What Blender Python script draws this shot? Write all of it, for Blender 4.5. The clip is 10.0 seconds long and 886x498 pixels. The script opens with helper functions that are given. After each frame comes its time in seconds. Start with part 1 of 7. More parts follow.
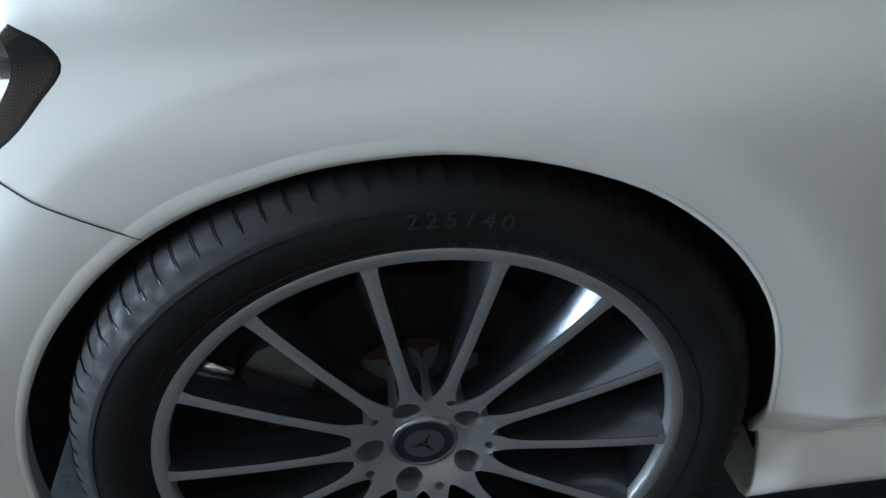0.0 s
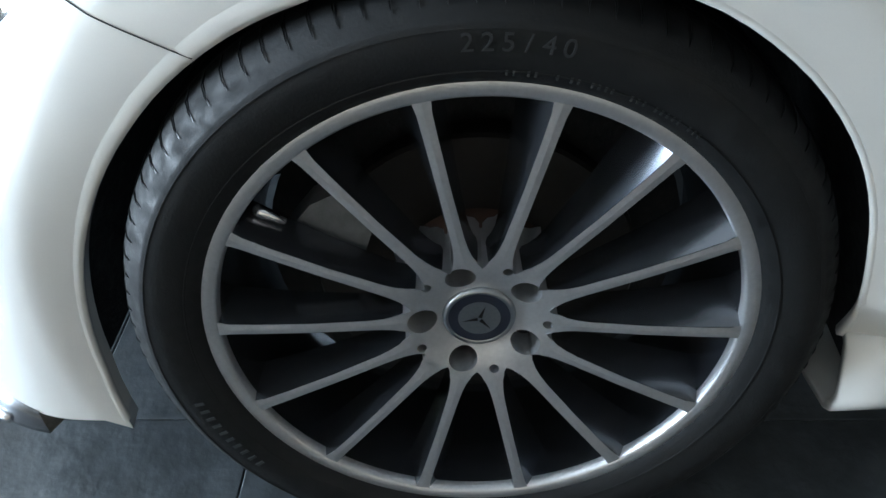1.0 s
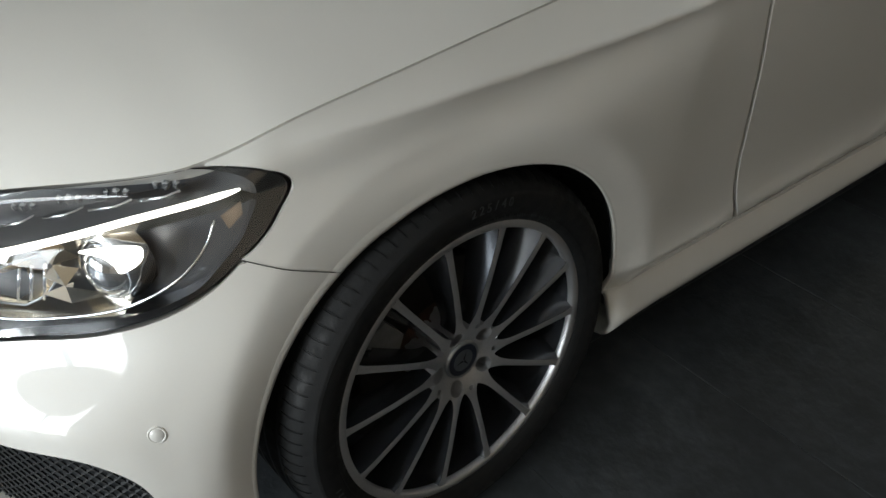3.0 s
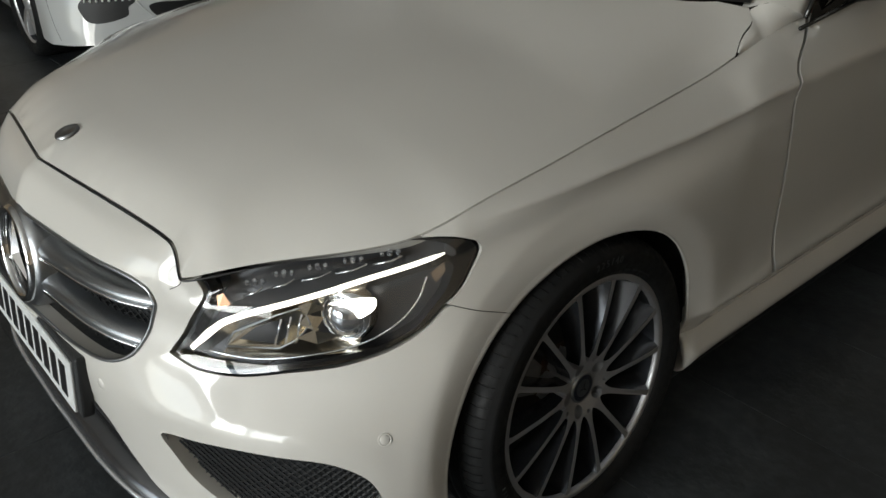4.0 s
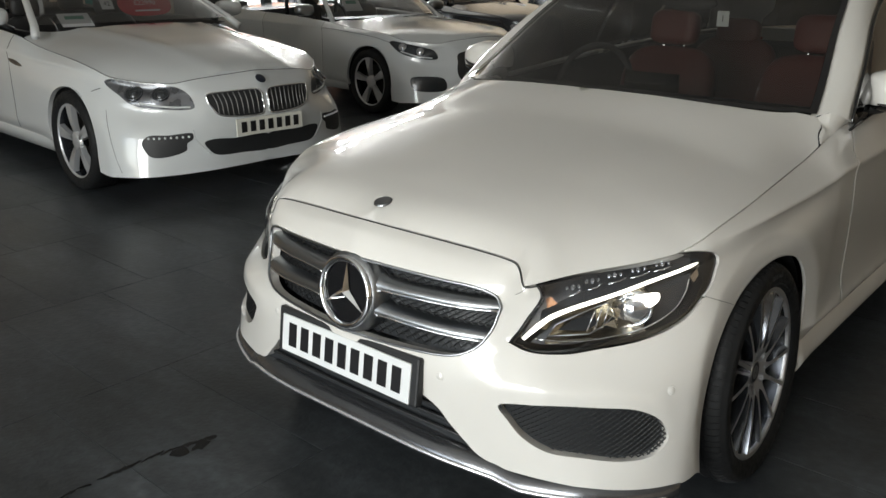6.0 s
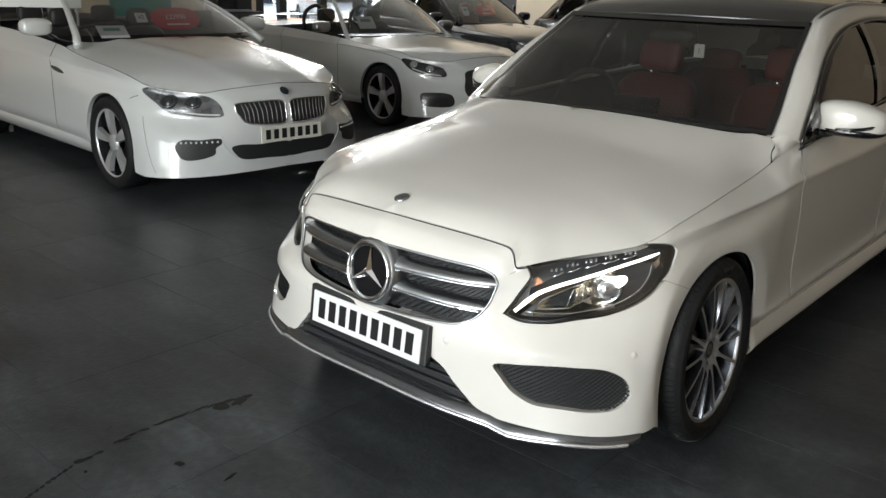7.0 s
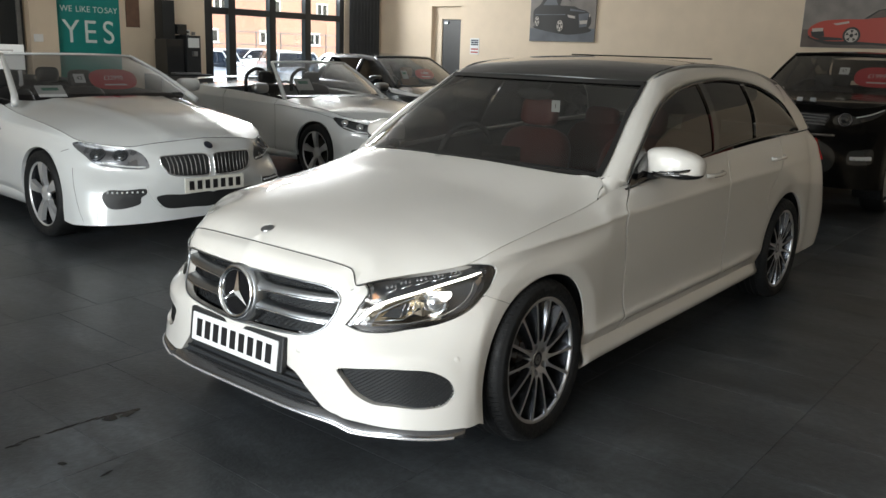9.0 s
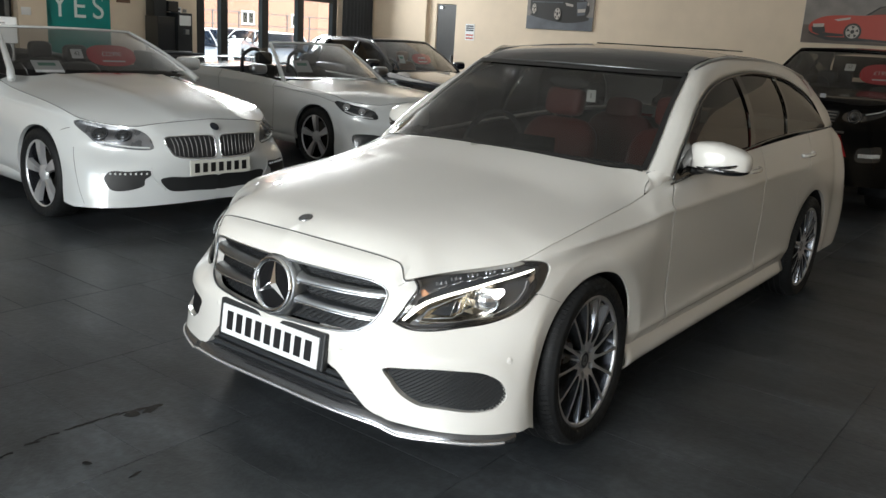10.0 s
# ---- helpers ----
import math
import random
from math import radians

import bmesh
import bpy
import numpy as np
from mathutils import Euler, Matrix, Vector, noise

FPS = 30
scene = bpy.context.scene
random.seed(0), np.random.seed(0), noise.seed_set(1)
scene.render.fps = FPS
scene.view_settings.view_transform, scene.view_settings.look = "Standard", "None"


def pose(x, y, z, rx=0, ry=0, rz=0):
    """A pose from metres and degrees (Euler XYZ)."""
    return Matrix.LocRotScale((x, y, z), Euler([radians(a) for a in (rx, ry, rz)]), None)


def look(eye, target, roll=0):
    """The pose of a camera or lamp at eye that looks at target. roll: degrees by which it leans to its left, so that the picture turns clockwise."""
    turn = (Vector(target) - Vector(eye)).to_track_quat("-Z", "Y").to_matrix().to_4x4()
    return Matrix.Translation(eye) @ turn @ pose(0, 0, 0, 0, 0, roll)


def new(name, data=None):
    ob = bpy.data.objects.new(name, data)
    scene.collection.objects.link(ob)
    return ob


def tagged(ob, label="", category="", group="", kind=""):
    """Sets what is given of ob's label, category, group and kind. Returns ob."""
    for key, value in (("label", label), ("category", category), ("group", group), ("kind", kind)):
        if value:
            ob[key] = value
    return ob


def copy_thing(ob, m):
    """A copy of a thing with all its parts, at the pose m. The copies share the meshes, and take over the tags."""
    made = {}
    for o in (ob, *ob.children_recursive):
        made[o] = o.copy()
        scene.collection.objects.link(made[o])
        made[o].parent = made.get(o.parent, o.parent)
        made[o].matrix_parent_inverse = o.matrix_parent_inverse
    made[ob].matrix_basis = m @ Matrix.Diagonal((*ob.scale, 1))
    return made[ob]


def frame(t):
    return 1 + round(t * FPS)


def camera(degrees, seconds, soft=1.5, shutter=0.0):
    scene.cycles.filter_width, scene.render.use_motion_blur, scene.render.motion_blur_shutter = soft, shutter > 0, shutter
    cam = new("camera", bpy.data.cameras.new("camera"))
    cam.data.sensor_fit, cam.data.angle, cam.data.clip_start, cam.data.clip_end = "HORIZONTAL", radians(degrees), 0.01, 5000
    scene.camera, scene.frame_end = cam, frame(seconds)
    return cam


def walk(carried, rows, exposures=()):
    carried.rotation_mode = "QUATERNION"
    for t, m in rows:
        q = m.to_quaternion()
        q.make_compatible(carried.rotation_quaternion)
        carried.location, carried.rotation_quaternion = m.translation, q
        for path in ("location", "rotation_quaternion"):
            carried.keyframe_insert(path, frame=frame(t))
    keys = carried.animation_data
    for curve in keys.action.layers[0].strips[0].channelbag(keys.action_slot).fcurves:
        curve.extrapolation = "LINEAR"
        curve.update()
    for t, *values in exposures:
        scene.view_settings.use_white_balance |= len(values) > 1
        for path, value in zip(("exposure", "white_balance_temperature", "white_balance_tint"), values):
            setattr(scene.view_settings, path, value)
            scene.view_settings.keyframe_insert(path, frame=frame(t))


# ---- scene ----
cam = camera(55.7, 10.0)
PATH = [
    (0, (1.369, -0.018, 1.01), (-0.148, 0.107, -0.288), -0.5),
    (0.5, (1.404, -0.01, 0.92), (-0.142, -0.076, -0.348), -1.7),
    (1, (1.419, 0.014, 0.898), (-0.088, -0.098, -0.411), -3.4),
    (1.5, (1.447, -0.009, 0.93), (-0.035, -0.06, -0.412), -2.6),
    (2, (1.556, -0.155, 1.073), (0.128, 0.182, -0.286), 1.0),
    (3.5, (1.661, -0.877, 1.337), (0.429, 0.257, 0.243), 0.1),
    (4, (1.737, -1.089, 1.416), (0.391, 0.035, 0.453), -1.3),
    (4.5, (1.723, -1.374, 1.457), (0.477, -0.021, 0.671), -1.1),
    (5, (1.616, -1.677, 1.445), (0.447, -0.209, 0.752), -0.5),
    (5.5, (1.573, -1.961, 1.423), (0.358, -0.509, 0.778), 0.4),
    (6, (1.621, -2.236, 1.44), (0.376, -0.807, 0.803), 0.1),
    (6.2, (1.634, -2.332, 1.475), (0.399, -0.897, 0.828), 1.4),
    (7.3, (2.05, -2.696, 1.513), (0.79, -1.254, 0.936), 1.9),
    (7.5, (2.123, -2.738, 1.518), (0.876, -1.277, 0.962), 2.0),
    (8, (2.331, -2.729, 1.514), (1.089, -1.248, 0.998), 1.5),
    (8.5, (2.511, -2.694, 1.513), (1.28, -1.195, 1.027), 2.1),
    (9, (2.537, -2.674, 1.508), (1.311, -1.162, 1.048), 1.9),
    (9.5, (2.488, -2.666, 1.503), (1.266, -1.15, 1.045), 2.4),
    (10, (2.237, -2.716, 1.488), (1.059, -1.175, 0.999), 3.5),
]
EXPOSURES = [(0, 1.88, 5350, 3), (1.0, 2.6, 5450, 3), (2.0, 2.0, 5650, 4), (3.5, 0.78, 6750, 7), (4.0, 0.62, 6800, 7), (5, 0.92, 6850, 8), (6.2, 1.1, 6750, 8), (7.4, 1.36, 6700, 8), (10, 1.48, 6550, 8)]
walk(cam, [(t, look(eye, target, roll)) for t, eye, target, roll in PATH], EXPOSURES)

# ---- world and light ----
world = bpy.data.worlds.new("sky")
scene.world = world
world.use_nodes = True
wn = world.node_tree
sky = wn.nodes.new("ShaderNodeTexSky")
sky.sky_type, sky.sun_disc = "NISHITA", False
sky.sun_elevation, sky.sun_rotation = radians(32.3), radians(108)
wn.links.new(sky.outputs[0], wn.nodes["Background"].inputs[0])
wn.nodes["Background"].inputs[1].default_value = 0.15


def area(name, at, target, sx, sy, power, color=(1, 1, 1)):
    d = bpy.data.lights.new(name, "AREA")
    d.shape, d.size, d.size_y, d.energy, d.color = "RECTANGLE", sx, sy, power, color
    ob = new(name, d)
    ob.matrix_world = look(at, target)
    return ob


sun_data = bpy.data.lights.new("sun", "SUN")
sun_data.energy, sun_data.angle, sun_data.color = 5.0, radians(0.5), (1, 0.95, 0.88)
sun = new("sun", sun_data)
sun.matrix_world = look((12, -4, 8), (0, 0, 0))
for x0, x1, power in ((-2.6, -0.3, 44), (0.1, 1.5, 122), (1.7, 3.1, 66)):
    area("shop_window_light", ((x0 + x1) / 2, -7.45, 1.7), ((x0 + x1) / 2, 0, 1.2), x1 - x0, 2.7, power, (0.94, 0.97, 1.0))

for y0, y1 in ((6.70, 7.02), (7.20, 7.96), (8.14, 8.85), (9.03, 9.78)):
    area("glazing_light", (-10.66, (y0 + y1) / 2, 2.75), (0, (y0 + y1) / 2 - 2.5, 0.8), y1 - y0, 0.58, 50 * (y1 - y0), (0.94, 0.97, 1.0))


# ---- materials ----
def material(name, color, rough=0.5, metal=0.0, coat=0.0, noise_scale=0, var=0.0, bump=0.0, bump_scale=0, spec=0.5, fine=0):
    m = bpy.data.materials.new(name)
    m.use_nodes = True
    nt = m.node_tree
    b = nt.nodes["Principled BSDF"]
    b.inputs["Base Color"].default_value = (*color, 1)
    b.inputs["Roughness"].default_value = rough
    b.inputs["Metallic"].default_value = metal
    b.inputs["Coat Weight"].default_value = coat
    b.inputs["Coat Roughness"].default_value = 0.04
    b.inputs["Specular IOR Level"].default_value = spec
    tc = nt.nodes.new("ShaderNodeTexCoord")
    if var:
        n = nt.nodes.new("ShaderNodeTexNoise")
        n.inputs["Scale"].default_value, n.inputs["Detail"].default_value = noise_scale, 6
        nt.links.new(tc.outputs["Object"], n.inputs["Vector"])
        r = nt.nodes.new("ShaderNodeMapRange")
        r.inputs["From Min"].default_value, r.inputs["From Max"].default_value = 0.3, 0.7
        r.inputs["To Min"].default_value, r.inputs["To Max"].default_value = 1 - var, 1 + var
        nt.links.new(n.outputs["Fac"], r.inputs["Value"])
        mix = nt.nodes.new("ShaderNodeVectorMath")
        mix.operation = "SCALE"
        mix.inputs[0].default_value = color
        nt.links.new(r.outputs[0], mix.inputs["Scale"])
        nt.links.new(mix.outputs[0], b.inputs["Base Color"])
        rr = nt.nodes.new("ShaderNodeMapRange")
        rr.inputs["From Min"].default_value, rr.inputs["From Max"].default_value = 0.3, 0.7
        rr.inputs["To Min"].default_value, rr.inputs["To Max"].default_value = rough * (1 - var), min(1, rough * (1 + var))
        nt.links.new(n.outputs["Fac"], rr.inputs["Value"])
        nt.links.new(rr.outputs[0], b.inputs["Roughness"])
    if bump:
        n2 = nt.nodes.new("ShaderNodeTexNoise")
        n2.inputs["Scale"].default_value, n2.inputs["Detail"].default_value = bump_scale, 4
        nt.links.new(tc.outputs["Object"], n2.inputs["Vector"])
        bn = nt.nodes.new("ShaderNodeBump")
        bn.inputs["Strength"].default_value, bn.inputs["Distance"].default_value = bump, 0.004
        nt.links.new(n2.outputs["Fac"], bn.inputs["Height"])
        nt.links.new(bn.outputs[0], b.inputs["Normal"])
    return m


def emissive(name, color, strength):
    m = bpy.data.materials.new(name)
    m.use_nodes = True
    b = m.node_tree.nodes["Principled BSDF"]
    b.inputs["Base Color"].default_value = (*color, 1)
    b.inputs["Emission Color"].default_value = (*color, 1)
    b.inputs["Emission Strength"].default_value = strength
    return m


def glass(name, tint=(1, 1, 1), rough=0.0, gloss_min=0.07):
    """Thin pane: part clear, part tinted gloss."""
    m = bpy.data.materials.new(name)
    m.use_nodes = True
    nt = m.node_tree
    out = nt.nodes["Material Output"]
    nt.nodes.remove(nt.nodes["Principled BSDF"])
    clear = nt.nodes.new("ShaderNodeBsdfTransparent")
    clear.inputs[0].default_value = (*tint, 1)
    gloss = nt.nodes.new("ShaderNodeBsdfGlossy")
    gloss.inputs["Roughness"].default_value = rough
    lw = nt.nodes.new("ShaderNodeLayerWeight")
    lw.inputs["Blend"].default_value = 0.5
    pw = nt.nodes.new("ShaderNodeMath")
    pw.operation, pw.inputs[1].default_value = "POWER", 3.5
    nt.links.new(lw.outputs["Facing"], pw.inputs[0])
    fr = nt.nodes.new("ShaderNodeMapRange")
    fr.inputs["To Min"].default_value, fr.inputs["To Max"].default_value = gloss_min, 0.9
    nt.links.new(pw.outputs[0], fr.inputs["Value"])
    mix = nt.nodes.new("ShaderNodeMixShader")
    nt.links.new(fr.outputs[0], mix.inputs[0])
    nt.links.new(clear.outputs[0], mix.inputs[1])
    nt.links.new(gloss.outputs[0], mix.inputs[2])
    nt.links.new(mix.outputs[0], out.inputs[0])
    return m


WHITE = material("pearl_white_paint", (0.68, 0.665, 0.625), 0.35, 0.0, 1.0, 900, 0.015)
WHITE2 = material("cool_white_paint", (0.59, 0.61, 0.61), 0.3, 0.0, 1.0, 700, 0.01)
NAVY = material("dark_blue_paint", (0.012, 0.015, 0.025), 0.25, 0.2, 1.0, 500, 0.1)
BLACK = material("black_paint", (0.008, 0.008, 0.009), 0.2, 0.1, 1.0, 500, 0.1)
RUBBER = material("tyre_rubber", (0.0095, 0.010, 0.0105), 0.66, 0, 0, 60, 0.25, 0.08, 400, 0.28)
PLASTIC = material("black_plastic", (0.016, 0.017, 0.018), 0.5, 0, 0, 120, 0.15, 0.15, 600)
GLOSSBLACK = material("gloss_black_plastic", (0.008, 0.008, 0.009), 0.12, 0, 0.5)
LINER = material("wheelhouse_felt", (0.008, 0.009, 0.011), 0.95, 0, 0, 80, 0.3, 0.4, 200)
CHROME = material("chrome", (0.82, 0.83, 0.85), 0.08, 1.0)
SATIN = material("satin_silver", (0.36, 0.375, 0.39), 0.3, 1.0, 0, 300, 0.06)
ALLOY = material("machined_alloy", (0.58, 0.585, 0.60), 0.36, 0.8, 0.0, 240, 0.06)
ALLOYGREY = material("grey_lacquered_alloy", (0.15, 0.16, 0.18), 0.22, 0.9, 0.3, 100, 0.03)
BARREL = material("wheel_barrel", (0.075, 0.08, 0.092), 0.26, 0.85, 0.0, 60, 0.03)
BUCKET = material("lamp_housing", (0.12, 0.123, 0.13), 0.36, 0.6)
STEEL = material("brake_steel", (0.045, 0.042, 0.040), 0.5, 0.9, 0, 40, 0.2)
CASTGREY = material("cast_alloy_grey", (0.20, 0.205, 0.21), 0.45, 0.6, 0, 80, 0.15, 0.2, 300)
RUST = material("rusty_hub", (0.09, 0.05, 0.035), 0.8, 0.2, 0, 60, 0.4)
MESHBLACK = material("grille_mesh", (0.03, 0.033, 0.036), 0.45, 0.2)
PLATEWHITE = material("plate_white", (0.72, 0.74, 0.74), 0.35)
PLATEYELLOW = material("plate_cream", (0.70, 0.69, 0.62), 0.35)
INK = material("black_ink", (0.01, 0.01, 0.011), 0.4)
GLASS = glass("car_window", (0.72, 0.72, 0.70))
SCREENGLASS = glass("windscreen_glass", (0.48, 0.48, 0.46), 0.0, 0.075)
CONVGLASS = glass("shaded_car_window", (0.55, 0.55, 0.55), 0.0, 0.07)
OBSIDIAN = material("black_car_paint", (0.003, 0.003, 0.003), 0.12, 0, 0, 300, 0.05, spec=0.10)
DARKGLASS = glass("privacy_glass", (0.06, 0.06, 0.06), 0.0, 0.05)
SIDEGLASS = glass("door_window", (0.15, 0.15, 0.145), 0.0, 0.06)
ROOFGLASS = material("black_roof_glass", (0.006, 0.006, 0.007), 0.06, 0, 0.6)
LENS = glass("lamp_lens", (0.93, 0.95, 0.97))
REDLEATHER = material("red_leather", (0.1496, 0.0238, 0.0170), 0.45, 0, 0, 200, 0.12, 0.3, 400)
DASH = material("dark_dashboard", (0.012, 0.012, 0.012), 0.6, 0, 0, 200, 0.1, 0.2, 500)
AMBER = material("amber_reflector", (0.60, 0.30, 0.16), 0.2, 0.5)
DRL = emissive("daytime_light", (1.0, 0.95, 0.85), 1.6)
BEAM = emissive("headlamp_beam", (1.0, 0.96, 0.88), 3.0)
REDLENS = material("red_lamp_lens", (0.45, 0.02, 0.02), 0.12, 0, 0.6)

# headlamp chrome with its golden reflections put into the base colour
REFLECTCHROME = material("chrome_tinted_by_reflection", (0.80, 0.73, 0.61), 0.22, 1.0)
BRIGHTTRIM = material("bright_trim", (0.80, 0.81, 0.83), 0.24, 0.75, 0, 120, 0.05)
DARKCHROME = material("dark_chrome", (0.16, 0.165, 0.175), 0.22, 0.85, 0, 40, 0.05)
CAPBLUE = material("cap_blue", (0.022, 0.026, 0.04), 0.35, 0.3)
SIDEINK = material("sidewall_raised", (0.024, 0.026, 0.028), 0.55)
LENSBALL = material("moulded_clear_optic", (0.52, 0.53, 0.55), 0.06, 0.85, 0.5)
AMBERGREY = material("tail_reflector", (0.45, 0.36, 0.28), 0.2, 0.6)


# ---- shaping tools ----
def spline(xs, ys, x, limit=False):
    """Cubic Hermite through (xs, ys); ys may have several columns. limit: never overshoot."""
    xs, ys, x = np.asarray(xs, float), np.asarray(ys, float), np.asarray(x, float)
    flat = ys.ndim == 1
    if flat:
        ys = ys[:, None]
    h = np.diff(xs)[:, None]
    d = np.diff(ys, axis=0) / h
    m = np.empty_like(ys)
    m[0], m[-1] = d[0], d[-1]
    m[1:-1] = (d[:-1] * h[1:] + d[1:] * h[:-1]) / (h[1:] + h[:-1])
    if limit:
        same = d[:-1] * d[1:] > 0
        m[1:-1] = np.where(same, 2 * d[:-1] * d[1:] / np.where(same, d[:-1] + d[1:], 1), 0)
    k = np.clip(np.searchsorted(xs, x, side="right") - 1, 0, len(xs) - 2)
    hk = h[k]
    t = ((x - xs[k])[..., None]) / hk
    r = ((2 * t**3 - 3 * t**2 + 1) * ys[k] + (t**3 - 2 * t**2 + t) * hk * m[k]
         + (-2 * t**3 + 3 * t**2) * ys[k + 1] + (t**3 - t**2) * hk * m[k + 1])
    return r[..., 0] if flat else r


def smooth_line(points, n, closed=False):
    """n points along a smooth curve through the points, evenly by length."""
    p = np.asarray(points, float)
    if closed:
        p = np.vstack([p[-3:], p, p[:4]])
    c = np.r_[0, np.cumsum(np.linalg.norm(np.diff(p, axis=0), axis=1))]
    if closed:
        a, b = c[3], c[-4]
        x = np.linspace(a, b, n, endpoint=False)
    else:
        x = np.linspace(0, c[-1], n)
    return spline(c, p, x)


def poly_line(points, step):
    """Straight segments between the points, cut to the step; ends included."""
    p = np.asarray(points, float)
    out = []
    for a, b in zip(p[:-1], p[1:]):
        n = max(1, int(math.ceil(np.linalg.norm(b - a) / step)))
        out += [a + (b - a) * i / n for i in range(n)]
    return np.array(out + [p[-1]])


def inside(poly, pts):
    poly, pts = np.asarray(poly), np.asarray(pts)
    x, y = pts[:, 0], pts[:, 1]
    res = np.zeros(len(pts), bool)
    a = poly
    b = np.roll(poly, -1, axis=0)
    for (x0, y0), (x1, y1) in zip(a, b):
        if y0 == y1:
            continue
        hit = ((y0 > y) != (y1 > y)) & (x < (x1 - x0) * (y - y0) / (y1 - y0) + x0)
        res ^= hit
    return res


from mathutils.geometry import delaunay_2d_cdt


def fill2d(outer, holes, du, dv):
    """Triangles over a region with holes, in the surface's own two coordinates."""
    loops = [np.asarray(outer)] + [np.asarray(h) for h in holes]
    pts, edges = [], []
    for lp in loops:
        k = len(pts)
        pts += [tuple(p) for p in lp]
        edges += [(k + i, k + (i + 1) % len(lp)) for i in range(len(lp))]
    lo, hi = loops[0].min(0), loops[0].max(0)
    gu, gv = np.meshgrid(np.arange(lo[0] + du / 2, hi[0], du), np.arange(lo[1] + dv / 2, hi[1], dv))
    gv[:, ::2] += dv / 2
    g = np.c_[gu.ravel(), gv.ravel()]
    ok = inside(loops[0], g)
    for h in loops[1:]:
        ok &= ~inside(h, g)
    g = g[ok]
    bd = np.array(pts)
    scale = np.array([1 / du, 1 / dv])
    if len(g):
        keep = np.ones(len(g), bool)
        for i in range(0, len(g), 500):
            d = ((g[i:i + 500, None] - bd[None]) * scale)
            keep[i:i + 500] = (d**2).sum(-1).min(1) > 0.2
        g = g[keep]
    allp = pts + [tuple(p) for p in g]
    v, _, f, *_ = delaunay_2d_cdt([Vector((p[0] / du, p[1] / dv)) for p in allp], edges, [], 0, 1e-5)
    v = np.array([(p.x * du, p.y * dv) for p in v])
    f = np.array([t for t in f if len(t) == 3])
    c = v[f].mean(1)
    ok = inside(loops[0], c)
    for h in loops[1:]:
        ok &= ~inside(h, c)
    return v, f[ok]


def mesh_object(name, verts, faces, mat, parent=None, label="", smooth=True):
    me = bpy.data.meshes.new(name)
    me.from_pydata([tuple(map(float, v)) for v in verts], [], [tuple(map(int, f)) for f in faces])
    me.polygons.foreach_set("use_smooth", [smooth] * len(me.polygons))
    me.materials.append(mat)
    me.update()
    ob = new(name, me)
    if parent is not None:
        ob.parent = parent
    if label:
        ob["label"] = label
    return ob


def part(name, bm, mat, parent=None, label="", smooth=False):
    me = bpy.data.meshes.new(name)
    bmesh.ops.recalc_face_normals(bm, faces=bm.faces)
    bm.to_mesh(me)
    bm.free()
    me.polygons.foreach_set("use_smooth", [smooth] * len(me.polygons))
    me.materials.append(mat)
    ob = new(name, me)
    if parent is not None:
        ob.parent = parent
    if label:
        ob["label"] = label
    return ob


def box(bm, x0, x1, y0, y1, z0, z1, bevel=0.0, m=None):
    r = bmesh.ops.create_cube(bm, size=1, matrix=Matrix.LocRotScale(((x0 + x1) / 2, (y0 + y1) / 2, (z0 + z1) / 2), None, (abs(x1 - x0), abs(y1 - y0), abs(z1 - z0))))
    vs = r["verts"]
    if bevel:
        es = list({e for v in vs for e in v.link_edges})
        r = bmesh.ops.bevel(bm, geom=es, offset=bevel, segments=2, affect="EDGES", profile=0.5)
        vs = list({v for f in r["faces"] for v in f.verts} | {v for v in vs if v.is_valid})
    if m is not None:
        bmesh.ops.transform(bm, matrix=m, verts=[v for v in vs if v.is_valid])
    return vs


def tube(bm, pts, radius, seg=8, cap=True):
    """A round bar along the points; radius may be one per point."""
    pts = [Vector(p) for p in pts]
    rad = radius if hasattr(radius, "__len__") else [radius] * len(pts)
    rings = []
    for i, p in enumerate(pts):
        d = (pts[min(i + 1, len(pts) - 1)] - pts[max(i - 1, 0)]).normalized()
        a = d.cross(Vector((0, 0, 1)))
        if a.length < 0.05:
            a = d.cross(Vector((0, 1, 0)))
        a.normalize()
        b = d.cross(a)
        rings.append([bm.verts.new(p + rad[i] * (math.cos(t) * a + math.sin(t) * b)) for t in [2 * math.pi * k / seg for k in range(seg)]])
    for r0, r1 in zip(rings[:-1], rings[1:]):
        for k in range(seg):
            bm.faces.new((r0[k], r0[(k + 1) % seg], r1[(k + 1) % seg], r1[k]))
    if cap:
        bm.faces.new(rings[0])
        bm.faces.new(rings[-1])


def lathe(bm, profile, seg=64, axis="x", close=False):
    """Turn (radius, offset) pairs about the axis."""
    rings = []
    for r, o in profile:
        ring = []
        for k in range(seg):
            t = 2 * math.pi * k / seg
            c, s = r * math.cos(t), r * math.sin(t)
            ring.append(bm.verts.new((o, s, c) if axis == "x" else (s, c, o) if axis == "z" else (s, o, c)))
        rings.append(ring)
    pairs = list(zip(rings[:-1], rings[1:]))
    if close:
        pairs.append((rings[-1], rings[0]))
    for a, b in pairs:
        for k in range(seg):
            bm.faces.new((a[k], a[(k + 1) % seg], b[(k + 1) % seg], b[k]))
    return rings


def loft(lines, thick=0.0, inward=None):
    """Vertices and quads through rows of equal length."""
    L = np.asarray(lines, float)
    n, m = L.shape[:2]
    v = L.reshape(-1, 3)
    f = [(i * m + j, i * m + j + 1, (i + 1) * m + j + 1, (i + 1) * m + j) for i in range(n - 1) for j in range(m - 1)]
    return v, f


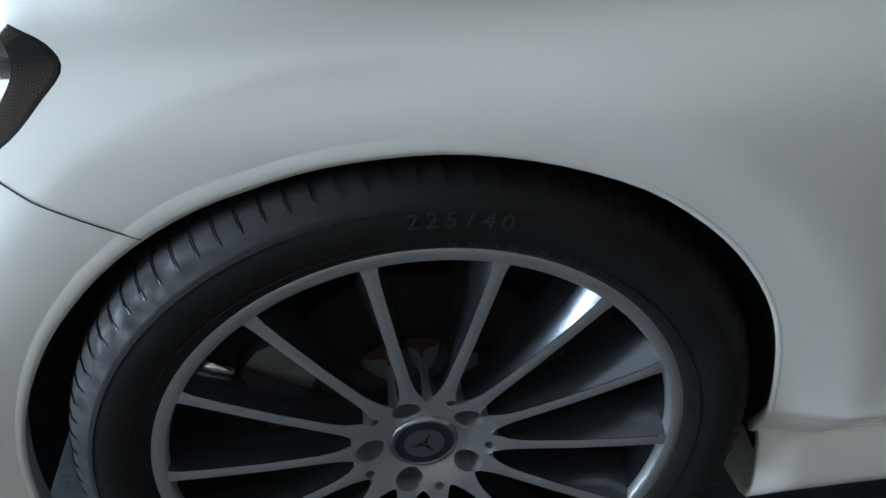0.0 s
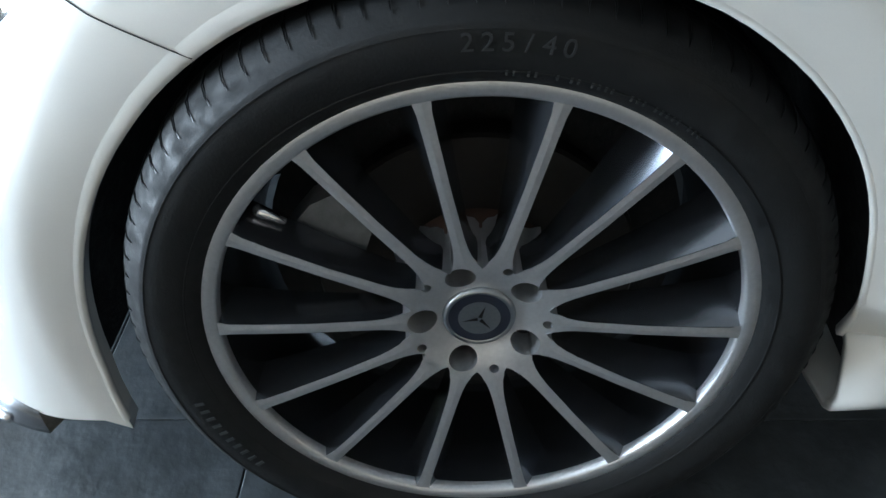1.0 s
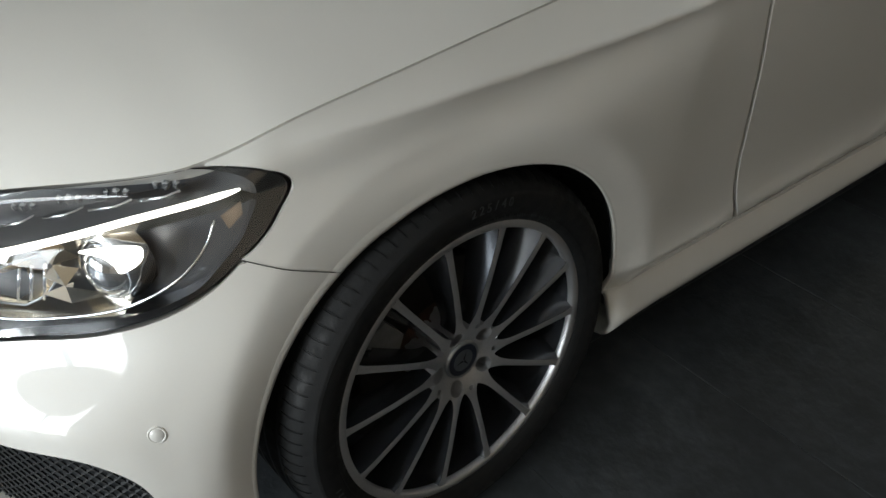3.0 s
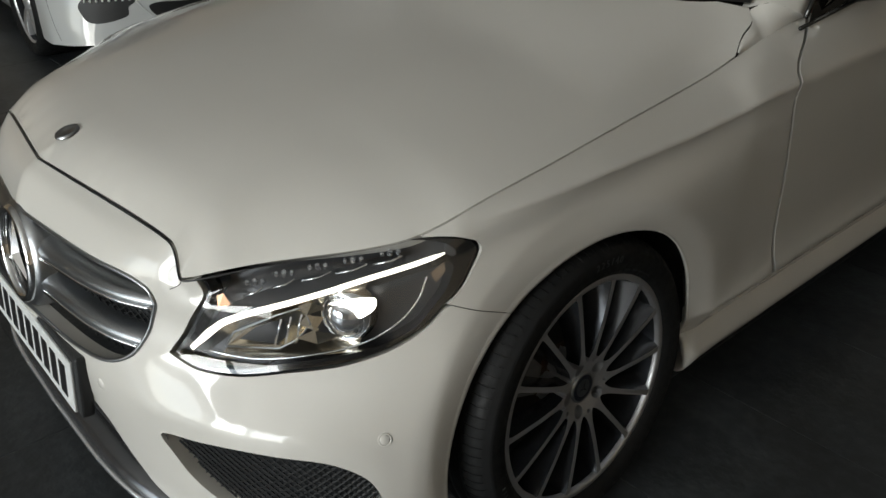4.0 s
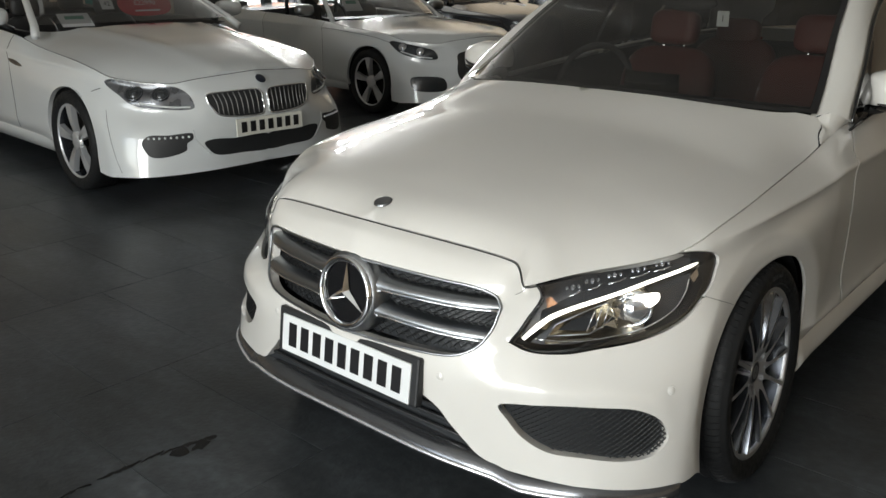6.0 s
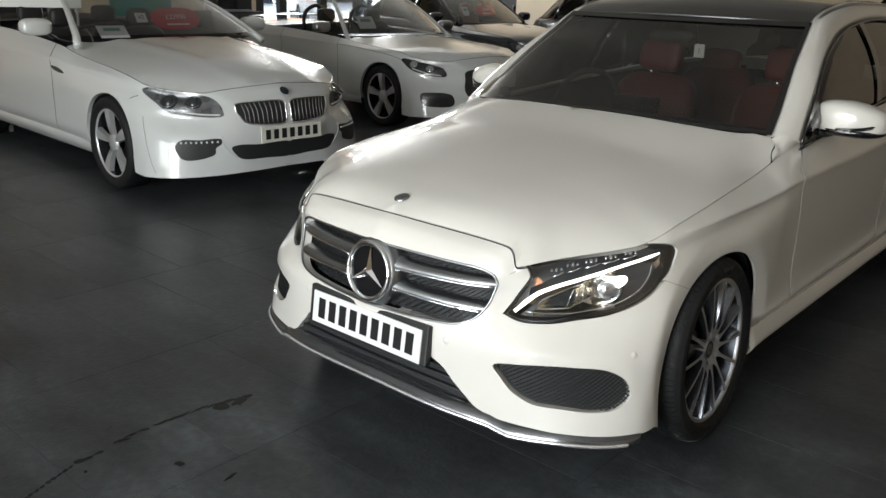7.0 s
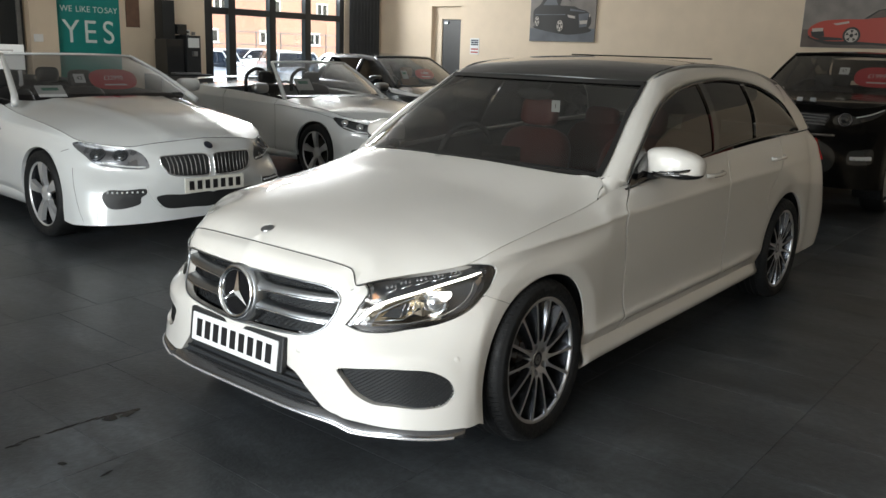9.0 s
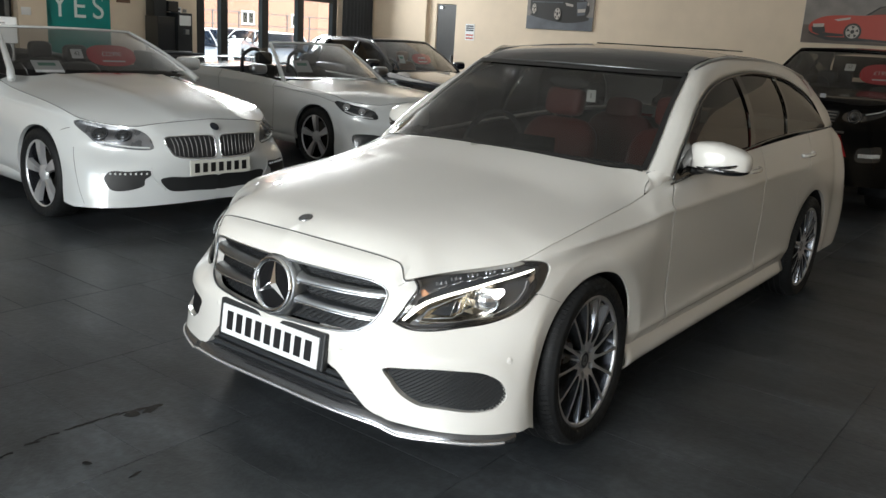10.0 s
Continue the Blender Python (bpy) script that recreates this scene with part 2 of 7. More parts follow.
def solid(v, f, depth):
    """Give an open sheet thickness by pushing a copy along minus its normals."""
    me = bpy.data.meshes.new("t")
    me.from_pydata([tuple(map(float, p)) for p in v], [], [tuple(map(int, q)) for q in f])
    bm = bmesh.new()
    bm.from_mesh(me)
    bpy.data.meshes.remove(me)
    bm.normal_update()
    bmesh.ops.solidify(bm, geom=bm.faces[:], thickness=depth)
    return bm


class Shell:
    """A smooth car side that wraps from the nose round to the tail: rows of stations, low to high."""

    def __init__(self, rows, ridges=(), arches=(), ledges=()):
        self.ridges, self.arches, self.ledges = ridges, arches, ledges
        self.net = np.array(rows, float)
        self.nv, self.ns = self.net.shape[:2]
        self.cache = {}

    def base(self, s, v):
        s, v = np.atleast_1d(np.asarray(s, float)), np.atleast_1d(np.asarray(v, float))
        cols = np.stack([spline(np.arange(self.ns), row, s, i == self.nv - 1) for i, row in enumerate(self.net)], 0)
        k = np.arange(self.nv)
        out = np.empty((len(s), 3))
        d = np.diff(cols, axis=0)
        m = np.empty_like(cols)
        m[0], m[-1] = d[0], d[-1]
        m[1:-1] = (d[:-1] + d[1:]) / 2
        i = np.clip(np.floor(v).astype(int), 0, self.nv - 2)
        t = (v - i)[:, None]
        j = np.arange(len(s))
        out = ((2 * t**3 - 3 * t**2 + 1) * cols[i, j] + (t**3 - 2 * t**2 + t) * m[i, j]
               + (-2 * t**3 + 3 * t**2) * cols[i + 1, j] + (t**3 - t**2) * m[i + 1, j])
        return out

    def at(self, s, v):
        """The shell's point, with its pressed edges standing out sideways."""
        s, v = np.atleast_1d(np.asarray(s, float)), np.atleast_1d(np.asarray(v, float))
        out = self.base(s, v)
        for ks, kv, ka, w in self.ridges:
            d = np.abs(v - np.interp(s, ks, kv)) / w
            out[:, 0] += np.interp(s, ks, ka) * np.exp(-d)
        for ks, kv, ka, w in self.ledges:
            out[:, 1] -= np.interp(s, ks, ka, 0, 0) * np.exp(-np.abs(v - np.interp(s, ks, kv)) / w)
        for cy, cz, r0, w, a in self.arches:
            d = np.hypot(out[:, 1] - cy, out[:, 2] - cz) - r0
            out[:, 0] -= a * np.clip(1 - d / w, 0, 1.2) * (out[:, 0] > .5)
        return out

    def normal(self, s, v):
        e = 0.02
        a = self.at(s + e, v) - self.at(s - e, v)
        b = self.at(s, v + e) - self.at(s, v - e)
        n = np.cross(a, b)
        return n / (np.linalg.norm(n, axis=1)[:, None] + 1e-12)

    def find(self, pts, axes, s0, s1):
        """Where on the shell the two given world coordinates lie: (s, v) pairs."""
        key = (s0, s1)
        if key not in self.cache:
            gs, gv = np.meshgrid(np.linspace(s0, s1, 160), np.linspace(0, self.nv - 1, 90))
            g = np.c_[gs.ravel(), gv.ravel()]
            self.cache[key] = g, self.at(g[:, 0], g[:, 1])
        g, P = self.cache[key]
        P = P[:, axes]
        p = np.asarray(pts, float)
        q = np.array([g[((P - a) ** 2).sum(1).argmin()] for a in p])
        e = 1e-3
        for _ in range(8):
            f0 = self.at(q[:, 0], q[:, 1])[:, axes] - p
            ja = (self.at(q[:, 0] + e, q[:, 1])[:, axes] - p - f0) / e
            jb = (self.at(q[:, 0], q[:, 1] + e)[:, axes] - p - f0) / e
            det = ja[:, 0] * jb[:, 1] - ja[:, 1] * jb[:, 0]
            det = np.where(np.abs(det) < 1e-9, 1e-9, det)
            step = np.c_[-(f0[:, 0] * jb[:, 1] - f0[:, 1] * jb[:, 0]) / det, -(ja[:, 0] * f0[:, 1] - ja[:, 1] * f0[:, 0]) / det]
            q = q + np.clip(step, -0.3, 0.3)
            q[:, 0], q[:, 1] = np.clip(q[:, 0], s0, s1), np.clip(q[:, 1], 0, self.nv - 1)
        return q

    def panel(self, name, outer, holes, mat, parent, depth=0.012, lift=0.0, du=0.12, dv=0.16, mirror=False, both=False, label="", flange=True):
        """A skin of the shell over a region, with edges turned inwards."""
        v, f = fill2d(outer, holes, du, dv)
        P, N = self.at(v[:, 0], v[:, 1]), self.normal(v[:, 0], v[:, 1])
        if N[:, 0].mean() < 0 and abs(N[:, 0].mean()) > 0.1 or (abs(N[:, 0].mean()) <= 0.1 and N[:, 1].mean() > 0):
            N = -N
        P = P + N * lift
        return skin(name, P, N, f, mat, parent, depth, mirror, both, label, flange)


def skin(name, P, N, f, mat, parent, depth, mirror=False, both=False, label="", flange=True):
    t = P[f]
    fn = np.cross(t[:, 1] - t[:, 0], t[:, 2] - t[:, 0])
    flip = (fn * N[f[:, 0]]).sum(1) < 0
    f = f.copy()
    f[flip] = f[flip][:, ::-1]
    verts, faces = [tuple(p) for p in P], [tuple(q) for q in f]
    if flange:
        count = {}
        for a, b, c in faces:
            for e in ((a, b), (b, c), (c, a)):
                count[e] = 1
        rim = [e for e in count if (e[1], e[0]) not in count]
        rim = [e for e in rim if not (both and abs(P[e[0]][0]) < 1e-4 and abs(P[e[1]][0]) < 1e-4)]
        idx = {}
        for e in rim:
            for k in e:
                if k not in idx:
                    idx[k] = len(verts)
                    verts += [tuple(P[k]), tuple(P[k] - N[k] * depth)]
        for a, b in rim:
            faces.append((idx[b], idx[a], idx[a] + 1, idx[b] + 1))
    V = np.array(verts)
    if both:
        n = len(V)
        V = np.vstack([V, V * (-1, 1, 1)])
        faces = faces + [tuple(n + k for k in reversed(q)) for q in faces]
    elif mirror:
        V = V * (-1, 1, 1)
        faces = [tuple(reversed(q)) for q in faces]
    ob = mesh_object(name, V, faces, mat, parent, label)
    if both:
        bm = bmesh.new()
        bm.from_mesh(ob.data)
        mid = [w for w in bm.verts if abs(w.co.x) < 1e-4]
        bmesh.ops.remove_doubles(bm, verts=mid, dist=1e-4)
        bm.to_mesh(ob.data)
        bm.free()
    return ob


def lettering(name, text, size, mat, parent, m, depth=.0004):
    c = bpy.data.curves.new(name, "FONT")
    c.body, c.size, c.extrude, c.align_x, c.align_y = text, size, depth, "CENTER", "CENTER"
    tmp = bpy.data.objects.new(name, c)
    scene.collection.objects.link(tmp)
    me = bpy.data.meshes.new_from_object(tmp.evaluated_get(bpy.context.evaluated_depsgraph_get()))
    bpy.data.objects.remove(tmp)
    bpy.data.curves.remove(c)
    me.transform(m)
    me.materials.clear()
    me.materials.append(mat)
    ob = new(name, me)
    if parent is not None:
        ob.parent = parent
    return ob

# ---- the room ----
CARDRED = material("price_card_red", (0.55, 0.03, 0.045), 0.45)
CARDGREEN = material("card_green_bar", (0.1, 0.3, 0.22), 0.5)
BLACKLEATHER = material("black_leather", (0.014, 0.014, 0.015), 0.5, 0, 0, 200, 0.15, 0.3, 400)
TANLEATHER = material("tan_leather", (0.25, 0.13, 0.07), 0.5, 0, 0, 200, 0.15, 0.3, 400)
PALEBUCKET = material("pale_lamp_housing", (0.12, 0.125, 0.135), 0.28, 0.6, 0.8, 14, 0.10)
LAMPDARK = material("lamp_housing_dark", (0.05, 0.055, 0.06), 0.2, 0.5, 0.6)
ALLOYBRIGHT = material("bright_alloy", (0.60, 0.61, 0.62), 0.28, 0.55, 0.3)
SMOKE = material("smoked_plastic", (0.02, 0.022, 0.024), 0.25, 0.1, 0.4)
WX, NY, SY, EX, CZ = -10.5, 11.0, -7.5, 8.0, 3.9
FLOORMAT = material("dark_vinyl_floor", (0.052, 0.058, 0.063), 0.36, 0, 0, 1.6, 0.22, 0.35, 60)
WALLMAT = material("cream_wall_paint", (0.686, 0.574, 0.442), 0.8, 0, 0, 3, 0.04, 0.12, 250)
CEILMAT = material("pale_ceiling_paint", (0.80, 0.78, 0.74), 0.85, 0, 0, 2, 0.08)
FRAMEMAT = material("dark_window_frame", (0.025, 0.028, 0.03), 0.4, 0.3)
CURTAINMAT = material("charcoal_curtain", (0.035, 0.037, 0.04), 0.9, 0, 0, 30, 0.2)
DOORMAT = material("dark_grey_door_paint", (0.045, 0.045, 0.045), 0.5, 0, 0, 12, 0.1)
TEAL = material("teal_banner", (0.0, 0.22, 0.20), 0.5, 0, 0, 8, 0.06)
PALE = material("pale_banner_lettering", (0.66, 0.74, 0.72), 0.5)
BROWN = material("brown_panel", (0.16, 0.09, 0.06), 0.6, 0, 0, 10, 0.15)
BRICK = material("red_brick", (0.36, 0.19, 0.14), 0.85, 0, 0, 5, 0.25, 0.3, 40)
ASPHALT = material("asphalt", (0.06, 0.06, 0.06), 0.85, 0, 0, 8, 0.2, 0.3, 60)
ROOFTILE = material("roof_tiles", (0.10, 0.08, 0.075), 0.8, 0, 0, 10, 0.2)
WHITEPVC = material("white_window_frame", (0.75, 0.75, 0.74), 0.4, 0, 0, 6, 0.05)
PICGREY = material("print_grey_ground", (0.20, 0.18, 0.165), 0.4, 0, 0, 5, 0.18)
PICDARK = material("print_black", (0.02, 0.019, 0.018), 0.4)
PICRED = material("print_red", (0.42, 0.05, 0.03), 0.4)
PICPALE = material("print_silver", (0.42, 0.38, 0.34), 0.4)
STAIN = material("damp_stain", (0.008, 0.008, 0.009), 0.18, 0, 0, 40, 0.3)
PANE = glass("shop_window_glass", (0.93, 0.95, 0.95))
GREYMETAL = material("grey_machine_metal", (0.22, 0.22, 0.22), 0.35, 0.6, 0, 20, 0.1)


def slab(name, boxes, mat, label, category):
    bm = bmesh.new()
    for b in boxes:
        box(bm, *b)
    return tagged(part(name, bm, mat, None), label, category, "", "structure")


def scuffed(m):
    """Large patches and long scuffs over a floor material, in the room's own coordinates."""
    nt = m.node_tree
    b = nt.nodes["Principled BSDF"]
    src = b.inputs["Base Color"].links[0].from_socket
    geo = nt.nodes.new("ShaderNodeNewGeometry")
    for scale, stretch, turn, lo, hi, w in ((1.1, (1, 1.6, 1), 20, .35, .68, .40), (2.2, (1, 4, 1), 28, .38, .66, .16), (26.0, (1, 1, 1), 0, .40, .70, .22)):
        mp = nt.nodes.new("ShaderNodeMapping")
        mp.inputs["Scale"].default_value = stretch
        mp.inputs["Rotation"].default_value = (0, 0, radians(turn))
        nz = nt.nodes.new("ShaderNodeTexNoise")
        nz.inputs["Scale"].default_value, nz.inputs["Detail"].default_value = scale, 5
        rm = nt.nodes.new("ShaderNodeMapRange")
        for k, val in zip(("From Min", "From Max", "To Min", "To Max"), (lo, hi, 1 - w, 1 + w)):
            rm.inputs[k].default_value = val
        mx = nt.nodes.new("ShaderNodeVectorMath")
        mx.operation = "SCALE"
        nt.links.new(geo.outputs["Position"], mp.inputs["Vector"])
        nt.links.new(mp.outputs[0], nz.inputs["Vector"])
        nt.links.new(nz.outputs["Fac"], rm.inputs["Value"])
        nt.links.new(src, mx.inputs[0])
        nt.links.new(rm.outputs[0], mx.inputs["Scale"])
        src = mx.outputs[0]
    nt.links.new(src, b.inputs["Base Color"])


scuffed(FLOORMAT)
floor = slab("floor", [(WX - .2, EX + .2, SY - .2, NY + .2, -.15, -.004)], FLOORMAT, "dark grey vinyl tiled showroom floor with scuffs", "floor")
ceiling = slab("ceiling", [(WX - .2, EX + .2, SY - .2, NY + .2, CZ, CZ + .2)], CEILMAT, "plain pale painted showroom ceiling", "ceiling")
GY0, GY1, GZ0, GZ1 = 6.50, 9.92, .25, 3.1
wall_west = slab("wall_west", [(WX - .2, WX, SY, GY0, 0, CZ), (WX - .2, WX, GY1, NY, 0, CZ), (WX - .2, WX, GY0, GY1, 0, GZ0), (WX - .2, WX, GY0, GY1, GZ1, CZ)], WALLMAT, "cream painted showroom wall with a glazed bay", "wall")
DX0, DX1, DZ = -9.05, -8.28, 2.39
wall_north = slab("wall_north", [(WX - .2, DX0, NY, NY + .2, 0, CZ), (DX1, EX + .2, NY, NY + .2, 0, CZ), (DX0, DX1, NY, NY + .2, DZ, CZ)], WALLMAT, "cream painted showroom back wall", "wall")
wall_east = slab("wall_east", [(EX, EX + .2, SY, NY, 0, CZ)], WALLMAT, "cream painted showroom side wall", "wall")
south = [(WX - .2, EX + .2, SY - .2, SY, 0, .25), (WX - .2, EX + .2, SY - .2, SY, 3.1, CZ)]
piers = [-3.7, -.2]
for x in piers:
    south.append((x - .2, x + .2, SY - .2, SY, .25, 3.1))
south.append((3.2, EX + .2, SY - .2, SY, .25, 3.1))
south.append((WX - .2, -3.7, SY - .2, SY, .25, 3.1))
wall_south = slab("wall_south", south, WALLMAT, "showroom front wall with wide shop windows", "wall")
back_wall = slab("corridor_wall", [(DX0 - .6, DX1 + .6, NY + 1.0, NY + 1.1, 0, 2.6), (DX0 - .7, DX0 - .6, NY + .2, NY + 1.1, 0, 2.6), (DX1 + .6, DX1 + .7, NY + .2, NY + 1.1, 0, 2.6), (DX0 - .7, DX1 + .7, NY + .2, NY + 1.1, 2.6, 2.7)], WALLMAT, "plain wall behind the doorway", "wall")

# glazing of the west bay
window_1 = tagged(new("window_1"), "dark-framed shop window with upper lights", "window", "", "structure")
muls = [6.56, 7.11, 8.05, 8.94, 9.86]
for y, w in zip(muls, (.12, .075, .075, .075, .06)):
    bm = bmesh.new()
    box(bm, WX - .14, WX - .02, y - w, y + w, GZ0, GZ1, .006)
    part("mullion", bm, FRAMEMAT, window_1)
for z in (GZ0 + .05, 2.08, GZ1 - .05):
    for y0, y1, w0, w1 in zip(muls[:-1], muls[1:], (.12, .075, .075, .075), (.075, .075, .075, .06)):
        bm = bmesh.new()
        box(bm, WX - .13, WX - .03, y0 + w0 + .001, y1 - w1 - .001, z - .06, z + .06, .005)
        part("rail", bm, FRAMEMAT, window_1)
for y0, y1 in zip(muls[:-1], muls[1:]):
    bm = bmesh.new()
    box(bm, WX - .085, WX - .079, y0 + .05, y1 - .05, GZ0 + .02, GZ1 - .02)
    o = part("pane", bm, PANE, window_1)
    o.visible_shadow = False

# curtain beside the glazing
bm = bmesh.new()
ys = np.linspace(9.97, 10.85, 90)
rows = [[(WX + .10 + .035 * math.sin(y * 62 + .6 * math.sin(y * 9)), y, z) for y in ys] for z in (.02, 1.2, 2.4, 3.4)]
v, f = loft(rows)
tagged(mesh_object("curtain", v, f, CURTAINMAT), "full-length pleated charcoal curtain beside the window", "curtain")
bm = bmesh.new()
tube(bm, [(WX + .10, 9.85, 3.42), (WX + .10, 10.95, 3.42)], .02, 8)
tube(bm, [(WX, 9.9, 3.42), (WX + .10, 9.9, 3.42)], .012, 8)
tagged(part("curtain_rail", bm, FRAMEMAT), "dark metal curtain rail fixed to the wall", "curtain rail")

# doorway on the back wall
door_1 = tagged(new("door_1"), "dark grey painted door, closed, in a recess", "door", "", "structure")
bm = bmesh.new()
box(bm, -8.84, -8.31, NY + .12, NY + .165, .005, 2.13, .004)
leaf = part("leaf", bm, DOORMAT, door_1)
bm = bmesh.new()
box(bm, -8.42, -8.39, NY + .06, NY + .118, 1.0, 1.14, .01)
part("handle", bm, SATIN, leaf)
bm = bmesh.new()
box(bm, -8.78, -8.68, NY + .09, NY + .118, 2.04, 2.09, .004)
part("closer", bm, SATIN, leaf)
slab("door_surround", [(DX0, -8.85, NY + .10, NY + .17, 0, DZ), (-8.849, DX1, NY + .10, NY + .17, 2.14, DZ)], WALLMAT, "plain cream panel round the door", "trim")


PICBROWN = material("print_brown", (0.11, 0.085, 0.07), 0.5, 0, 0, 3, 0.3)
PICSTEEL = material("print_steel", (0.10, 0.11, 0.125), 0.5, 0, 0, 3, 0.3)


def wall_print(label, x0, x1, z0, z1, ground, shapes, wheels):
    """A large mounted photographic print of a car on the back wall."""
    t = tagged(new("wall_picture"), label, "picture")
    bm = bmesh.new()
    box(bm, x0, x1, NY - .03, NY - .002, z0, z1, .003)
    part("panel", bm, PICGREY, t)
    w, h = x1 - x0, z1 - z0

    def shape(nm, pts, mat, d, n=0):
        p = smooth_line(pts, n, closed=True) if n else np.array(pts)
        bm = bmesh.new()
        bm.faces.new([bm.verts.new((x0 + u * w, NY - .031 - d, z0 + q * h)) for u, q in p])
        bmesh.ops.triangulate(bm, faces=bm.faces)
        part(nm, bm, mat, t)
    shape("printed_floor", [(.003, .004), (.997, .004), (.997, .24), (.5, .27), (.003, .24)], ground, .0005)
    for k, (nm, mat, n, pts) in enumerate(shapes):
        shape("printed_" + nm, pts, mat, .001 + .0006 * k, n)
    for u, q, ru, rq in wheels:
        for g2, mat, d in ((1, PICDARK, .009), (.76, PICPALE, .0096), (.22, PICDARK, .0102)):
            shape("printed_wheel", [(u + ru * g2 * math.cos(a), q + rq * g2 * math.sin(a)) for a in np.linspace(0, 2 * math.pi, 24, endpoint=False)], mat, d)
        for k in range(5):
            a = 2 * math.pi * k / 5 + .3
            shape("printed_gap", [(u + ru * r * math.cos(a + o), q + rq * r * math.sin(a + o)) for r, o in ((.28, 0), (.68, -.30), (.68, .30))], PICDARK, .0102)


wall_print("large print of a black car on a grey ground", -6.60, -5.21, 1.74, 2.72, PICSTEEL, [
    ("shadow", PICDARK, 24, [(.05, .27), (.4, .16), (.62, .13), (.95, .22), (.8, .3), (.3, .32)]),
    ("body", PICDARK, 70, [(.05, .44), (.06, .34), (.14, .27), (.30, .25), (.45, .22), (.60, .17), (.78, .19), (.92, .28), (.935, .44), (.88, .54), (.74, .60), (.67, .65), (.56, .82), (.40, .87), (.25, .83), (.14, .66), (.06, .58)]),
    ("glass", PICSTEEL, 0, [(.20, .665), (.27, .79), (.38, .825), (.43, .66)]),
    ("windscreen", PICGREY, 0, [(.46, .655), (.50, .81), (.56, .79), (.69, .635)]),
    ("waist", PICSTEEL, 0, [(.08, .50), (.55, .50), (.55, .485), (.08, .485)]),
    ("bonnet", PICSTEEL, 0, [(.62, .60), (.84, .55), (.86, .53), (.62, .56)]),
    ("grille", PICSTEEL, 0, [(.75, .50), (.90, .52), (.88, .28), (.77, .26)]),
    ("plate", PICPALE, 0, [(.77, .38), (.885, .39), (.88, .33), (.775, .32)]),
    ("lamp", PICPALE, 0, [(.58, .49), (.70, .46), (.70, .42), (.60, .44)]),
    ("lamp", PICPALE, 0, [(.905, .50), (.925, .49), (.925, .45), (.908, .44)])],
    [(.115, .37, .045, .12), (.475, .29, .062, .135)])
wall_print("large print of a red open car on a brown ground", -1.64, .35, 1.74, 2.82, PICBROWN, [
    ("shadow", PICDARK, 24, [(.05, .13), (.15, .06), (.5, .05), (.93, .05), (.95, .12), (.5, .14)]),
    ("body", PICRED, 70, [(.05, .25), (.06, .15), (.15, .10), (.35, .09), (.78, .08), (.93, .13), (.95, .27), (.90, .37), (.70, .40), (.58, .41), (.42, .38), (.30, .38), (.12, .34)]),
    ("sill", PICDARK, 0, [(.06, .16), (.30, .13), (.30, .10), (.15, .095)]),
    ("nose", PICDARK, 0, [(.065, .22), (.16, .23), (.17, .15), (.08, .15)]),
    ("screen", PICDARK, 0, [(.43, .385), (.52, .50), (.57, .515), (.585, .50), (.60, .41)]),
    ("screen_glass", PICBROWN, 0, [(.455, .39), (.53, .49), (.565, .50), (.575, .41)]),
    ("hoop", PICDARK, 16, [(.64, .40), (.65, .46), (.69, .49), (.71, .46), (.72, .40)]),
    ("lamp", PICPALE, 0, [(.22, .32), (.33, .355), (.335, .33), (.25, .30)]),
    ("plate", PICPALE, 0, [(.075, .255), (.155, .265), (.155, .22), (.08, .21)])],
    [(.36, .165, .062, .115), (.81, .165, .062, .115)])

# small safety notice by the door
t = tagged(new("safety_notice"), "small white notice with blue and red bands", "notice")
bm = bmesh.new()
box(bm, -8.02, -7.80, NY - .008, NY - .001, 1.46, 1.77)
part("board", bm, PLATEWHITE, t)
for k, (z, mat) in enumerate(((1.73, CAPBLUE), (1.69, CAPBLUE), (1.65, CAPBLUE), (1.56, PICRED), (1.50, PICRED))):
    bm = bmesh.new()
    box(bm, -8.0, -7.82, NY - .0095, NY - .0075, z - .014, z + .014)
    part("bar", bm, mat, t)

# teal banner
t = tagged(new("banner"), "teal hanging banner with pale slogan lettering", "banner")
bm = bmesh.new()
box(bm, WX + .005, WX + .02, 3.83, 4.86, .9, 2.35, .003)
part("cloth", bm, TEAL, t)
TM = Matrix(((0, 0, 1, WX + .022), (1, 0, 0, 4.345), (0, 1, 0, 0), (0, 0, 0, 1)))
for k, word in enumerate(("WE", "LIKE", "TO", "SAY")):
    lettering("word", word, .128, PALE, t, Matrix.Translation((0, (-.37, -.10, .15, .37)[k], 1.955)) @ TM)
for k, word in enumerate("YES"):
    lettering("letter", word, .50, PALE, t, Matrix.Translation((0, -.31 + .31 * k, 1.60)) @ TM @ Matrix.Diagonal((.94, 1, 1, 1)))
# column and dark doorway at the far end of the wall
slab("column", [(WX, WX + .16, 3.34, 3.76, 0, CZ)], WALLMAT, "cream boxed column on the wall", "column")
t = tagged(new("door_2"), "dark tall double door with grey frame", "door", "", "structure")
bm = bmesh.new()
box(bm, WX + .005, WX + .06, 1.6, 3.30, .01, 3.0, .01)
leaf = part("leaf", bm, FRAMEMAT, t)
for y in (2.55, 2.9, 3.22):
    bm = bmesh.new()
    box(bm, WX + .061, WX + .09, y - .03, y + .03, .02, 2.98, .006)
    part("strip", bm, GREYMETAL, leaf)
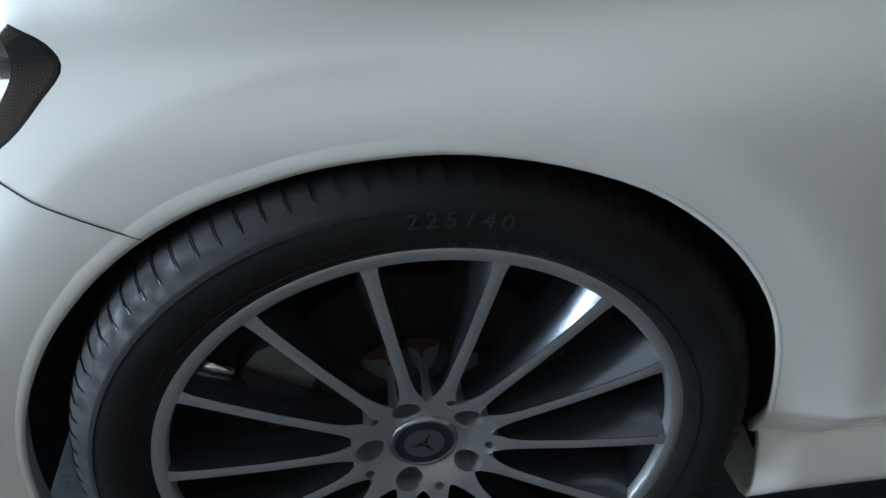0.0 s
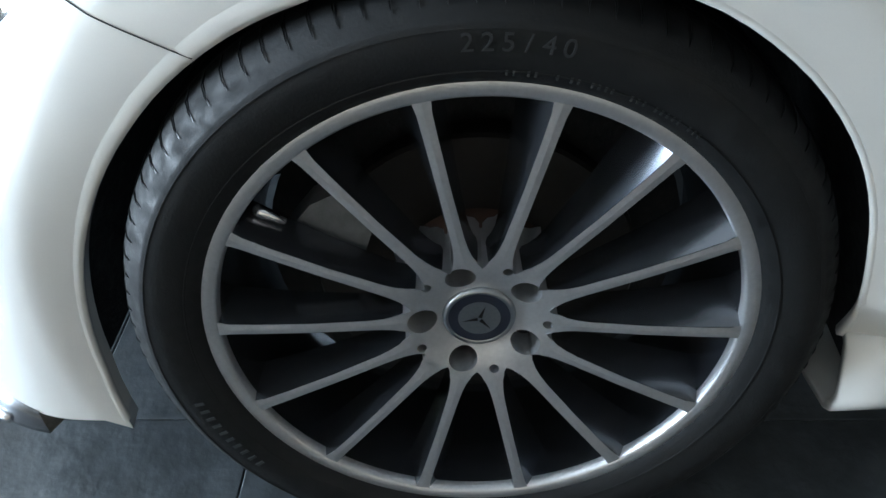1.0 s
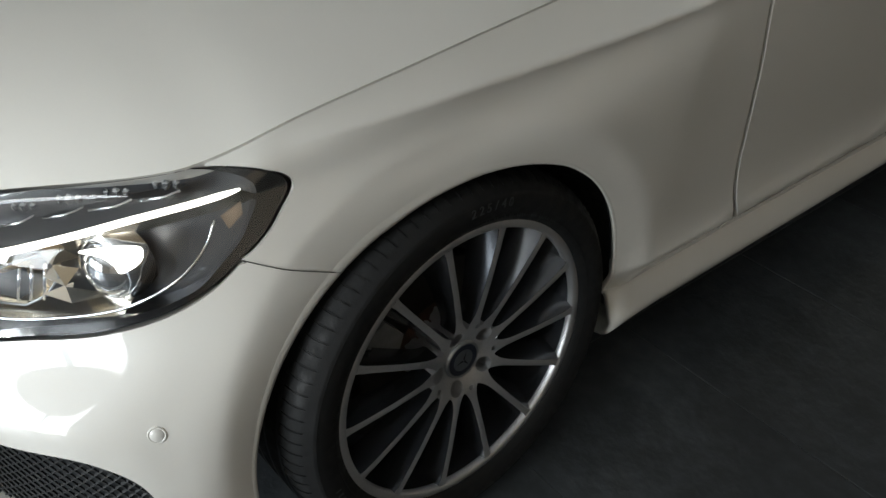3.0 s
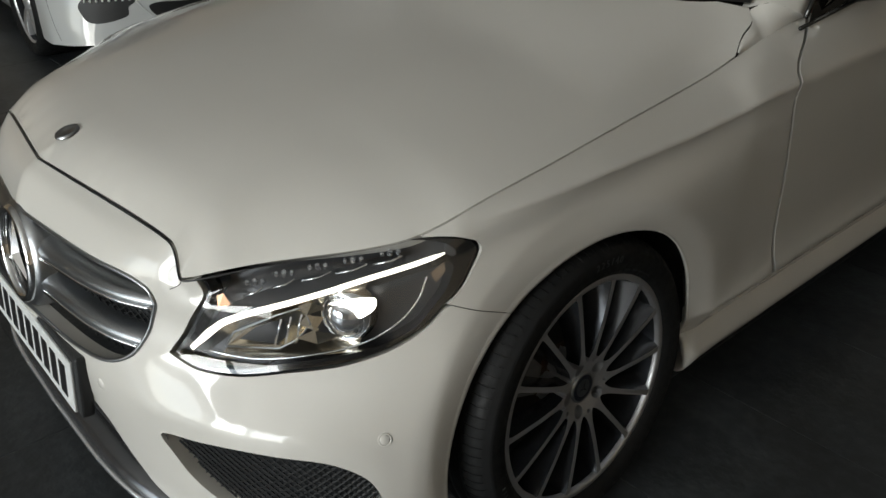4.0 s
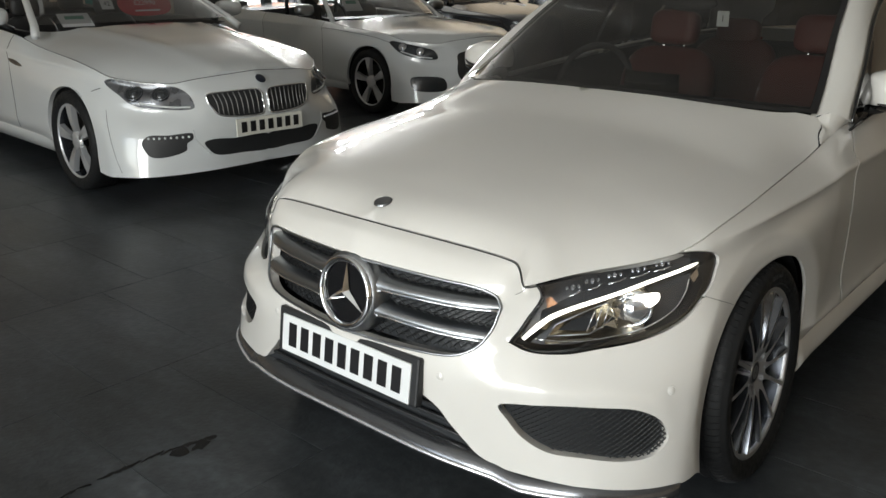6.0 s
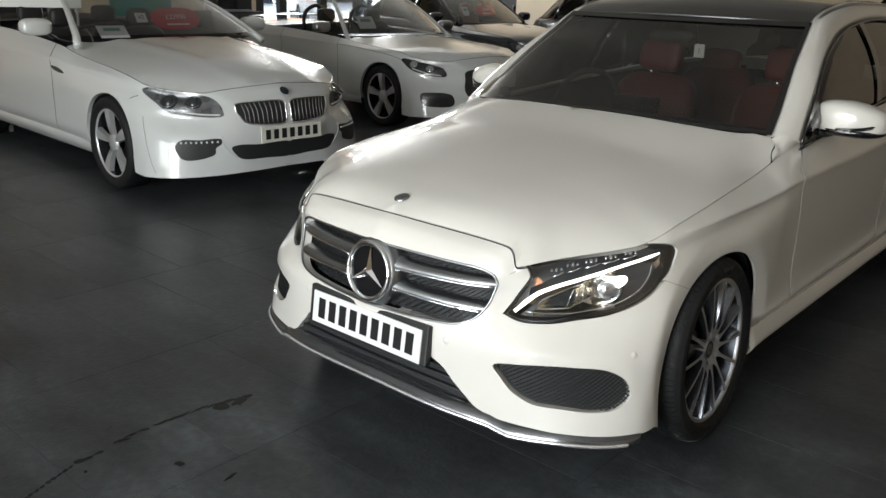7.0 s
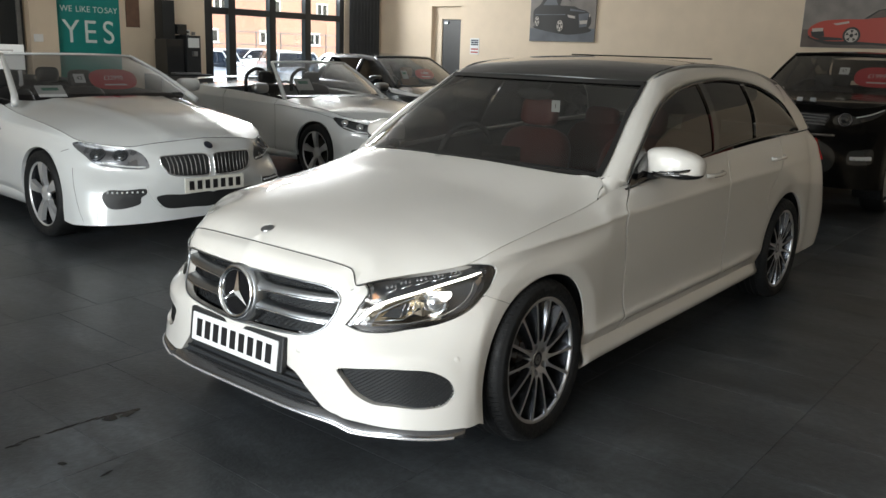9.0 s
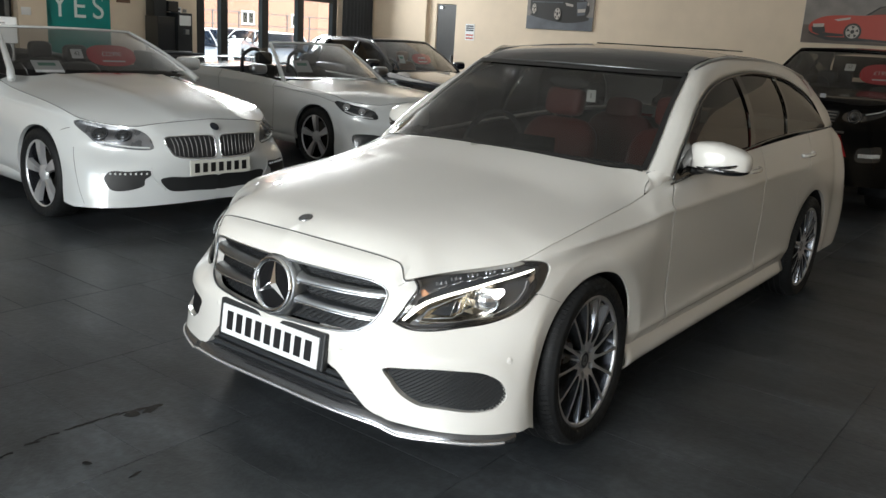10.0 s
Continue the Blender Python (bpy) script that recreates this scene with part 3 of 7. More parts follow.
# brown board and switches
bm = bmesh.new()
box(bm, WX + .003, WX + .02, 4.98, 5.22, 1.72, 2.5, .003)
tagged(part("notice_board", bm, BROWN), "brown wooden board hung on the cream wall", "board")
for y, z, s in ((3.45, 1.5, .07), (6.25, 1.66, .035), (6.30, 1.40, .06)):
    bm = bmesh.new()
    box(bm, (WX + .16 if y < 3.8 else WX) + .001, (WX + .175 if y < 3.8 else WX + .015), y - s, y + s, z - s * .8, z + s * .8, .003)
    tagged(part("wall_switch", bm, WHITEPVC if s > .05 else GREYMETAL), "small flat switch plate fixed to the wall", "switch")
# drinks machine on a cabinet
cab = tagged(new("cabinet"), "dark low cabinet under the drinks machine", "cabinet")
bm = bmesh.new()
box(bm, WX + .02, WX + .55, 5.25, 6.25, 0, .98, .01)
part("body", bm, FRAMEMAT, cab)
for y0, y1 in ((5.27, 5.745), (5.755, 6.23)):
    bm = bmesh.new()
    box(bm, WX + .551, WX + .57, y0, y1, .08, .95, .004)
    d = part("door", bm, DOORMAT, cab)
    bm = bmesh.new()
    tube(bm, [(WX + .59, y1 - .05 if y0 < 5.5 else y0 + .05, .55), (WX + .59, y1 - .05 if y0 < 5.5 else y0 + .05, .75)], .008, 6)
    part("handle", bm, SATIN, d)
mach = tagged(new("drinks_machine"), "black and grey drinks machine on the cabinet", "coffee machine")
for nm, b, mat in (("body", (WX + .06, WX + .42, 5.45, 5.78, .98, 1.55), SMOKE), ("tower", (WX + .06, WX + .30, 5.47, 5.70, 1.55, 2.18), FRAMEMAT), ("brewer", (WX + .08, WX + .46, 5.80, 6.08, .98, 1.62), FRAMEMAT), ("hopper", (WX + .10, WX + .34, 5.72, 5.90, 1.63, 1.80), SMOKE), ("spout", (WX + .46, WX + .52, 5.90, 5.98, 1.28, 1.36), SATIN), ("drip_tray", (WX + .42, WX + .56, 5.50, 6.0, .98, 1.01), SATIN), ("panel", (WX + .461, WX + .468, 5.83, 6.05, 1.42, 1.58), PLATEWHITE)):
    bm = bmesh.new()
    box(bm, *b, .006)
    part(nm, bm, mat, mach)
bm = bmesh.new()
box(bm, WX + .002, WX + .012, 5.95, 6.18, 1.40, 1.72)
t = tagged(part("safety_notice", bm, PLATEWHITE), "small white notice with red and blue bands", "notice")
for z, mat in ((1.68, CAPBLUE), (1.62, CAPBLUE), (1.50, PICRED), (1.45, PICRED)):
    bm = bmesh.new()
    box(bm, WX + .0125, WX + .0145, 5.97, 6.16, z - .018, z + .018)
    part("bar", bm, mat, t)
# information stand behind the convertible
st = tagged(new("display_stand"), "white lettered display board on a metal stand", "sign")
SM = pose(-6.55, 1.05, 0, 0, 0, 60)
bm = bmesh.new()
box(bm, -.40, .40, -.012, .012, 1.18, 1.43, .004, SM)
part("board", bm, PLATEWHITE, st)
for k, (a, b) in enumerate(((-.34, .30), (-.30, .1))):
    bm = bmesh.new()
    box(bm, a, b, -.0145, -.0115, 1.36 - k * .05, 1.38 - k * .05, 0, SM)
    part("bar", bm, GREYMETAL, st)
for x in (-.35, .35):
    bm = bmesh.new()
    box(bm, x - .02, x + .02, -.02, .02, 0, 1.18, .004, SM)
    part("leg", bm, GREYMETAL, st)
# ---- the white estate car ----
TOPX = [0.0, 0.468, 0.503, 0.60, 0.762, 0.797, 0.808, 0.798, 0.802, 0.82, 0.825, 0.825, 0.81, 0.70, 0.0]
TOPY = [-0.698, -0.632, -0.642, -0.53, -0.338, -0.22, 0.0, 0.40, 0.69, 1.83, 2.42, 2.84, 3.28, 3.62, 3.74]
TOPZ = [0.79, 0.755, 0.69, 0.715, 0.756, 0.774, 0.806, 0.87, 0.94, 1.02, 1.045, 1.055, 1.06, 1.06, 1.06]


EDGE_Y = [-0.80, -0.70, -0.637, -0.53, -0.43, -0.338, -0.28, -0.22, -0.14, 0.0, 0.20, 0.40, 0.55, 0.66]
EDGE_X = [0.47, 0.49, 0.505, 0.60, 0.69, 0.762, 0.782, 0.797, 0.805, 0.808, 0.806, 0.798, 0.786, 0.745]
EDGE_Z = [0.64, 0.67, 0.690, 0.715, 0.738, 0.761, 0.781, 0.801, 0.817, 0.837, 0.862, 0.881, 0.925, 0.978]


def bonnet_z(x, y, edge=None):
    """Height of the bonnet: a crowned sheet between its side edges."""
    x, y = np.abs(np.asarray(x, float)), np.asarray(y, float)
    mid = spline([-0.80, -0.70, -0.636, -0.5, -0.3, 0.0, 0.45, 0.8], [0.700, 0.776, 0.812, 0.852, 0.895, 0.945, 1.012, 1.050], y)
    u = x / spline(EDGE_Y, EDGE_X, y, True)
    power = spline([-0.8, -0.637, -0.5, -0.3, 0.0, 0.8], [6.8, 6.5, 4.4, 2.8, 2.3, 2.2], y)
    if edge:
        power = 2.3
    return mid - (mid - spline(EDGE_Y, edge or EDGE_Z, y, True)) * u ** power


TOPZ[:8] = [float(bonnet_z(x, y)) for x, y in zip(TOPX[:8], TOPY[:8])]
ROW_A = [(0, -.775, .21), (.33, -.765, .205), (.567, -.708, .195), (.748, -.63, .19), (.859, -.505, .185), (.888, -.37, .185), (.885, 0, .24), (.866, .36, .292), (.860, .68, .295), (.860, 1.83, .298), (.865, 2.42, .302), (.885, 2.84, .25), (.885, 3.28, .22), (.80, 3.75, .25), (0, 3.88, .27)]
ROW_B = [(0, -.79, .32), (.33, -.77, .315), (.565, -.705, .31), (.743, -.613, .31), (.853, -.49, .315), (.885, -.355, .32), (.893, 0, .34), (.889, .37, .355), (.886, .68, .36), (.884, 1.83, .365), (.889, 2.42, .37), (.90, 2.84, .33), (.895, 3.28, .34), (.81, 3.78, .36), (0, 3.91, .38)]
ROW_C = [(0, -.80, .44), (.33, -.772, .44), (.555, -.698, .44), (.728, -.595, .44), (.84, -.463, .45), (.882, -.33, .45), (.896, 0, .45), (.895, .38, .46), (.889, .68, .47), (.885, 1.83, .47), (.893, 2.42, .48), (.905, 2.84, .48), (.90, 3.28, .49), (.815, 3.77, .51), (0, 3.91, .52)]
ROW_D = [(0, -.795, .54), (.33, -.755, .54), (.52, -.665, .54), (.68, -.545, .55), (.815, -.40, .57), (.872, -.265, .585), (.897, 0, .59), (.9, .38, .60), (.893, .68, .61), (.89, 1.83, .62), (.895, 2.42, .63), (.907, 2.84, .63), (.90, 3.28, .64), (.81, 3.72, .66), (0, 3.87, .68)]
ROW_E = [(0, -.785, .62), (.33, -.74, .61), (.505, -.655, .60), (.665, -.55, .622), (.797, -.38, .645), (.852, -.235, .665), (.888, 0, .68), (.899, .39, .71), (.893, .68, .73), (.892, 1.83, .75), (.895, 2.42, .76), (.903, 2.84, .76), (.89, 3.28, .77), (.795, 3.69, .80), (0, 3.83, .82)]
ROW_F = [(0, -.765, .69), (.35, -.715, .68), (.505, -.65, .64), (.648, -.543, .67), (.783, -.36, .70), (.826, -.225, .725), (.860, 0, .745), (.880, .40, .79), (.882, .68, .82), (.884, 1.83, .85), (.888, 2.42, .86), (.893, 2.84, .87), (.87, 3.28, .88), (.77, 3.66, .90), (0, 3.79, .91)]
ROW_G = [(0, -.735, .75), (.385, -.68, .722), (.507, -.643, .665), (.615, -.525, .70), (.774, -.337, .736), (.817, -.222, .768), (.843, 0, .797), (.849, .40, .842), (.850, .68, .892), (.857, 1.83, .945), (.862, 2.42, .96), (.865, 2.84, .97), (.845, 3.28, .98), (.74, 3.64, .98), (0, 3.76, .98)]
RIDGES = [([4.9, 5.3, 6.1, 6.7, 7.2, 7.9, 8.6, 10.0, 11.5, 12.6], [6.3, 6.2, 6.0, 5.68, 5.5, 5.3, 5.15, 5.1, 5.1, 5.1], [0, .007, .017, .021, .022, .020, .015, .009, .004, 0], .36),
          ([6.7, 7.3, 8.0, 9.5, 10.2], [1.0, 1.03, 1.05, 1.1, 1.15], [0, .011, .019, .019, 0], .24)]
shell = Shell([ROW_A, ROW_B, ROW_C, ROW_D, ROW_E, ROW_F, ROW_G, list(zip(TOPX, TOPY, TOPZ))], RIDGES, [(0, .332, .348, .064, .015), (2.84, .332, .364, .055, .010)],
              [([1.2, 1.7, 2.4, 3.2, 3.8, 4.15], [2.15, 2.06, 2.12, 2.12, 1.86, 1.3], [0, .009, .012, .012, .008, 0], .30)])
AXLE_R, ARCH_R, REAR_Y = 0.332, 0.352, 2.84


def front(pts):
    return shell.find(pts, [0, 2], 0, 5.2)


def side(pts):
    return shell.find(pts, [1, 2], 3.0, 13.6)


def arch(cy, r, a0, a1, n=40, stretch=1.0):
    """Wheel-arch edge from the front (a0) over the top to the back (a1); degrees from straight up, front negative."""
    deg = np.linspace(a0, a1, n)
    t = np.radians(deg)
    if cy == 0:
        r = r + np.interp(deg, [-112, -100, -84, -68, -52, -36, -20, -4, 4, 20, 30, 44, 60, 76, 86, 96, 102], [.043, .0265, .0143, .003, -.006, -.011, -.015, -.0105, -.006, .001, .005, .003, -.002, -.009, -.010, -.004, -.001])
    return np.c_[cy + r * np.sin(t), AXLE_R + r * np.cos(t)]


estate = tagged(new("estate_car"), "pearl white estate car with black glass roof and multi-spoke alloys", "car")
EPS = 0.03


def along(a, b, v, step=0.12):
    return poly_line([(a, v), (b, v)], step)


def grow(poly, d):
    """Push a closed outline outwards (d > 0) in its own plane."""
    p = np.asarray(poly)
    t = np.roll(p, -1, 0) - np.roll(p, 1, 0)
    n = np.c_[t[:, 1], -t[:, 0]]
    n /= np.linalg.norm(n, axis=1)[:, None] + 1e-9
    area2 = (p[:, 0] * np.roll(p[:, 1], -1) - np.roll(p[:, 0], -1) * p[:, 1]).sum()
    return p + n * d * (1 if area2 > 0 else -1)


# outlines on the shell: (station, height row)
lamp_low = smooth_line([(1.84, 3.12), (2.06, 2.91), (2.46, 2.87), (2.94, 2.97), (3.44, 3.07), (3.76, 3.23), (4.12, 3.57), (4.42, 4.03)], 40)
lamp_tail = smooth_line([(4.42, 4.03), (4.62, 4.33), (4.77, 4.70), (4.885, 5.08), (4.83, 5.5), (4.62, 5.95), (4.32, 6.45), (4.0, 6.98)], 30)
lamp_top = poly_line([(4.0, 6.98), (2.34, 6.98)], 0.12)
lamp_inner = smooth_line([(2.34, 6.98), (2.27, 5.82), (2.13, 4.53), (1.97, 3.57), (1.84, 3.12)], 20)
lamp_line = np.vstack([lamp_low[:-1], lamp_tail[:-1], lamp_top[:-1], lamp_inner[:-1]])
grille_top = smooth_line([(0, 5.02), (0.48, 4.98), (0.87, 5.0), (1.31, 5.16)], 16)
grille_side = smooth_line([(1.31, 5.16), (1.50, 5.15), (1.62, 4.9), (1.655, 4.15), (1.55, 3.35), (1.36, 2.82), (1.14, 2.58), (0.72, 2.46), (0.28, 2.40), (0, 2.39)], 44)
grille_half = np.vstack([grille_top[:-1], grille_side])
intake_line = smooth_line([(1.675, 1.63), (2.12, 1.77), (2.80, 1.85), (3.45, 1.755), (3.84, 1.43), (3.94, 1.12), (3.70, 0.86), (3.30, 0.78), (2.70, 0.81), (2.235, 0.83), (1.955, 1.05), (1.785, 1.36)], 70, closed=True)
opening = smooth_line([(0, 1.52), (0.76, 1.48), (0.95, 1.30), (1.13, 0.92), (1.29, 0.60), (1.45, 0.32), (1.7, 0.17), (2.1, 0.14)], 34)

front_arch = side(arch(0, ARCH_R, -112, 100, 66))
rear_arch = side(arch(REAR_Y, ARCH_R + 0.016, -98, 100, 56))
cut = int(np.argmin(np.abs(front_arch[:, 1] - 3.17)[:34]))
seam = np.array([front_arch[cut], lamp_low[-1]])

# front bumper, one piece across
bumper_edge = np.vstack([opening[:-1], along(2.1, front_arch[0, 0], 0.14)[:-1], front_arch[:cut], poly_line(seam, 0.1)[:-1],
                         grow(lamp_line, 0.03)[:len(lamp_low) - 1][::-1], grow(lamp_line, 0.03)[-len(lamp_inner) + 1:][::-1],
                         along(2.34, 0, 6.98)[:-1], [(0, 6.98)], poly_line([(0, 6.98), (0, 5.02)], 0.15)[1:-1], grille_half, poly_line([(0, 2.39), (0, 1.52)], 0.15)[1:-1]])
bumper = shell.panel("front_bumper", bumper_edge, [intake_line], WHITE, estate, 0.03, both=True, du=0.09, dv=0.12)

for sx in (1, -1):
    bm = bmesh.new()
    sv = poly_line(seam, 0.06)
    tube(bm, (shell.at(sv[:, 0], sv[:, 1]) + (.0007, -.0006, 0)) * (sx, 1, 1), .0006, 5)
    part("panel_gap", bm, INK, estate)

# bonnet
top_s = np.r_[np.linspace(0, 1, 14)[:-1], np.linspace(1, 2, 12)[:-1], np.linspace(2, 7.45, 60)]
top_rim = shell.at(top_s, np.full(len(top_s), 6.98))
inward = np.c_[-np.gradient(top_rim[:, 1]), np.gradient(top_rim[:, 0])]
inward /= np.linalg.norm(inward, axis=1)[:, None]
bonnet_edge = top_rim[:, :2] + inward * 0.0035
bonnet_edge[0, 0] = 0
rear_corner = smooth_line([tuple(bonnet_edge[-1]), (0.772, 0.575), (0.763, 0.622), (0.738, 0.643)], 10)
cowl = smooth_line([(0.738, 0.643), (0.62, 0.535), (0.45, 0.455), (0.22, 0.42), (0, 0.41)], 24)
bo = np.vstack([bonnet_edge[:-1], rear_corner[:-1], cowl, poly_line([(0, 0.41), (0, bonnet_edge[0, 1])], 0.04)[1:-1]])
v, f = fill2d(bo, [], 0.03, 0.03)
Pb = np.c_[v, bonnet_z(v[:, 0], v[:, 1])]
crease = np.abs(v[:, 0]) - spline([-0.7, 0.0, 0.5], [0.30, 0.47, 0.56], v[:, 1])
Pb[:, 2] += 0.003 * np.exp(-(crease / 0.10) ** 2) * np.clip((v[:, 1] + 0.55) / 0.4, 0, 1)
rise = np.clip((v[:, 1] - .12) / .36, 0, 1)
Pb[:, 2] += rise ** 2 * (3 - 2 * rise) * (.022 + .012 * np.exp(-((np.abs(v[:, 0]) - .45) / .25) ** 2)) * np.clip((.75 - np.abs(v[:, 0])) / .06, 0, 1)
rim_gap = top_rim[:, 2] - bonnet_z(top_rim[:, 0], top_rim[:, 1])
for i in range(len(v)):
    d = np.hypot(v[i, 0] - top_rim[:, 0], v[i, 1] - top_rim[:, 1])
    k = d.argmin()
    Pb[i, 2] += rim_gap[k] * math.exp(-d[k] / 0.05)
e = 1e-3
N = np.c_[-(bonnet_z(v[:, 0] + e, v[:, 1]) - bonnet_z(v[:, 0] - e, v[:, 1])) / (2 * e), -(bonnet_z(v[:, 0], v[:, 1] + e) - bonnet_z(v[:, 0], v[:, 1] - e)) / (2 * e), np.ones(len(v))]
N /= np.linalg.norm(N, axis=1)[:, None]
skin("bonnet", Pb, N, f, WHITE, estate, 0.03, both=True)
bm = bmesh.new()
shut = shell.at(top_s[:34], np.full(34, 6.965)) + (0, -.0006, .0008)
tube(bm, np.vstack([shut[:0:-1] * (-1, 1, 1), shut]), .0017, 6)
part("bonnet_gap", bm, INK, estate)
for sx in (1, -1):
    bm = bmesh.new()
    sv = poly_line([(2.0, 6.95), (1.86, 6.3), (1.78, 5.9)], .1)
    tube(bm, (shell.at(sv[:, 0], sv[:, 1]) + (0, -.0004, .0003)) * (sx, 1, 1), .0007, 5)
    part("panel_gap", bm, INK, estate)

for mir in (False, True):
    # front wing
    wing = np.vstack([front_arch[cut:], along(front_arch[-1, 0], 7.93, 0.02)[:-1],
                      smooth_line([(7.985, 0.02), (7.965, 1.3), (7.94, 2.2), (7.925, 3.25), (7.91, 4.2), (7.91, 4.9), (7.95, 5.6), (8.05, 6.3), (8.13, 6.98)], 30)[:-1],
                      along(8.13, 4.0, 6.98)[:-1], grow(lamp_line, 0.03)[len(lamp_low):len(lamp_low) + len(lamp_tail) - 2][::-1], seam[::-1][:1], poly_line(seam[::-1], 0.1)[1:-1]])
    shell.panel("front_wing", wing, [], WHITE, estate, 0.010, mirror=mir, du=.05, dv=.10)
    seam_f = smooth_line([(8.005, 0.02), (7.985, 1.3), (7.96, 2.2), (7.945, 3.25), (7.93, 4.2), (7.93, 4.9), (7.97, 5.6), (8.07, 6.3), (8.15, 6.98)], 30)
    seam_b = smooth_line([(8.99, 0.02), (8.98, 1.5), (8.99, 2.6), (8.985, 4.0), (8.98, 5.0), (9.02, 6.0), (9.06, 6.98)], 30)
    front_door = shell.panel("front_door", np.vstack([along(8.01, 8.99, 0.02, .06)[:-1], seam_b[:-1], along(9.06, 8.15, 6.98, .06)[:-1], seam_f[::-1][:-1]]), [], WHITE, estate, 0.02, mirror=mir, du=.07)
    k = int(np.argmin(np.abs(rear_arch[:28, 1] - 2.6)))
    seam_q = smooth_line([tuple(rear_arch[k] + (-.05, 0.06)), (10.05, 3.6), (10.35, 4.6), (10.62, 5.6), (10.75, 6.98)], 26)
    rear_door = shell.panel("rear_door", np.vstack([along(9.0, rear_arch[0, 0] - .04, 0.02, .08)[:-1], rear_arch[:k] + (-.05, .02), seam_q[:-1], along(10.75, 9.07, 6.98, .08)[:-1], (seam_b + (.012, 0))[::-1][:-1]]), [], WHITE, estate, 0.02, mirror=mir, du=.08)
    quarter = np.vstack([rear_arch[k:], along(rear_arch[-1, 0], 14, 0.1)[:-1], poly_line([(14, .1), (14, 6.98)], .2)[:-1], along(14, 10.77, 6.98)[:-1], (seam_q + (.015, 0))[::-1][:-1]])
    shell.panel("rear_quarter", quarter, [], WHITE, estate, 0.02, mirror=mir, du=.06, dv=.12)
    sx = -1 if mir else 1
    # wheel-arch lips and liners
    for cy, r, a0, a1 in ((0, ARCH_R, -110, 100), (REAR_Y, ARCH_R + .016, -96, 98)):
        sv = side(arch(cy, r, a0, a1, 60))
        P, Nn = shell.at(sv[:, 0], sv[:, 1]), shell.normal(sv[:, 0], sv[:, 1])
        Nn *= np.sign(Nn[:, :1])
        C = np.array([0, cy, AXLE_R])
        rad = (P - C) * (0, 1, 1)
        rad /= np.linalg.norm(rad, axis=1)[:, None]
        rows = [P - Nn * .0012 + rad * .016, P + Nn * .0006 + rad * .009, P + Nn * .0010 + rad * .003, P + Nn * .0004 - rad * .0015, P - Nn * .004 - rad * .002, P - Nn * .009 - rad * .001]
        vv, ff = loft(np.array(rows) * (sx, 1, 1))
        mesh_object("arch_lip", vv, ff if mir else [q[::-1] for q in ff], WHITE, estate)
        ring = arch(cy, r + .012, -101, 101, 50)
        base = np.abs(shell.at(*side(ring[[25]]).T)[0, 0])
        rows = [np.c_[np.full(50, (base - d) * sx), ring] for d in (0.018, .10, .30)]
        rows.append(np.c_[np.full(50, (base - .32) * sx), np.c_[np.full(50, cy), np.full(50, AXLE_R)] + (ring - (cy, AXLE_R)) * .4])
        vv, ff = loft(rows)
        mesh_object("wheel_arch_liner", vv, ff, LINER, estate)
    # dark strip put in for the shade in the gap between doors and sill
    for d0, s0, s1 in ((front_door, 8.02, 8.97), (rear_door, 9.01, 9.72)):
        bm = bmesh.new()
        sv = np.c_[np.linspace(s0, s1, 24), np.full(24, .82)]
        tube(bm, (shell.at(sv[:, 0], sv[:, 1]) + (-.0005, 0, 0)) * (sx, 1, 1), .0014, 6)
        part("sill_shade_strip", bm, PLASTIC, d0)
    # side skirt
    ys = np.linspace(.352, 2.45, 40)
    prof = [(.840, .291), (.848, .287), (.851, .284), (.866, .240), (.868, .232), (.8675, .226), (.862, .214), (.852, .206), (.80, .192), (.70, .185)]
    flare = np.interp(ys, [.352, .50, 2.45], [.006, 0, 0])
    vv, ff = loft([[((x + fl) * sx, y, z + .006 * (y - .35) + .05 * (.287 - z) * (y - .35)) for y, fl in zip(ys, flare)] for x, z in prof])
    bm = solid(vv, ff if not mir else [q[::-1] for q in ff], 0.012)
    part("side_skirt", bm, WHITE, estate, smooth=True)
    # door handles
    for door, y, z in ((front_door, 1.64, .922), (rear_door, 2.60, .938)):
        bm = bmesh.new()
        xb = float(np.abs(shell.at(*side([(y, z)]).T)[0, 0]))
        ln = [(sx * (xb + o), y + t, z + .010 * t) for t, o in ((-.105, .002), (-.09, .018), (-.04, .030), (.04, .030), (.09, .018), (.105, .002))]
        tube(bm, smooth_line(ln, 20), .011, 10)
        h = part("handle", bm, WHITE, door, "white handle with a thin chrome strip", True)
        bm = bmesh.new()
        tube(bm, [(p[0] + .009 * sx, p[1], p[2] - .004) for p in smooth_line(ln, 20)[3:-3]], .0035, 6)
        part("strip", bm, CHROME, h, smooth=True)

# skirts of the bumper: black splitter with a bright edge
ss = np.linspace(0, 4.35, 90)
top_in = shell.at(ss, np.full(90, 0.16))
Nn = shell.normal(ss, np.full(90, 0.4))
Nn *= np.sign((Nn * (top_in - (0, 0, .2))).sum(1))[:, None]
Nn[:, 2] = 0
Nn /= np.linalg.norm(Nn, axis=1)[:, None]
dip = -.012 * np.exp(-((ss - 2.0) / .5) ** 2) - .014 * np.clip((ss - 1.65) / .3, 0, 1) + 0.008
width = np.interp(ss, [0, 1.2, 1.7, 2.1, 4.0, 4.35], [.022, .022, .018, .012, .010, .002])
up = np.array([0, 0, 1.0])
rows = [top_in - Nn * .06 + up * (dip + .012)[:, None], top_in + Nn * .002 + up * (dip + .006)[:, None], top_in + Nn * width[:, None] + up * (dip - .022)[:, None], top_in + Nn * width[:, None] + up * (dip - .030)[:, None], top_in - Nn * .05 + up * (dip - .034)[:, None]]
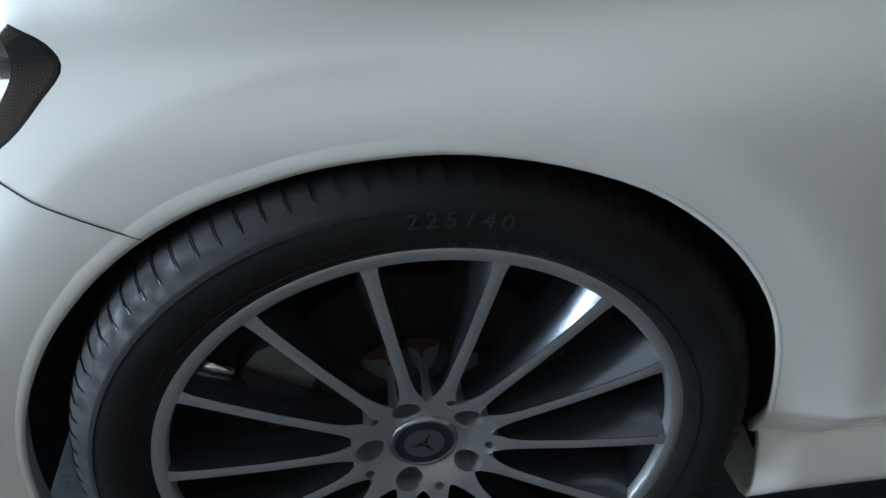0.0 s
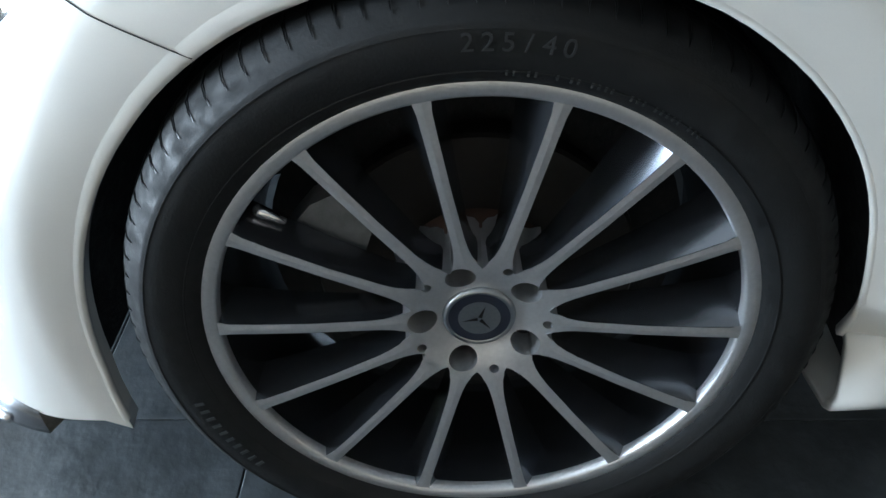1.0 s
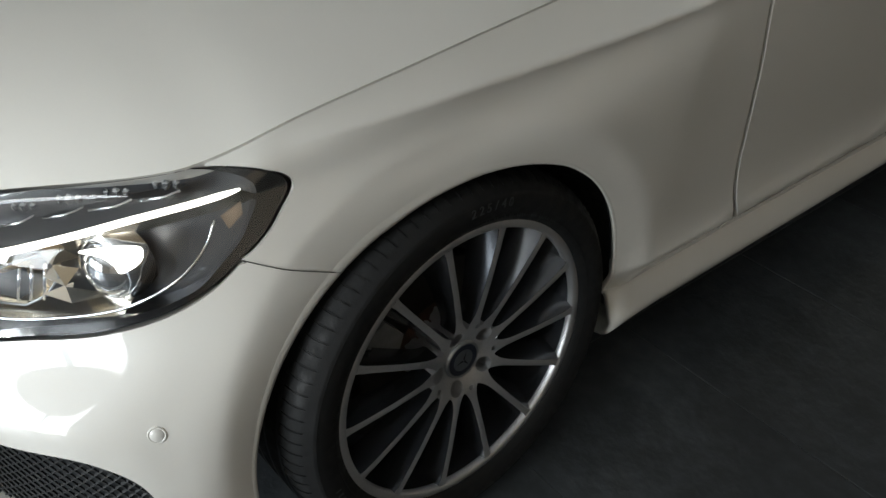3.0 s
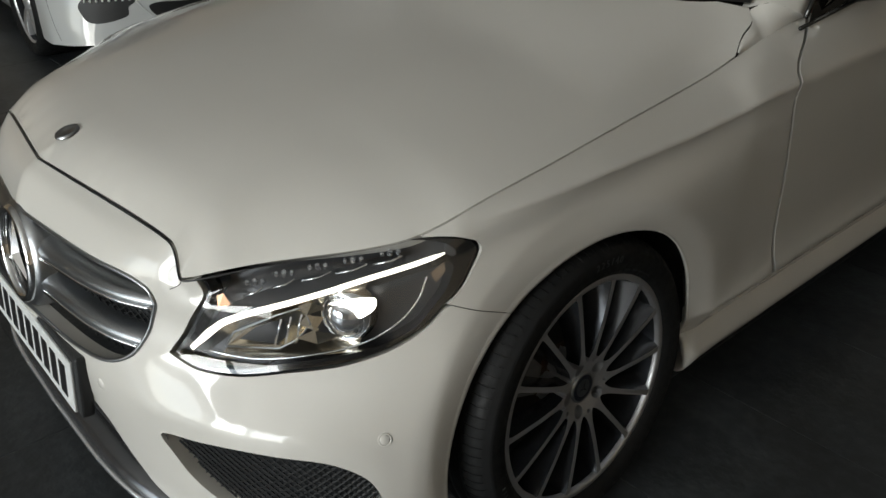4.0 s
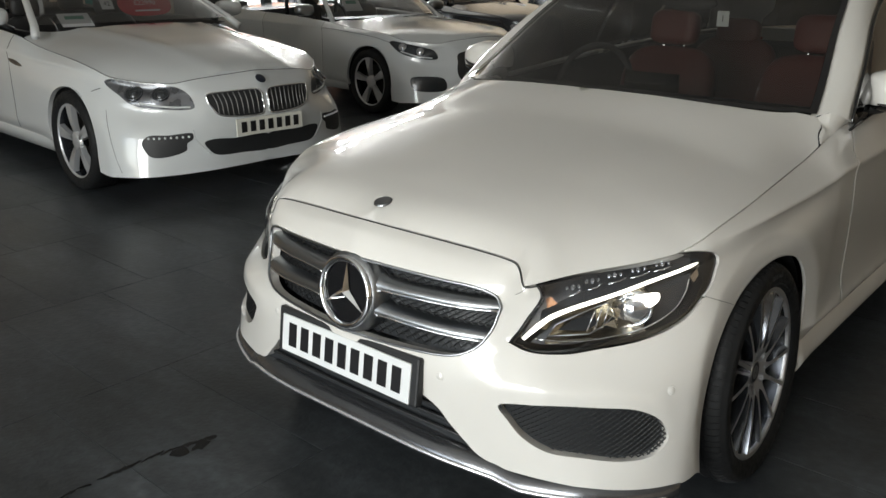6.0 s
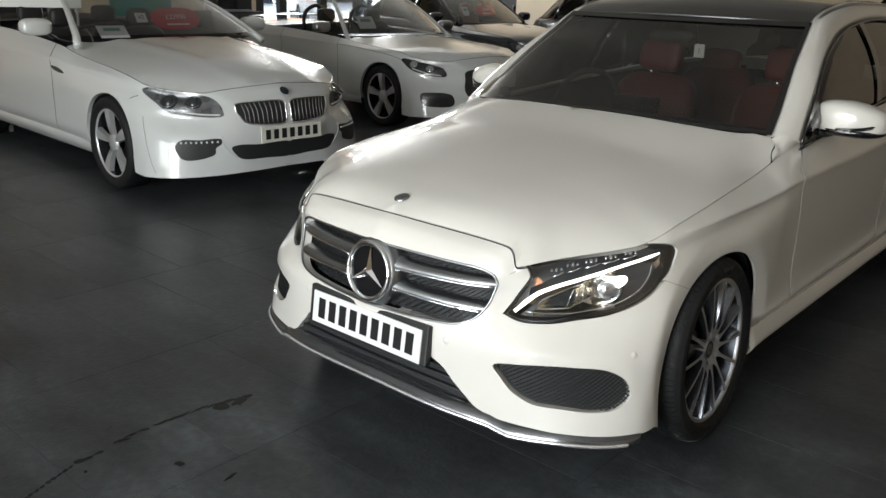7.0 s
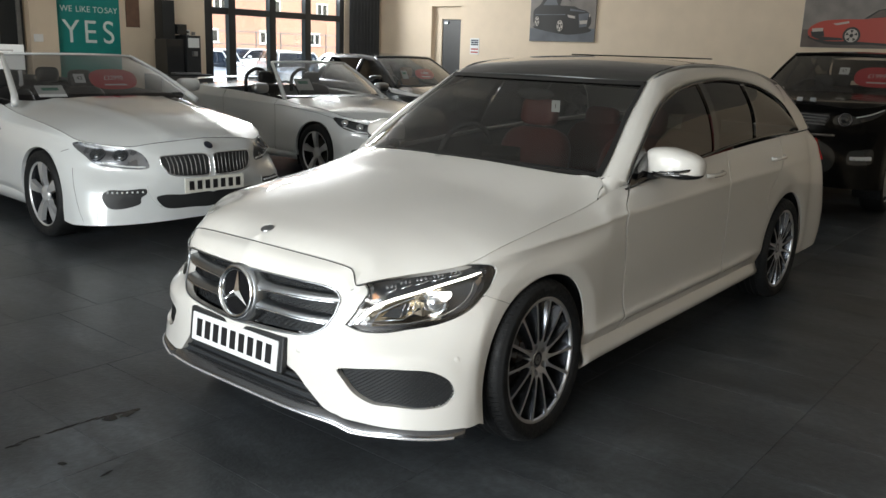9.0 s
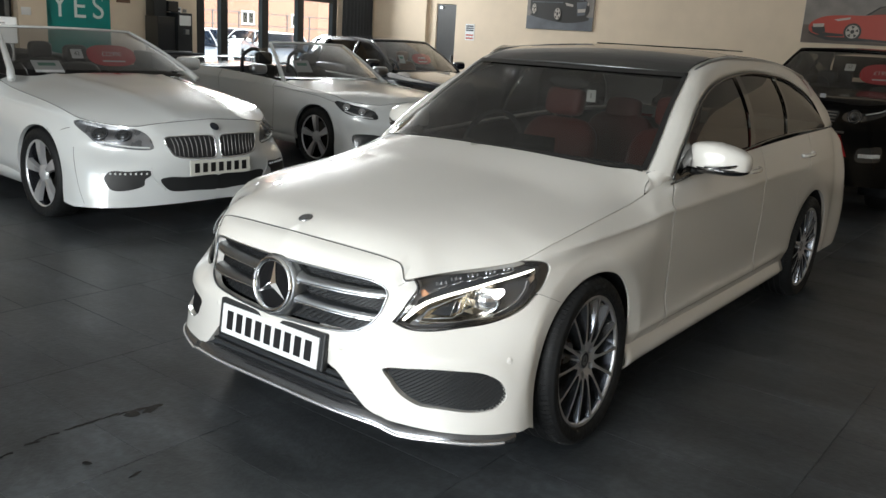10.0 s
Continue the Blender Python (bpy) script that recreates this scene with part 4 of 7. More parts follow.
full = [np.vstack([r[::-1] * (-1, 1, 1), r[1:]]) for r in rows]
vv, ff = loft(full)
splitter = mesh_object("splitter", vv, ff, DARKCHROME, estate, "dark chrome splitter with a bright edge")
lip = full[2][8:-8] + (0, 0, -.001)
bm = bmesh.new()
tube(bm, lip, .0062, 6)
part("trim_strip", bm, BRIGHTTRIM, splitter, smooth=True)

# lower opening: recessed grid with slats
rec = np.array([[(x, -.735 + .05 * x * x, z) for x in np.linspace(-.5, .5, 20)] for z in (.20, .30, .40)])
vv, ff = loft(rec)
lower = mesh_object("lower_grille", vv, ff, MESHBLACK, estate)
for z in (.235, .268, .30, .33):
    bm = bmesh.new()
    tube(bm, [(x, -.752 + .08 * x * x, z) for x in np.linspace(-.40, .40, 16)], .0055, 6)
    part("slat", bm, PLASTIC, lower, smooth=True)


def net_part(name, sfun, box2, step, r, mat, parent, poly, mirror=False):
    """A net of crossing diagonal ribs laid on a surface, kept inside an outline."""
    (u0, u1), (w0, w1) = box2
    bm = bmesh.new()
    du, dw = step
    n = int((u1 - u0) / du)
    for sgn in (1, -1):
        for k in range(-int((w1 - w0) / dw) - 2, n + int((w1 - w0) / dw) + 2):
            t = np.linspace(0, 1, 40)
            w = w0 + (w1 - w0) * t
            u = (u0 if sgn > 0 else u1) + sgn * (k * du + (w - w0) / dw * du)
            ok = inside(poly, np.c_[u, w])
            run = []
            for i in range(41):
                if i < 40 and ok[i]:
                    run.append((u[i], w[i]))
                else:
                    if len(run) > 1:
                        q = np.array(run)
                        P = sfun(q[:, 0], q[:, 1])
                        if mirror:
                            P = P * (-1, 1, 1)
                        tube(bm, P[::3] if len(P) > 4 else P[[0, -1]], r, 3, False)
                    run = []
    return part(name, bm, mat, parent)


for mir in (False, True):
    back = shell.panel("side_intake", grow(intake_line, .06), [], MESHBLACK, estate, .005, lift=-.030, mirror=mir, flange=False)
    net_part("mesh", lambda u, w: shell.at(u, w) - np.array([0, -1, 0]) * .022 * np.ones((len(u), 1)), ((1.6, 4.0), (.70, 1.9)), (.10, .10), .0022, PLASTIC, back, intake_line, mir)

# ---- radiator grille with emblem ----
grille = new("grille")
grille.parent = estate
gl = np.vstack([grille_half, poly_line([(0, 2.39), (0, 5.02)], .2)[1:-1]])
shell.panel("backing", gl, [], MESHBLACK, grille, .005, lift=-.055, both=True, flange=False)
for mir in (False, True):
    net_part("mesh", lambda u, w: shell.at(u, w) + np.array([0, .042, 0]), ((0, 1.7), (2.4, 5.2)), (.085, .22), .002, PLASTIC, grille, gl, mir)
bm = bmesh.new()
rimline = shell.at(grille_half[:, 0], grille_half[:, 1])
tube(bm, np.vstack([rimline, rimline[::-1] * (-1, 1, 1)]) + (0, -.001, 0), .004, 6)
part("surround", bm, SATIN, grille, smooth=True)
for z0, z1, h in ((.628, .632, .0155), (.562, .553, .0155)):
    for mir in (1, -1):
        xs = np.linspace(.06, .452 if z0 > .6 else .432, 24)
        rows = []
        for k, (oy, oz) in enumerate(((.045, h), (.012, h * .75), (-.002, .1 * h), (.0, -.55 * h), (.012, -h), (.045, -h))):
            row = []
            for x in xs:
                z = z0 + (z1 - z0) * (x - .06) / .39
                fl = 1 + 1.1 * math.exp(-((x - .06) / .05) ** 2)
                row.append((x, oy, z + oz * fl, z))
            rows.append(row)
        ybase = [float(shell.at(*front([(x, z0 + (z1 - z0) * (x - .06) / .39)])[0])[0, 1]) for x in xs]
        R3 = [[(mir * q[0], yb + q[1] + .004, q[2]) for q, yb in zip(row, ybase)] for row in rows]
        vv, ff = loft(R3)
        mesh_object("louvre", vv, ff, SATIN, grille)
        bm = bmesh.new()
        tube(bm, [(q[0], q[1] - .003, q[2]) for q in R3[3]][3:], .0035, 6)
        part("chrome_line", bm, CHROME, grille, smooth=True)
emblem = new("emblem")
emblem.parent = grille
EM = Matrix.Translation((0, -.787, .590)) @ Matrix.Rotation(radians(-8), 4, "X")
bm = bmesh.new()
lathe(bm, [(.100, .03), (.104, .0), (.100, -.008), (.094, -.010), (.088, -.006), (.086, .004)], 56, "y")
bmesh.ops.transform(bm, matrix=EM, verts=bm.verts)
part("ring", bm, CHROME, emblem, smooth=True)
bm = bmesh.new()
lathe(bm, [(.0001, .004), (.087, .004)], 48, "y")
bmesh.ops.transform(bm, matrix=EM, verts=bm.verts)
part("disc", bm, GLOSSBLACK, emblem)
bm = bmesh.new()
hub = bm.verts.new((0, -.012, 0))
rim = []
for k in range(6):
    a = 2 * math.pi * k / 6
    r = .086 if k % 2 == 0 else .016
    rim.append(bm.verts.new((r * math.sin(a), -.001 if k % 2 == 0 else .001, r * math.cos(a))))
for k in range(6):
    bm.faces.new((hub, rim[k], rim[(k + 1) % 6]))
bm.faces.new(rim)
bmesh.ops.transform(bm, matrix=EM, verts=bm.verts)
part("star", bm, CHROME, emblem)
# pod behind the emblem
bm = bmesh.new()
lathe(bm, [(.085, -.002), (.108, .004), (.116, .02), (.118, .06)], 48, "y")
bmesh.ops.transform(bm, matrix=EM, verts=bm.verts)
part("emblem_pod", bm, SATIN, grille, smooth=True)

# bonnet badge
bm = bmesh.new()
lathe(bm, [(.0001, .004), (.018, .004), (.021, .0055), (.025, .0045), (.0265, 0)], 40, "z")
n = Vector((0, -.30, 1)).normalized()
bmesh.ops.transform(bm, matrix=Matrix.Translation((0, -.632, float(bonnet_z(0, -.632)) + .001)) @ n.to_track_quat("Z", "Y").to_matrix().to_4x4(), verts=bm.verts)
part("bonnet_badge", bm, SATIN, estate, "small dark round badge on the bonnet", True)

# number plate on its holder
plate = new("number_plate")
plate.parent = estate
PM = Matrix.Translation((0, -.806, .402)) @ Matrix.Rotation(radians(-7), 4, "X")
bm = bmesh.new()
box(bm, -.285, .285, .003, .03, -.062, .075, .006, PM)
part("holder", bm, PLASTIC, plate)
bm = bmesh.new()
box(bm, -.262, .262, -.003, .004, -.057, .057, .0025, PM)
part("plate_face", bm, PLATEWHITE, plate)
for k in range(9):
    bm = bmesh.new()
    x = -.213 + k * .0533
    box(bm, x - .017, x + .017, -.0045, -.0025, -.036, .036, .0, PM)
    part("bar", bm, INK, plate)

# parking sensors
for x, z in ((.333, .436), (.834, .453), (-.333, .436), (-.834, .453)):
    sv = front([(abs(x), z)])[0]
    p, n = shell.at(*sv)[0], shell.normal(*sv)[0]
    n *= np.sign(n @ np.array([.5, -1, 0]))
    if x < 0:
        p, n = p * (-1, 1, 1), n * (-1, 1, 1)
    bm = bmesh.new()
    place = Matrix.Translation(p) @ Vector(n).to_track_quat("Z", "Y").to_matrix().to_4x4()
    lathe(bm, [(.0001, .0012), (.0088, .0012), (.0094, .0006)], 24, "z")
    bmesh.ops.transform(bm, matrix=place, verts=bm.verts)
    sensor = part("parking_sensor", bm, WHITE, estate, smooth=True)
    bm = bmesh.new()
    lathe(bm, [(.0094, .0006), (.0105, .0012), (.0116, .0014), (.0126, -.0005)], 24, "z")
    bmesh.ops.transform(bm, matrix=place, verts=bm.verts)
    part("ring", bm, WHITE, sensor, smooth=True)

# ---- headlamps ----
drl_line = smooth_line([(4.28, 5.60), (4.10, 5.55), (3.91, 5.45), (3.61, 5.25), (3.33, 5.02), (3.03, 4.81), (2.68, 4.58), (2.44, 4.30), (2.24, 3.86), (2.10, 3.48), (1.99, 3.20)], 50)


def sunk(sv, d):
    sv = np.atleast_2d(sv)
    return shell.at(sv[:, 0], np.minimum(sv[:, 1], 6.9)) + np.array((-.50, .84, -.16)) * d


def flat_poly(pts):
    bm = bmesh.new()
    bm.faces.new([bm.verts.new(p) for p in pts])
    bmesh.ops.triangulate(bm, faces=bm.faces)
    return bm


bezel_hole = grow(lamp_line, -.05)
bezel_hole[:, 0] -= .32 * np.clip(bezel_hole[:, 0] - 4.05, 0, 1)
bezel_hole[:, 1] += .10 * np.clip((4.4 - bezel_hole[:, 1]) / 1.4, 0, 1) * np.clip(bezel_hole[:, 0] - 2.2, 0, 1)
for mir in (False, True):
    sx = -1 if mir else 1
    M = Matrix.Diagonal((sx, 1, 1, 1))
    lamp = new("headlamp")
    lamp.parent = estate
    lamp["label"] = "lit headlamp with a bright curved light strip"
    ob = shell.panel("lens", grow(lamp_line, -.015), [], LENS, lamp, .012, lift=-.001, mirror=mir, flange=False, du=.1, dv=.12)
    ob.visible_shadow = False
    shell.panel("bezel", grow(lamp_line, -.012), [bezel_hole], GLOSSBLACK, lamp, .05, lift=-.008, mirror=mir, du=.08, dv=.1)
    bv, bf = fill2d(grow(lamp_line, -.02), [], .12, .16)
    bp = sunk(bv, .075) * (sx, 1, 1)
    mesh_object("bucket", bp, bf, BUCKET, lamp)

    def add(name, bm, mat, smooth=True, label=""):
        bmesh.ops.transform(bm, matrix=M, verts=bm.verts)
        return part(name, bm, mat, lamp, label, smooth)

    # light strip: flat ribbon
    mid_l = sunk(drl_line, .017)
    tan_l = np.gradient(mid_l, axis=0)
    across = np.cross(tan_l, np.array((.5, -.84, .16)))
    across /= np.linalg.norm(across, axis=1)[:, None]
    across *= np.sign(across[:, 2:] + 1e-9)
    hw = np.interp(np.linspace(0, 1, 50), [0, .05, .55, .85, 1], [.0015, .0042, .0052, .0068, .0045])[:, None]
    P0, P1 = mid_l - across * hw, mid_l + across * hw
    vv, ff = loft([P0 * (sx, 1, 1), P1 * (sx, 1, 1)])
    mesh_object("light_strip", vv, ff, DRL, lamp)
    # plinth under the strip
    P2 = P0 - across * .018 + np.array((-.5, .84, -.16)) * .03
    vv, ff = loft([P0 * (sx, 1, 1) + (0, .001, 0), P2 * (sx, 1, 1)])
    mesh_object("strip_plinth", vv, ff, REFLECTCHROME, lamp)
    P3 = sunk(drl_line[8:40] + (0, .55), .055)
    vv, ff = loft([P1[8:40] * (sx, 1, 1) + (0, .001, 0), P3 * (sx, 1, 1)])
    mesh_object("upper_step", vv, ff, BUCKET, lamp)
    # amber corner above the strip
    am = np.array([(2.33, 4.75), (2.48, 4.98), (2.40, 5.6), (2.32, 5.5)])
    add("amber_corner", flat_poly(sunk(am, .022)), AMBER, False)
    # row of small optics
    for s, h in ((2.75, 5.75), (3.02, 5.85), (3.27, 5.95), (3.50, 6.05), (3.74, 6.2)):
        c = sunk((s, h), .024)[0]
        bm = bmesh.new()
        for o, g in ((-.012, .8), (.0, 1.0), (.012, .8)):
            bmesh.ops.create_icosphere(bm, subdivisions=1, radius=.008 * g, matrix=Matrix.Translation(c + np.array((o, o * .7, o * .25))) @ Matrix.Diagonal((.8, .8, 1.1, 1)))
        add("optic", bm, LENSBALL, False)
        bm = bmesh.new()
        a = sunk(np.array([(s - .10, h - .42), (s + .02, h - .38), (s + .10, h - .22)]), .014)
        tube(bm, a, .0022, 6)
        add("optic_rim", bm, CHROME)
    # projector
    c = sunk((3.40, 4.02), .042)[0]
    ax = Vector((.42, -.90, .05)).normalized()
    R = Matrix.Translation(c) @ ax.to_track_quat("Z", "Y").to_matrix().to_4x4()
    bm = bmesh.new()
    lathe(bm, [(.0001, .022), (.012, .0205), (.024, .016), (.033, .008), (.038, -.002), (.0385, -.008)], 28, "z")
    bmesh.ops.transform(bm, matrix=R, verts=bm.verts)
    add("projector_lens", bm, LENSBALL)
    bm = bmesh.new()
    lathe(bm, [(.0385, .0), (.043, .004), (.050, -.012), (.052, -.035)], 28, "z")
    bmesh.ops.transform(bm, matrix=R, verts=bm.verts)
    add("projector_shroud", bm, CHROME)
    beam = smooth_line([(3.36, 4.66), (3.50, 4.70), (3.66, 4.64), (3.70, 4.44), (3.64, 4.16), (3.58, 4.08), (3.54, 4.26), (3.46, 4.50)], 40, closed=True)
    add("beam_window", flat_poly(sunk(beam, .013)), BEAM, False)
    # bright facets between the wedge and the projector
    for a, b, c4 in (((3.10, 4.62), (3.22, 4.70), (3.16, 4.30)), ((3.22, 4.70), (3.28, 4.35), (3.16, 4.30)), ((3.08, 4.05), (3.16, 4.30), (3.20, 3.80)), ((3.16, 4.30), (3.26, 4.10), (3.20, 3.80)), ((3.02, 3.62), (3.20, 3.80), (3.18, 3.42)), ((3.20, 3.80), (3.42, 3.50), (3.18, 3.42))):
        q = sunk(np.array([a, b, c4]), .026)
        q[1] += np.array((-.50, .84, -.16)) * .014
        add("facet", flat_poly(q), REFLECTCHROME, False)
    # ribs of the wedge
    for k in range(3):
        bm = bmesh.new()
        tube(bm, sunk(np.array([(2.80 + .10 * k, 3.42 + .03 * k), (2.94 + .09 * k, 4.22 + .06 * k)]), .027), .0022, 6)
        add("reflector_rib", bm, CHROME)
    # inner reflector wedge
    w = sunk(np.array([(2.30, 3.28), (2.42, 3.75), (2.90, 4.35), (3.13, 4.55), (3.17, 4.0), (3.02, 3.55), (2.82, 3.30)]), .030)
    back_pt = w.mean(0) + np.array([-.02, .05, 0])
    bm = bmesh.new()
    vs = [bm.verts.new(p) for p in w]
    cv = bm.verts.new(back_pt)
    for k in range(len(vs)):
        bm.faces.new((vs[k], vs[(k + 1) % len(vs)], cv))
    add("reflector", bm, REFLECTCHROME, False)
    bm = bmesh.new()
    tube(bm, np.vstack([w, w[:1]]), .0016, 6)
    add("reflector_rim", bm, SATIN)
    add("reflector_floor", flat_poly(sunk(np.array([(2.44, 3.5), (2.66, 3.95), (2.95, 4.2), (2.93, 3.62), (2.78, 3.40)]), .034)), PLASTIC, False)
    # long chrome sweep under the optics, and the indicator at the tail
    bm = bmesh.new()
    tube(bm, sunk(smooth_line([(2.15, 3.22), (2.6, 3.12), (3.1, 3.2), (3.5, 3.35), (3.85, 3.75), (4.05, 4.3), (4.12, 4.9)], 30), .016), .0022, 6)
    add("chrome_sweep", bm, CHROME)
    add("tail_reflector", flat_poly(sunk(np.array([(4.14, 4.95), (4.30, 5.2), (4.34, 4.85), (4.22, 4.6)]), .022)), AMBERGREY, False)
    vv, ff = loft([sunk(np.c_[np.linspace(2.25, 3.5, 20), np.linspace(3.05, 3.22, 20)], .02) * (sx, 1, 1), sunk(np.c_[np.linspace(2.3, 3.5, 20), np.linspace(3.30, 3.45, 20)], .055) * (sx, 1, 1)])
    mesh_object("lower_reflector", vv, ff, REFLECTCHROME, lamp)


# ---- wheels ----
def estate_wheel(turn):
    w = new("wheel")
    bm = bmesh.new()
    lathe(bm, [(.252, .088), (.257, .098), (.264, .1045), (.274, .109), (.290, .1120), (.302, .1112), (.3075, .1092), (.3095, .1078), (.3115, .1055), (.318, .1005), (.3245, .0925), (.3295, .079), (.3318, .058), (.3325, .03), (.3325, -.03), (.3318, -.058), (.3295, -.079), (.3245, -.0925), (.3115, -.1055), (.29, -.112), (.264, -.1045), (.252, -.09)], 112)
    tyre = part("tyre", bm, RUBBER, w, smooth=True)
    for o in (-.055, -.018, .018, .055):
        bm = bmesh.new()
        lathe(bm, [(.3328, o - .004), (.3331, o - .0035), (.3331, o + .0035), (.3328, o + .004)], 72)
        part("groove", bm, INK, tyre)
    bm = bmesh.new()
    q = [Vector((x, math.sin(d) * r, math.cos(d) * r)) for x, r, d in ((.056, .3326, 0), (.080, .3301, .006), (.0935, .3249, .011), (.1012, .3186, .015), (.1012, .3186, .0175), (.0935, .3249, .0165), (.080, .3301, .0135), (.056, .3326, .0075))]
    bm.faces.new([bm.verts.new(p) for p in q])
    sipe = part("sipe", bm, INK, tyre)
    for k in range(1, 100):
        o2 = sipe.copy()
        scene.collection.objects.link(o2)
        o2.rotation_euler = (2 * math.pi * k / 100, 0, 0)
    for r, o in ((.270, .1085), (.304, .1115)):
        bm = bmesh.new()
        lathe(bm, [(r - .0012, o - .002), (r, o), (r + .0012, o - .002)], 96)
        part("sidewall_rib", bm, RUBBER, tyre, smooth=True)
    rim = new("rim")
    rim.parent = w
    bm = bmesh.new()
    lathe(bm, [(.2335, .086), (.2345, .0955), (.237, .098), (.2475, .0975), (.2515, .0955), (.253, .090), (.246, .086)], 112)
    part("lip", bm, ALLOY, rim, smooth=True)
    bm = bmesh.new()
    lathe(bm, [(.2335, .086), (.229, .06), (.222, .02), (.214, -.03), (.222, -.09), (.236, -.10)], 80)
    part("barrel", bm, BARREL, rim, smooth=True)
    for k in range(14):
        a = (k + .5) * 2 * math.pi / 14 + turn
        m = Matrix.Rotation(-a, 4, "X")
        st = [(.070, .0110, .0862), (.078, .0082, .0875), (.088, .0066, .089), (.10, .0058, .0905), (.15, .0054, .0945), (.20, .0056, .0965), (.225, .0060, .0968), (.2355, .0075, .0965)]
        bm = bmesh.new()
        rows = [[bm.verts.new((o, -hw, r)) for r, hw, o in st], [bm.verts.new((o + .0006, 0, r)) for r, hw, o in st], [bm.verts.new((o, hw, r)) for r, hw, o in st]]
        for ra, rb in zip(rows[:-1], rows[1:]):
            for i in range(len(st) - 1):
                bm.faces.new((ra[i], ra[i + 1], rb[i + 1], rb[i]))
        bmesh.ops.transform(bm, matrix=m, verts=bm.verts)
        spoke = part("spoke", bm, ALLOY, rim, "bright machined face")
        bm = bmesh.new()
        for sg in (1, -1):
            top = [bm.verts.new((o - .0008, sg * hw, r)) for r, hw, o in st]
            mid = [bm.verts.new((o - .012, sg * (hw + .0008 + (.007 if sg < 0 else .002) * max(0, (r - .085)) / .14), r)) for r, hw, o in st]
            low = [bm.verts.new((o - .034 - .012 * (r - .07) / .16, sg * (hw + .0015 + (.021 if sg < 0 else .006) * max(0, (r - .085)) / .14), r)) for r, hw, o in st]
            for ra, rb in ((top, mid), (mid, low)):
                for i in range(len(st) - 1):
                    bm.faces.new((ra[i], ra[i + 1], rb[i + 1], rb[i]))
        bmesh.ops.transform(bm, matrix=m, verts=bm.verts)
        part("spoke_flank", bm, ALLOYGREY, rim, "grey lacquered spoke side", True)
    # centre with bolt holes
    edge_t = np.linspace(0, 2 * math.pi, 168, endpoint=False)
    edge_r = .0715 + .0075 * np.cos(14 * (edge_t - turn) + math.pi) ** 3
    pts2 = [[(r * math.sin(t), r * math.cos(t)) for t, r in zip(edge_t, edge_r)]]
    ring = lambda o, g: np.c_[np.full(169, o), np.r_[edge_r, edge_r[0]] * np.sin(np.r_[edge_t, edge_t[0]]) * g, np.r_[edge_r, edge_r[0]] * np.cos(np.r_[edge_t, edge_t[0]]) * g]
    vv, ff = loft([ring(.0862, 1.0), ring(.080, 1.01), ring(.066, 1.03), ring(.045, 1.07), ring(.030, 1.12)])
    # the face's brighter alloy, not the flank grey, paints in highlights round the hub
    mesh_object("hub_wall", vv, ff, ALLOY, rim)
    for k in range(5):
        a = radians(-21 + 72 * k)
        pts2.append([(.0525 * math.sin(a) + .0138 * math.sin(t), .0525 * math.cos(a) + .0138 * math.cos(t)) for t in np.linspace(0, 2 * math.pi, 20, endpoint=False)])
        a += radians(36 + 6)
        pts2.append([(.063 * math.sin(a) + .0048 * math.sin(t), .063 * math.cos(a) + .0048 * math.cos(t)) for t in np.linspace(0, 2 * math.pi, 12, endpoint=False)])
    vv, ff = fill2d(pts2[0], pts2[1:], .008, .008)
    rr = np.hypot(vv[:, 0], vv[:, 1])
    P = np.c_[.0865 - .012 * np.clip((.075 - rr) / .04, 0, 1) ** 1.5, vv[:, 0], vv[:, 1]]
    skin("hub_face", P, np.tile([1.0, 0, 0], (len(vv), 1)), ff, ALLOY, rim, .03)
    for k in range(5):
        a = radians(-21 + 72 * k)
        bm = bmesh.new()
        lathe(bm, [(.0001, .052), (.0085, .052), (.0095, .049), (.0098, .03)], 6)
        bmesh.ops.transform(bm, matrix=Matrix.Translation((0, .0525 * math.sin(a), .0525 * math.cos(a))), verts=bm.verts)
        part("bolt", bm, STEEL, rim)
    bm = bmesh.new()
    lathe(bm, [(.0285, .0790), (.030, .0800), (.0325, .0796), (.0340, .0755), (.0340, .06)], 48)
    cap = part("centre_cap", bm, SATIN, rim, "satin silver cap with a dull blue ring", True)
    bm = bmesh.new()
    lathe(bm, [(.0195, .0792), (.0287, .0792)], 48)
    part("blue_ring", bm, CAPBLUE, cap)
    bm = bmesh.new()
    lathe(bm, [(.0001, .0796), (.0196, .0796)], 40)
    part("cap_disc", bm, SATIN, cap)
    bm = bmesh.new()
    for k in range(3):
        a = 2 * math.pi * k / 3 + radians(18)
        p = [Vector((.0806, r * math.sin(a + d), r * math.cos(a + d))) for r, d in ((.0165, 0), (.0025, .9), (.0025, -.9))]
        bm.faces.new([bm.verts.new(q) for q in p])
    part("cap_star", bm, STEEL, cap)
    bm = bmesh.new()
    tube(bm, [(.066, r * math.sin(radians(-60)), r * math.cos(radians(-60))) for r in (.226, .212, .206, .196)], [.006, .0055, .004, .004], 10)
    part("valve", bm, CHROME, rim, "chrome valve cap", True)
    bm = bmesh.new()
    lathe(bm, [(.05, .012), (.158, .012), (.161, .008), (.161, -.014), (.158, -.018), (.05, -.018)], 64)
    part("brake_disc", bm, STEEL, w, smooth=False)
    bm = bmesh.new()
    lathe(bm, [(.0001, .04), (.05, .04), (.075, .035), (.08, .012)], 40)
    part("hub", bm, RUST, w, smooth=True)
    bm = bmesh.new()
    lathe(bm, [(.08, -.03), (.215, -.035)], 48)
    part("dust_shield", bm, LINER, w)
    return w


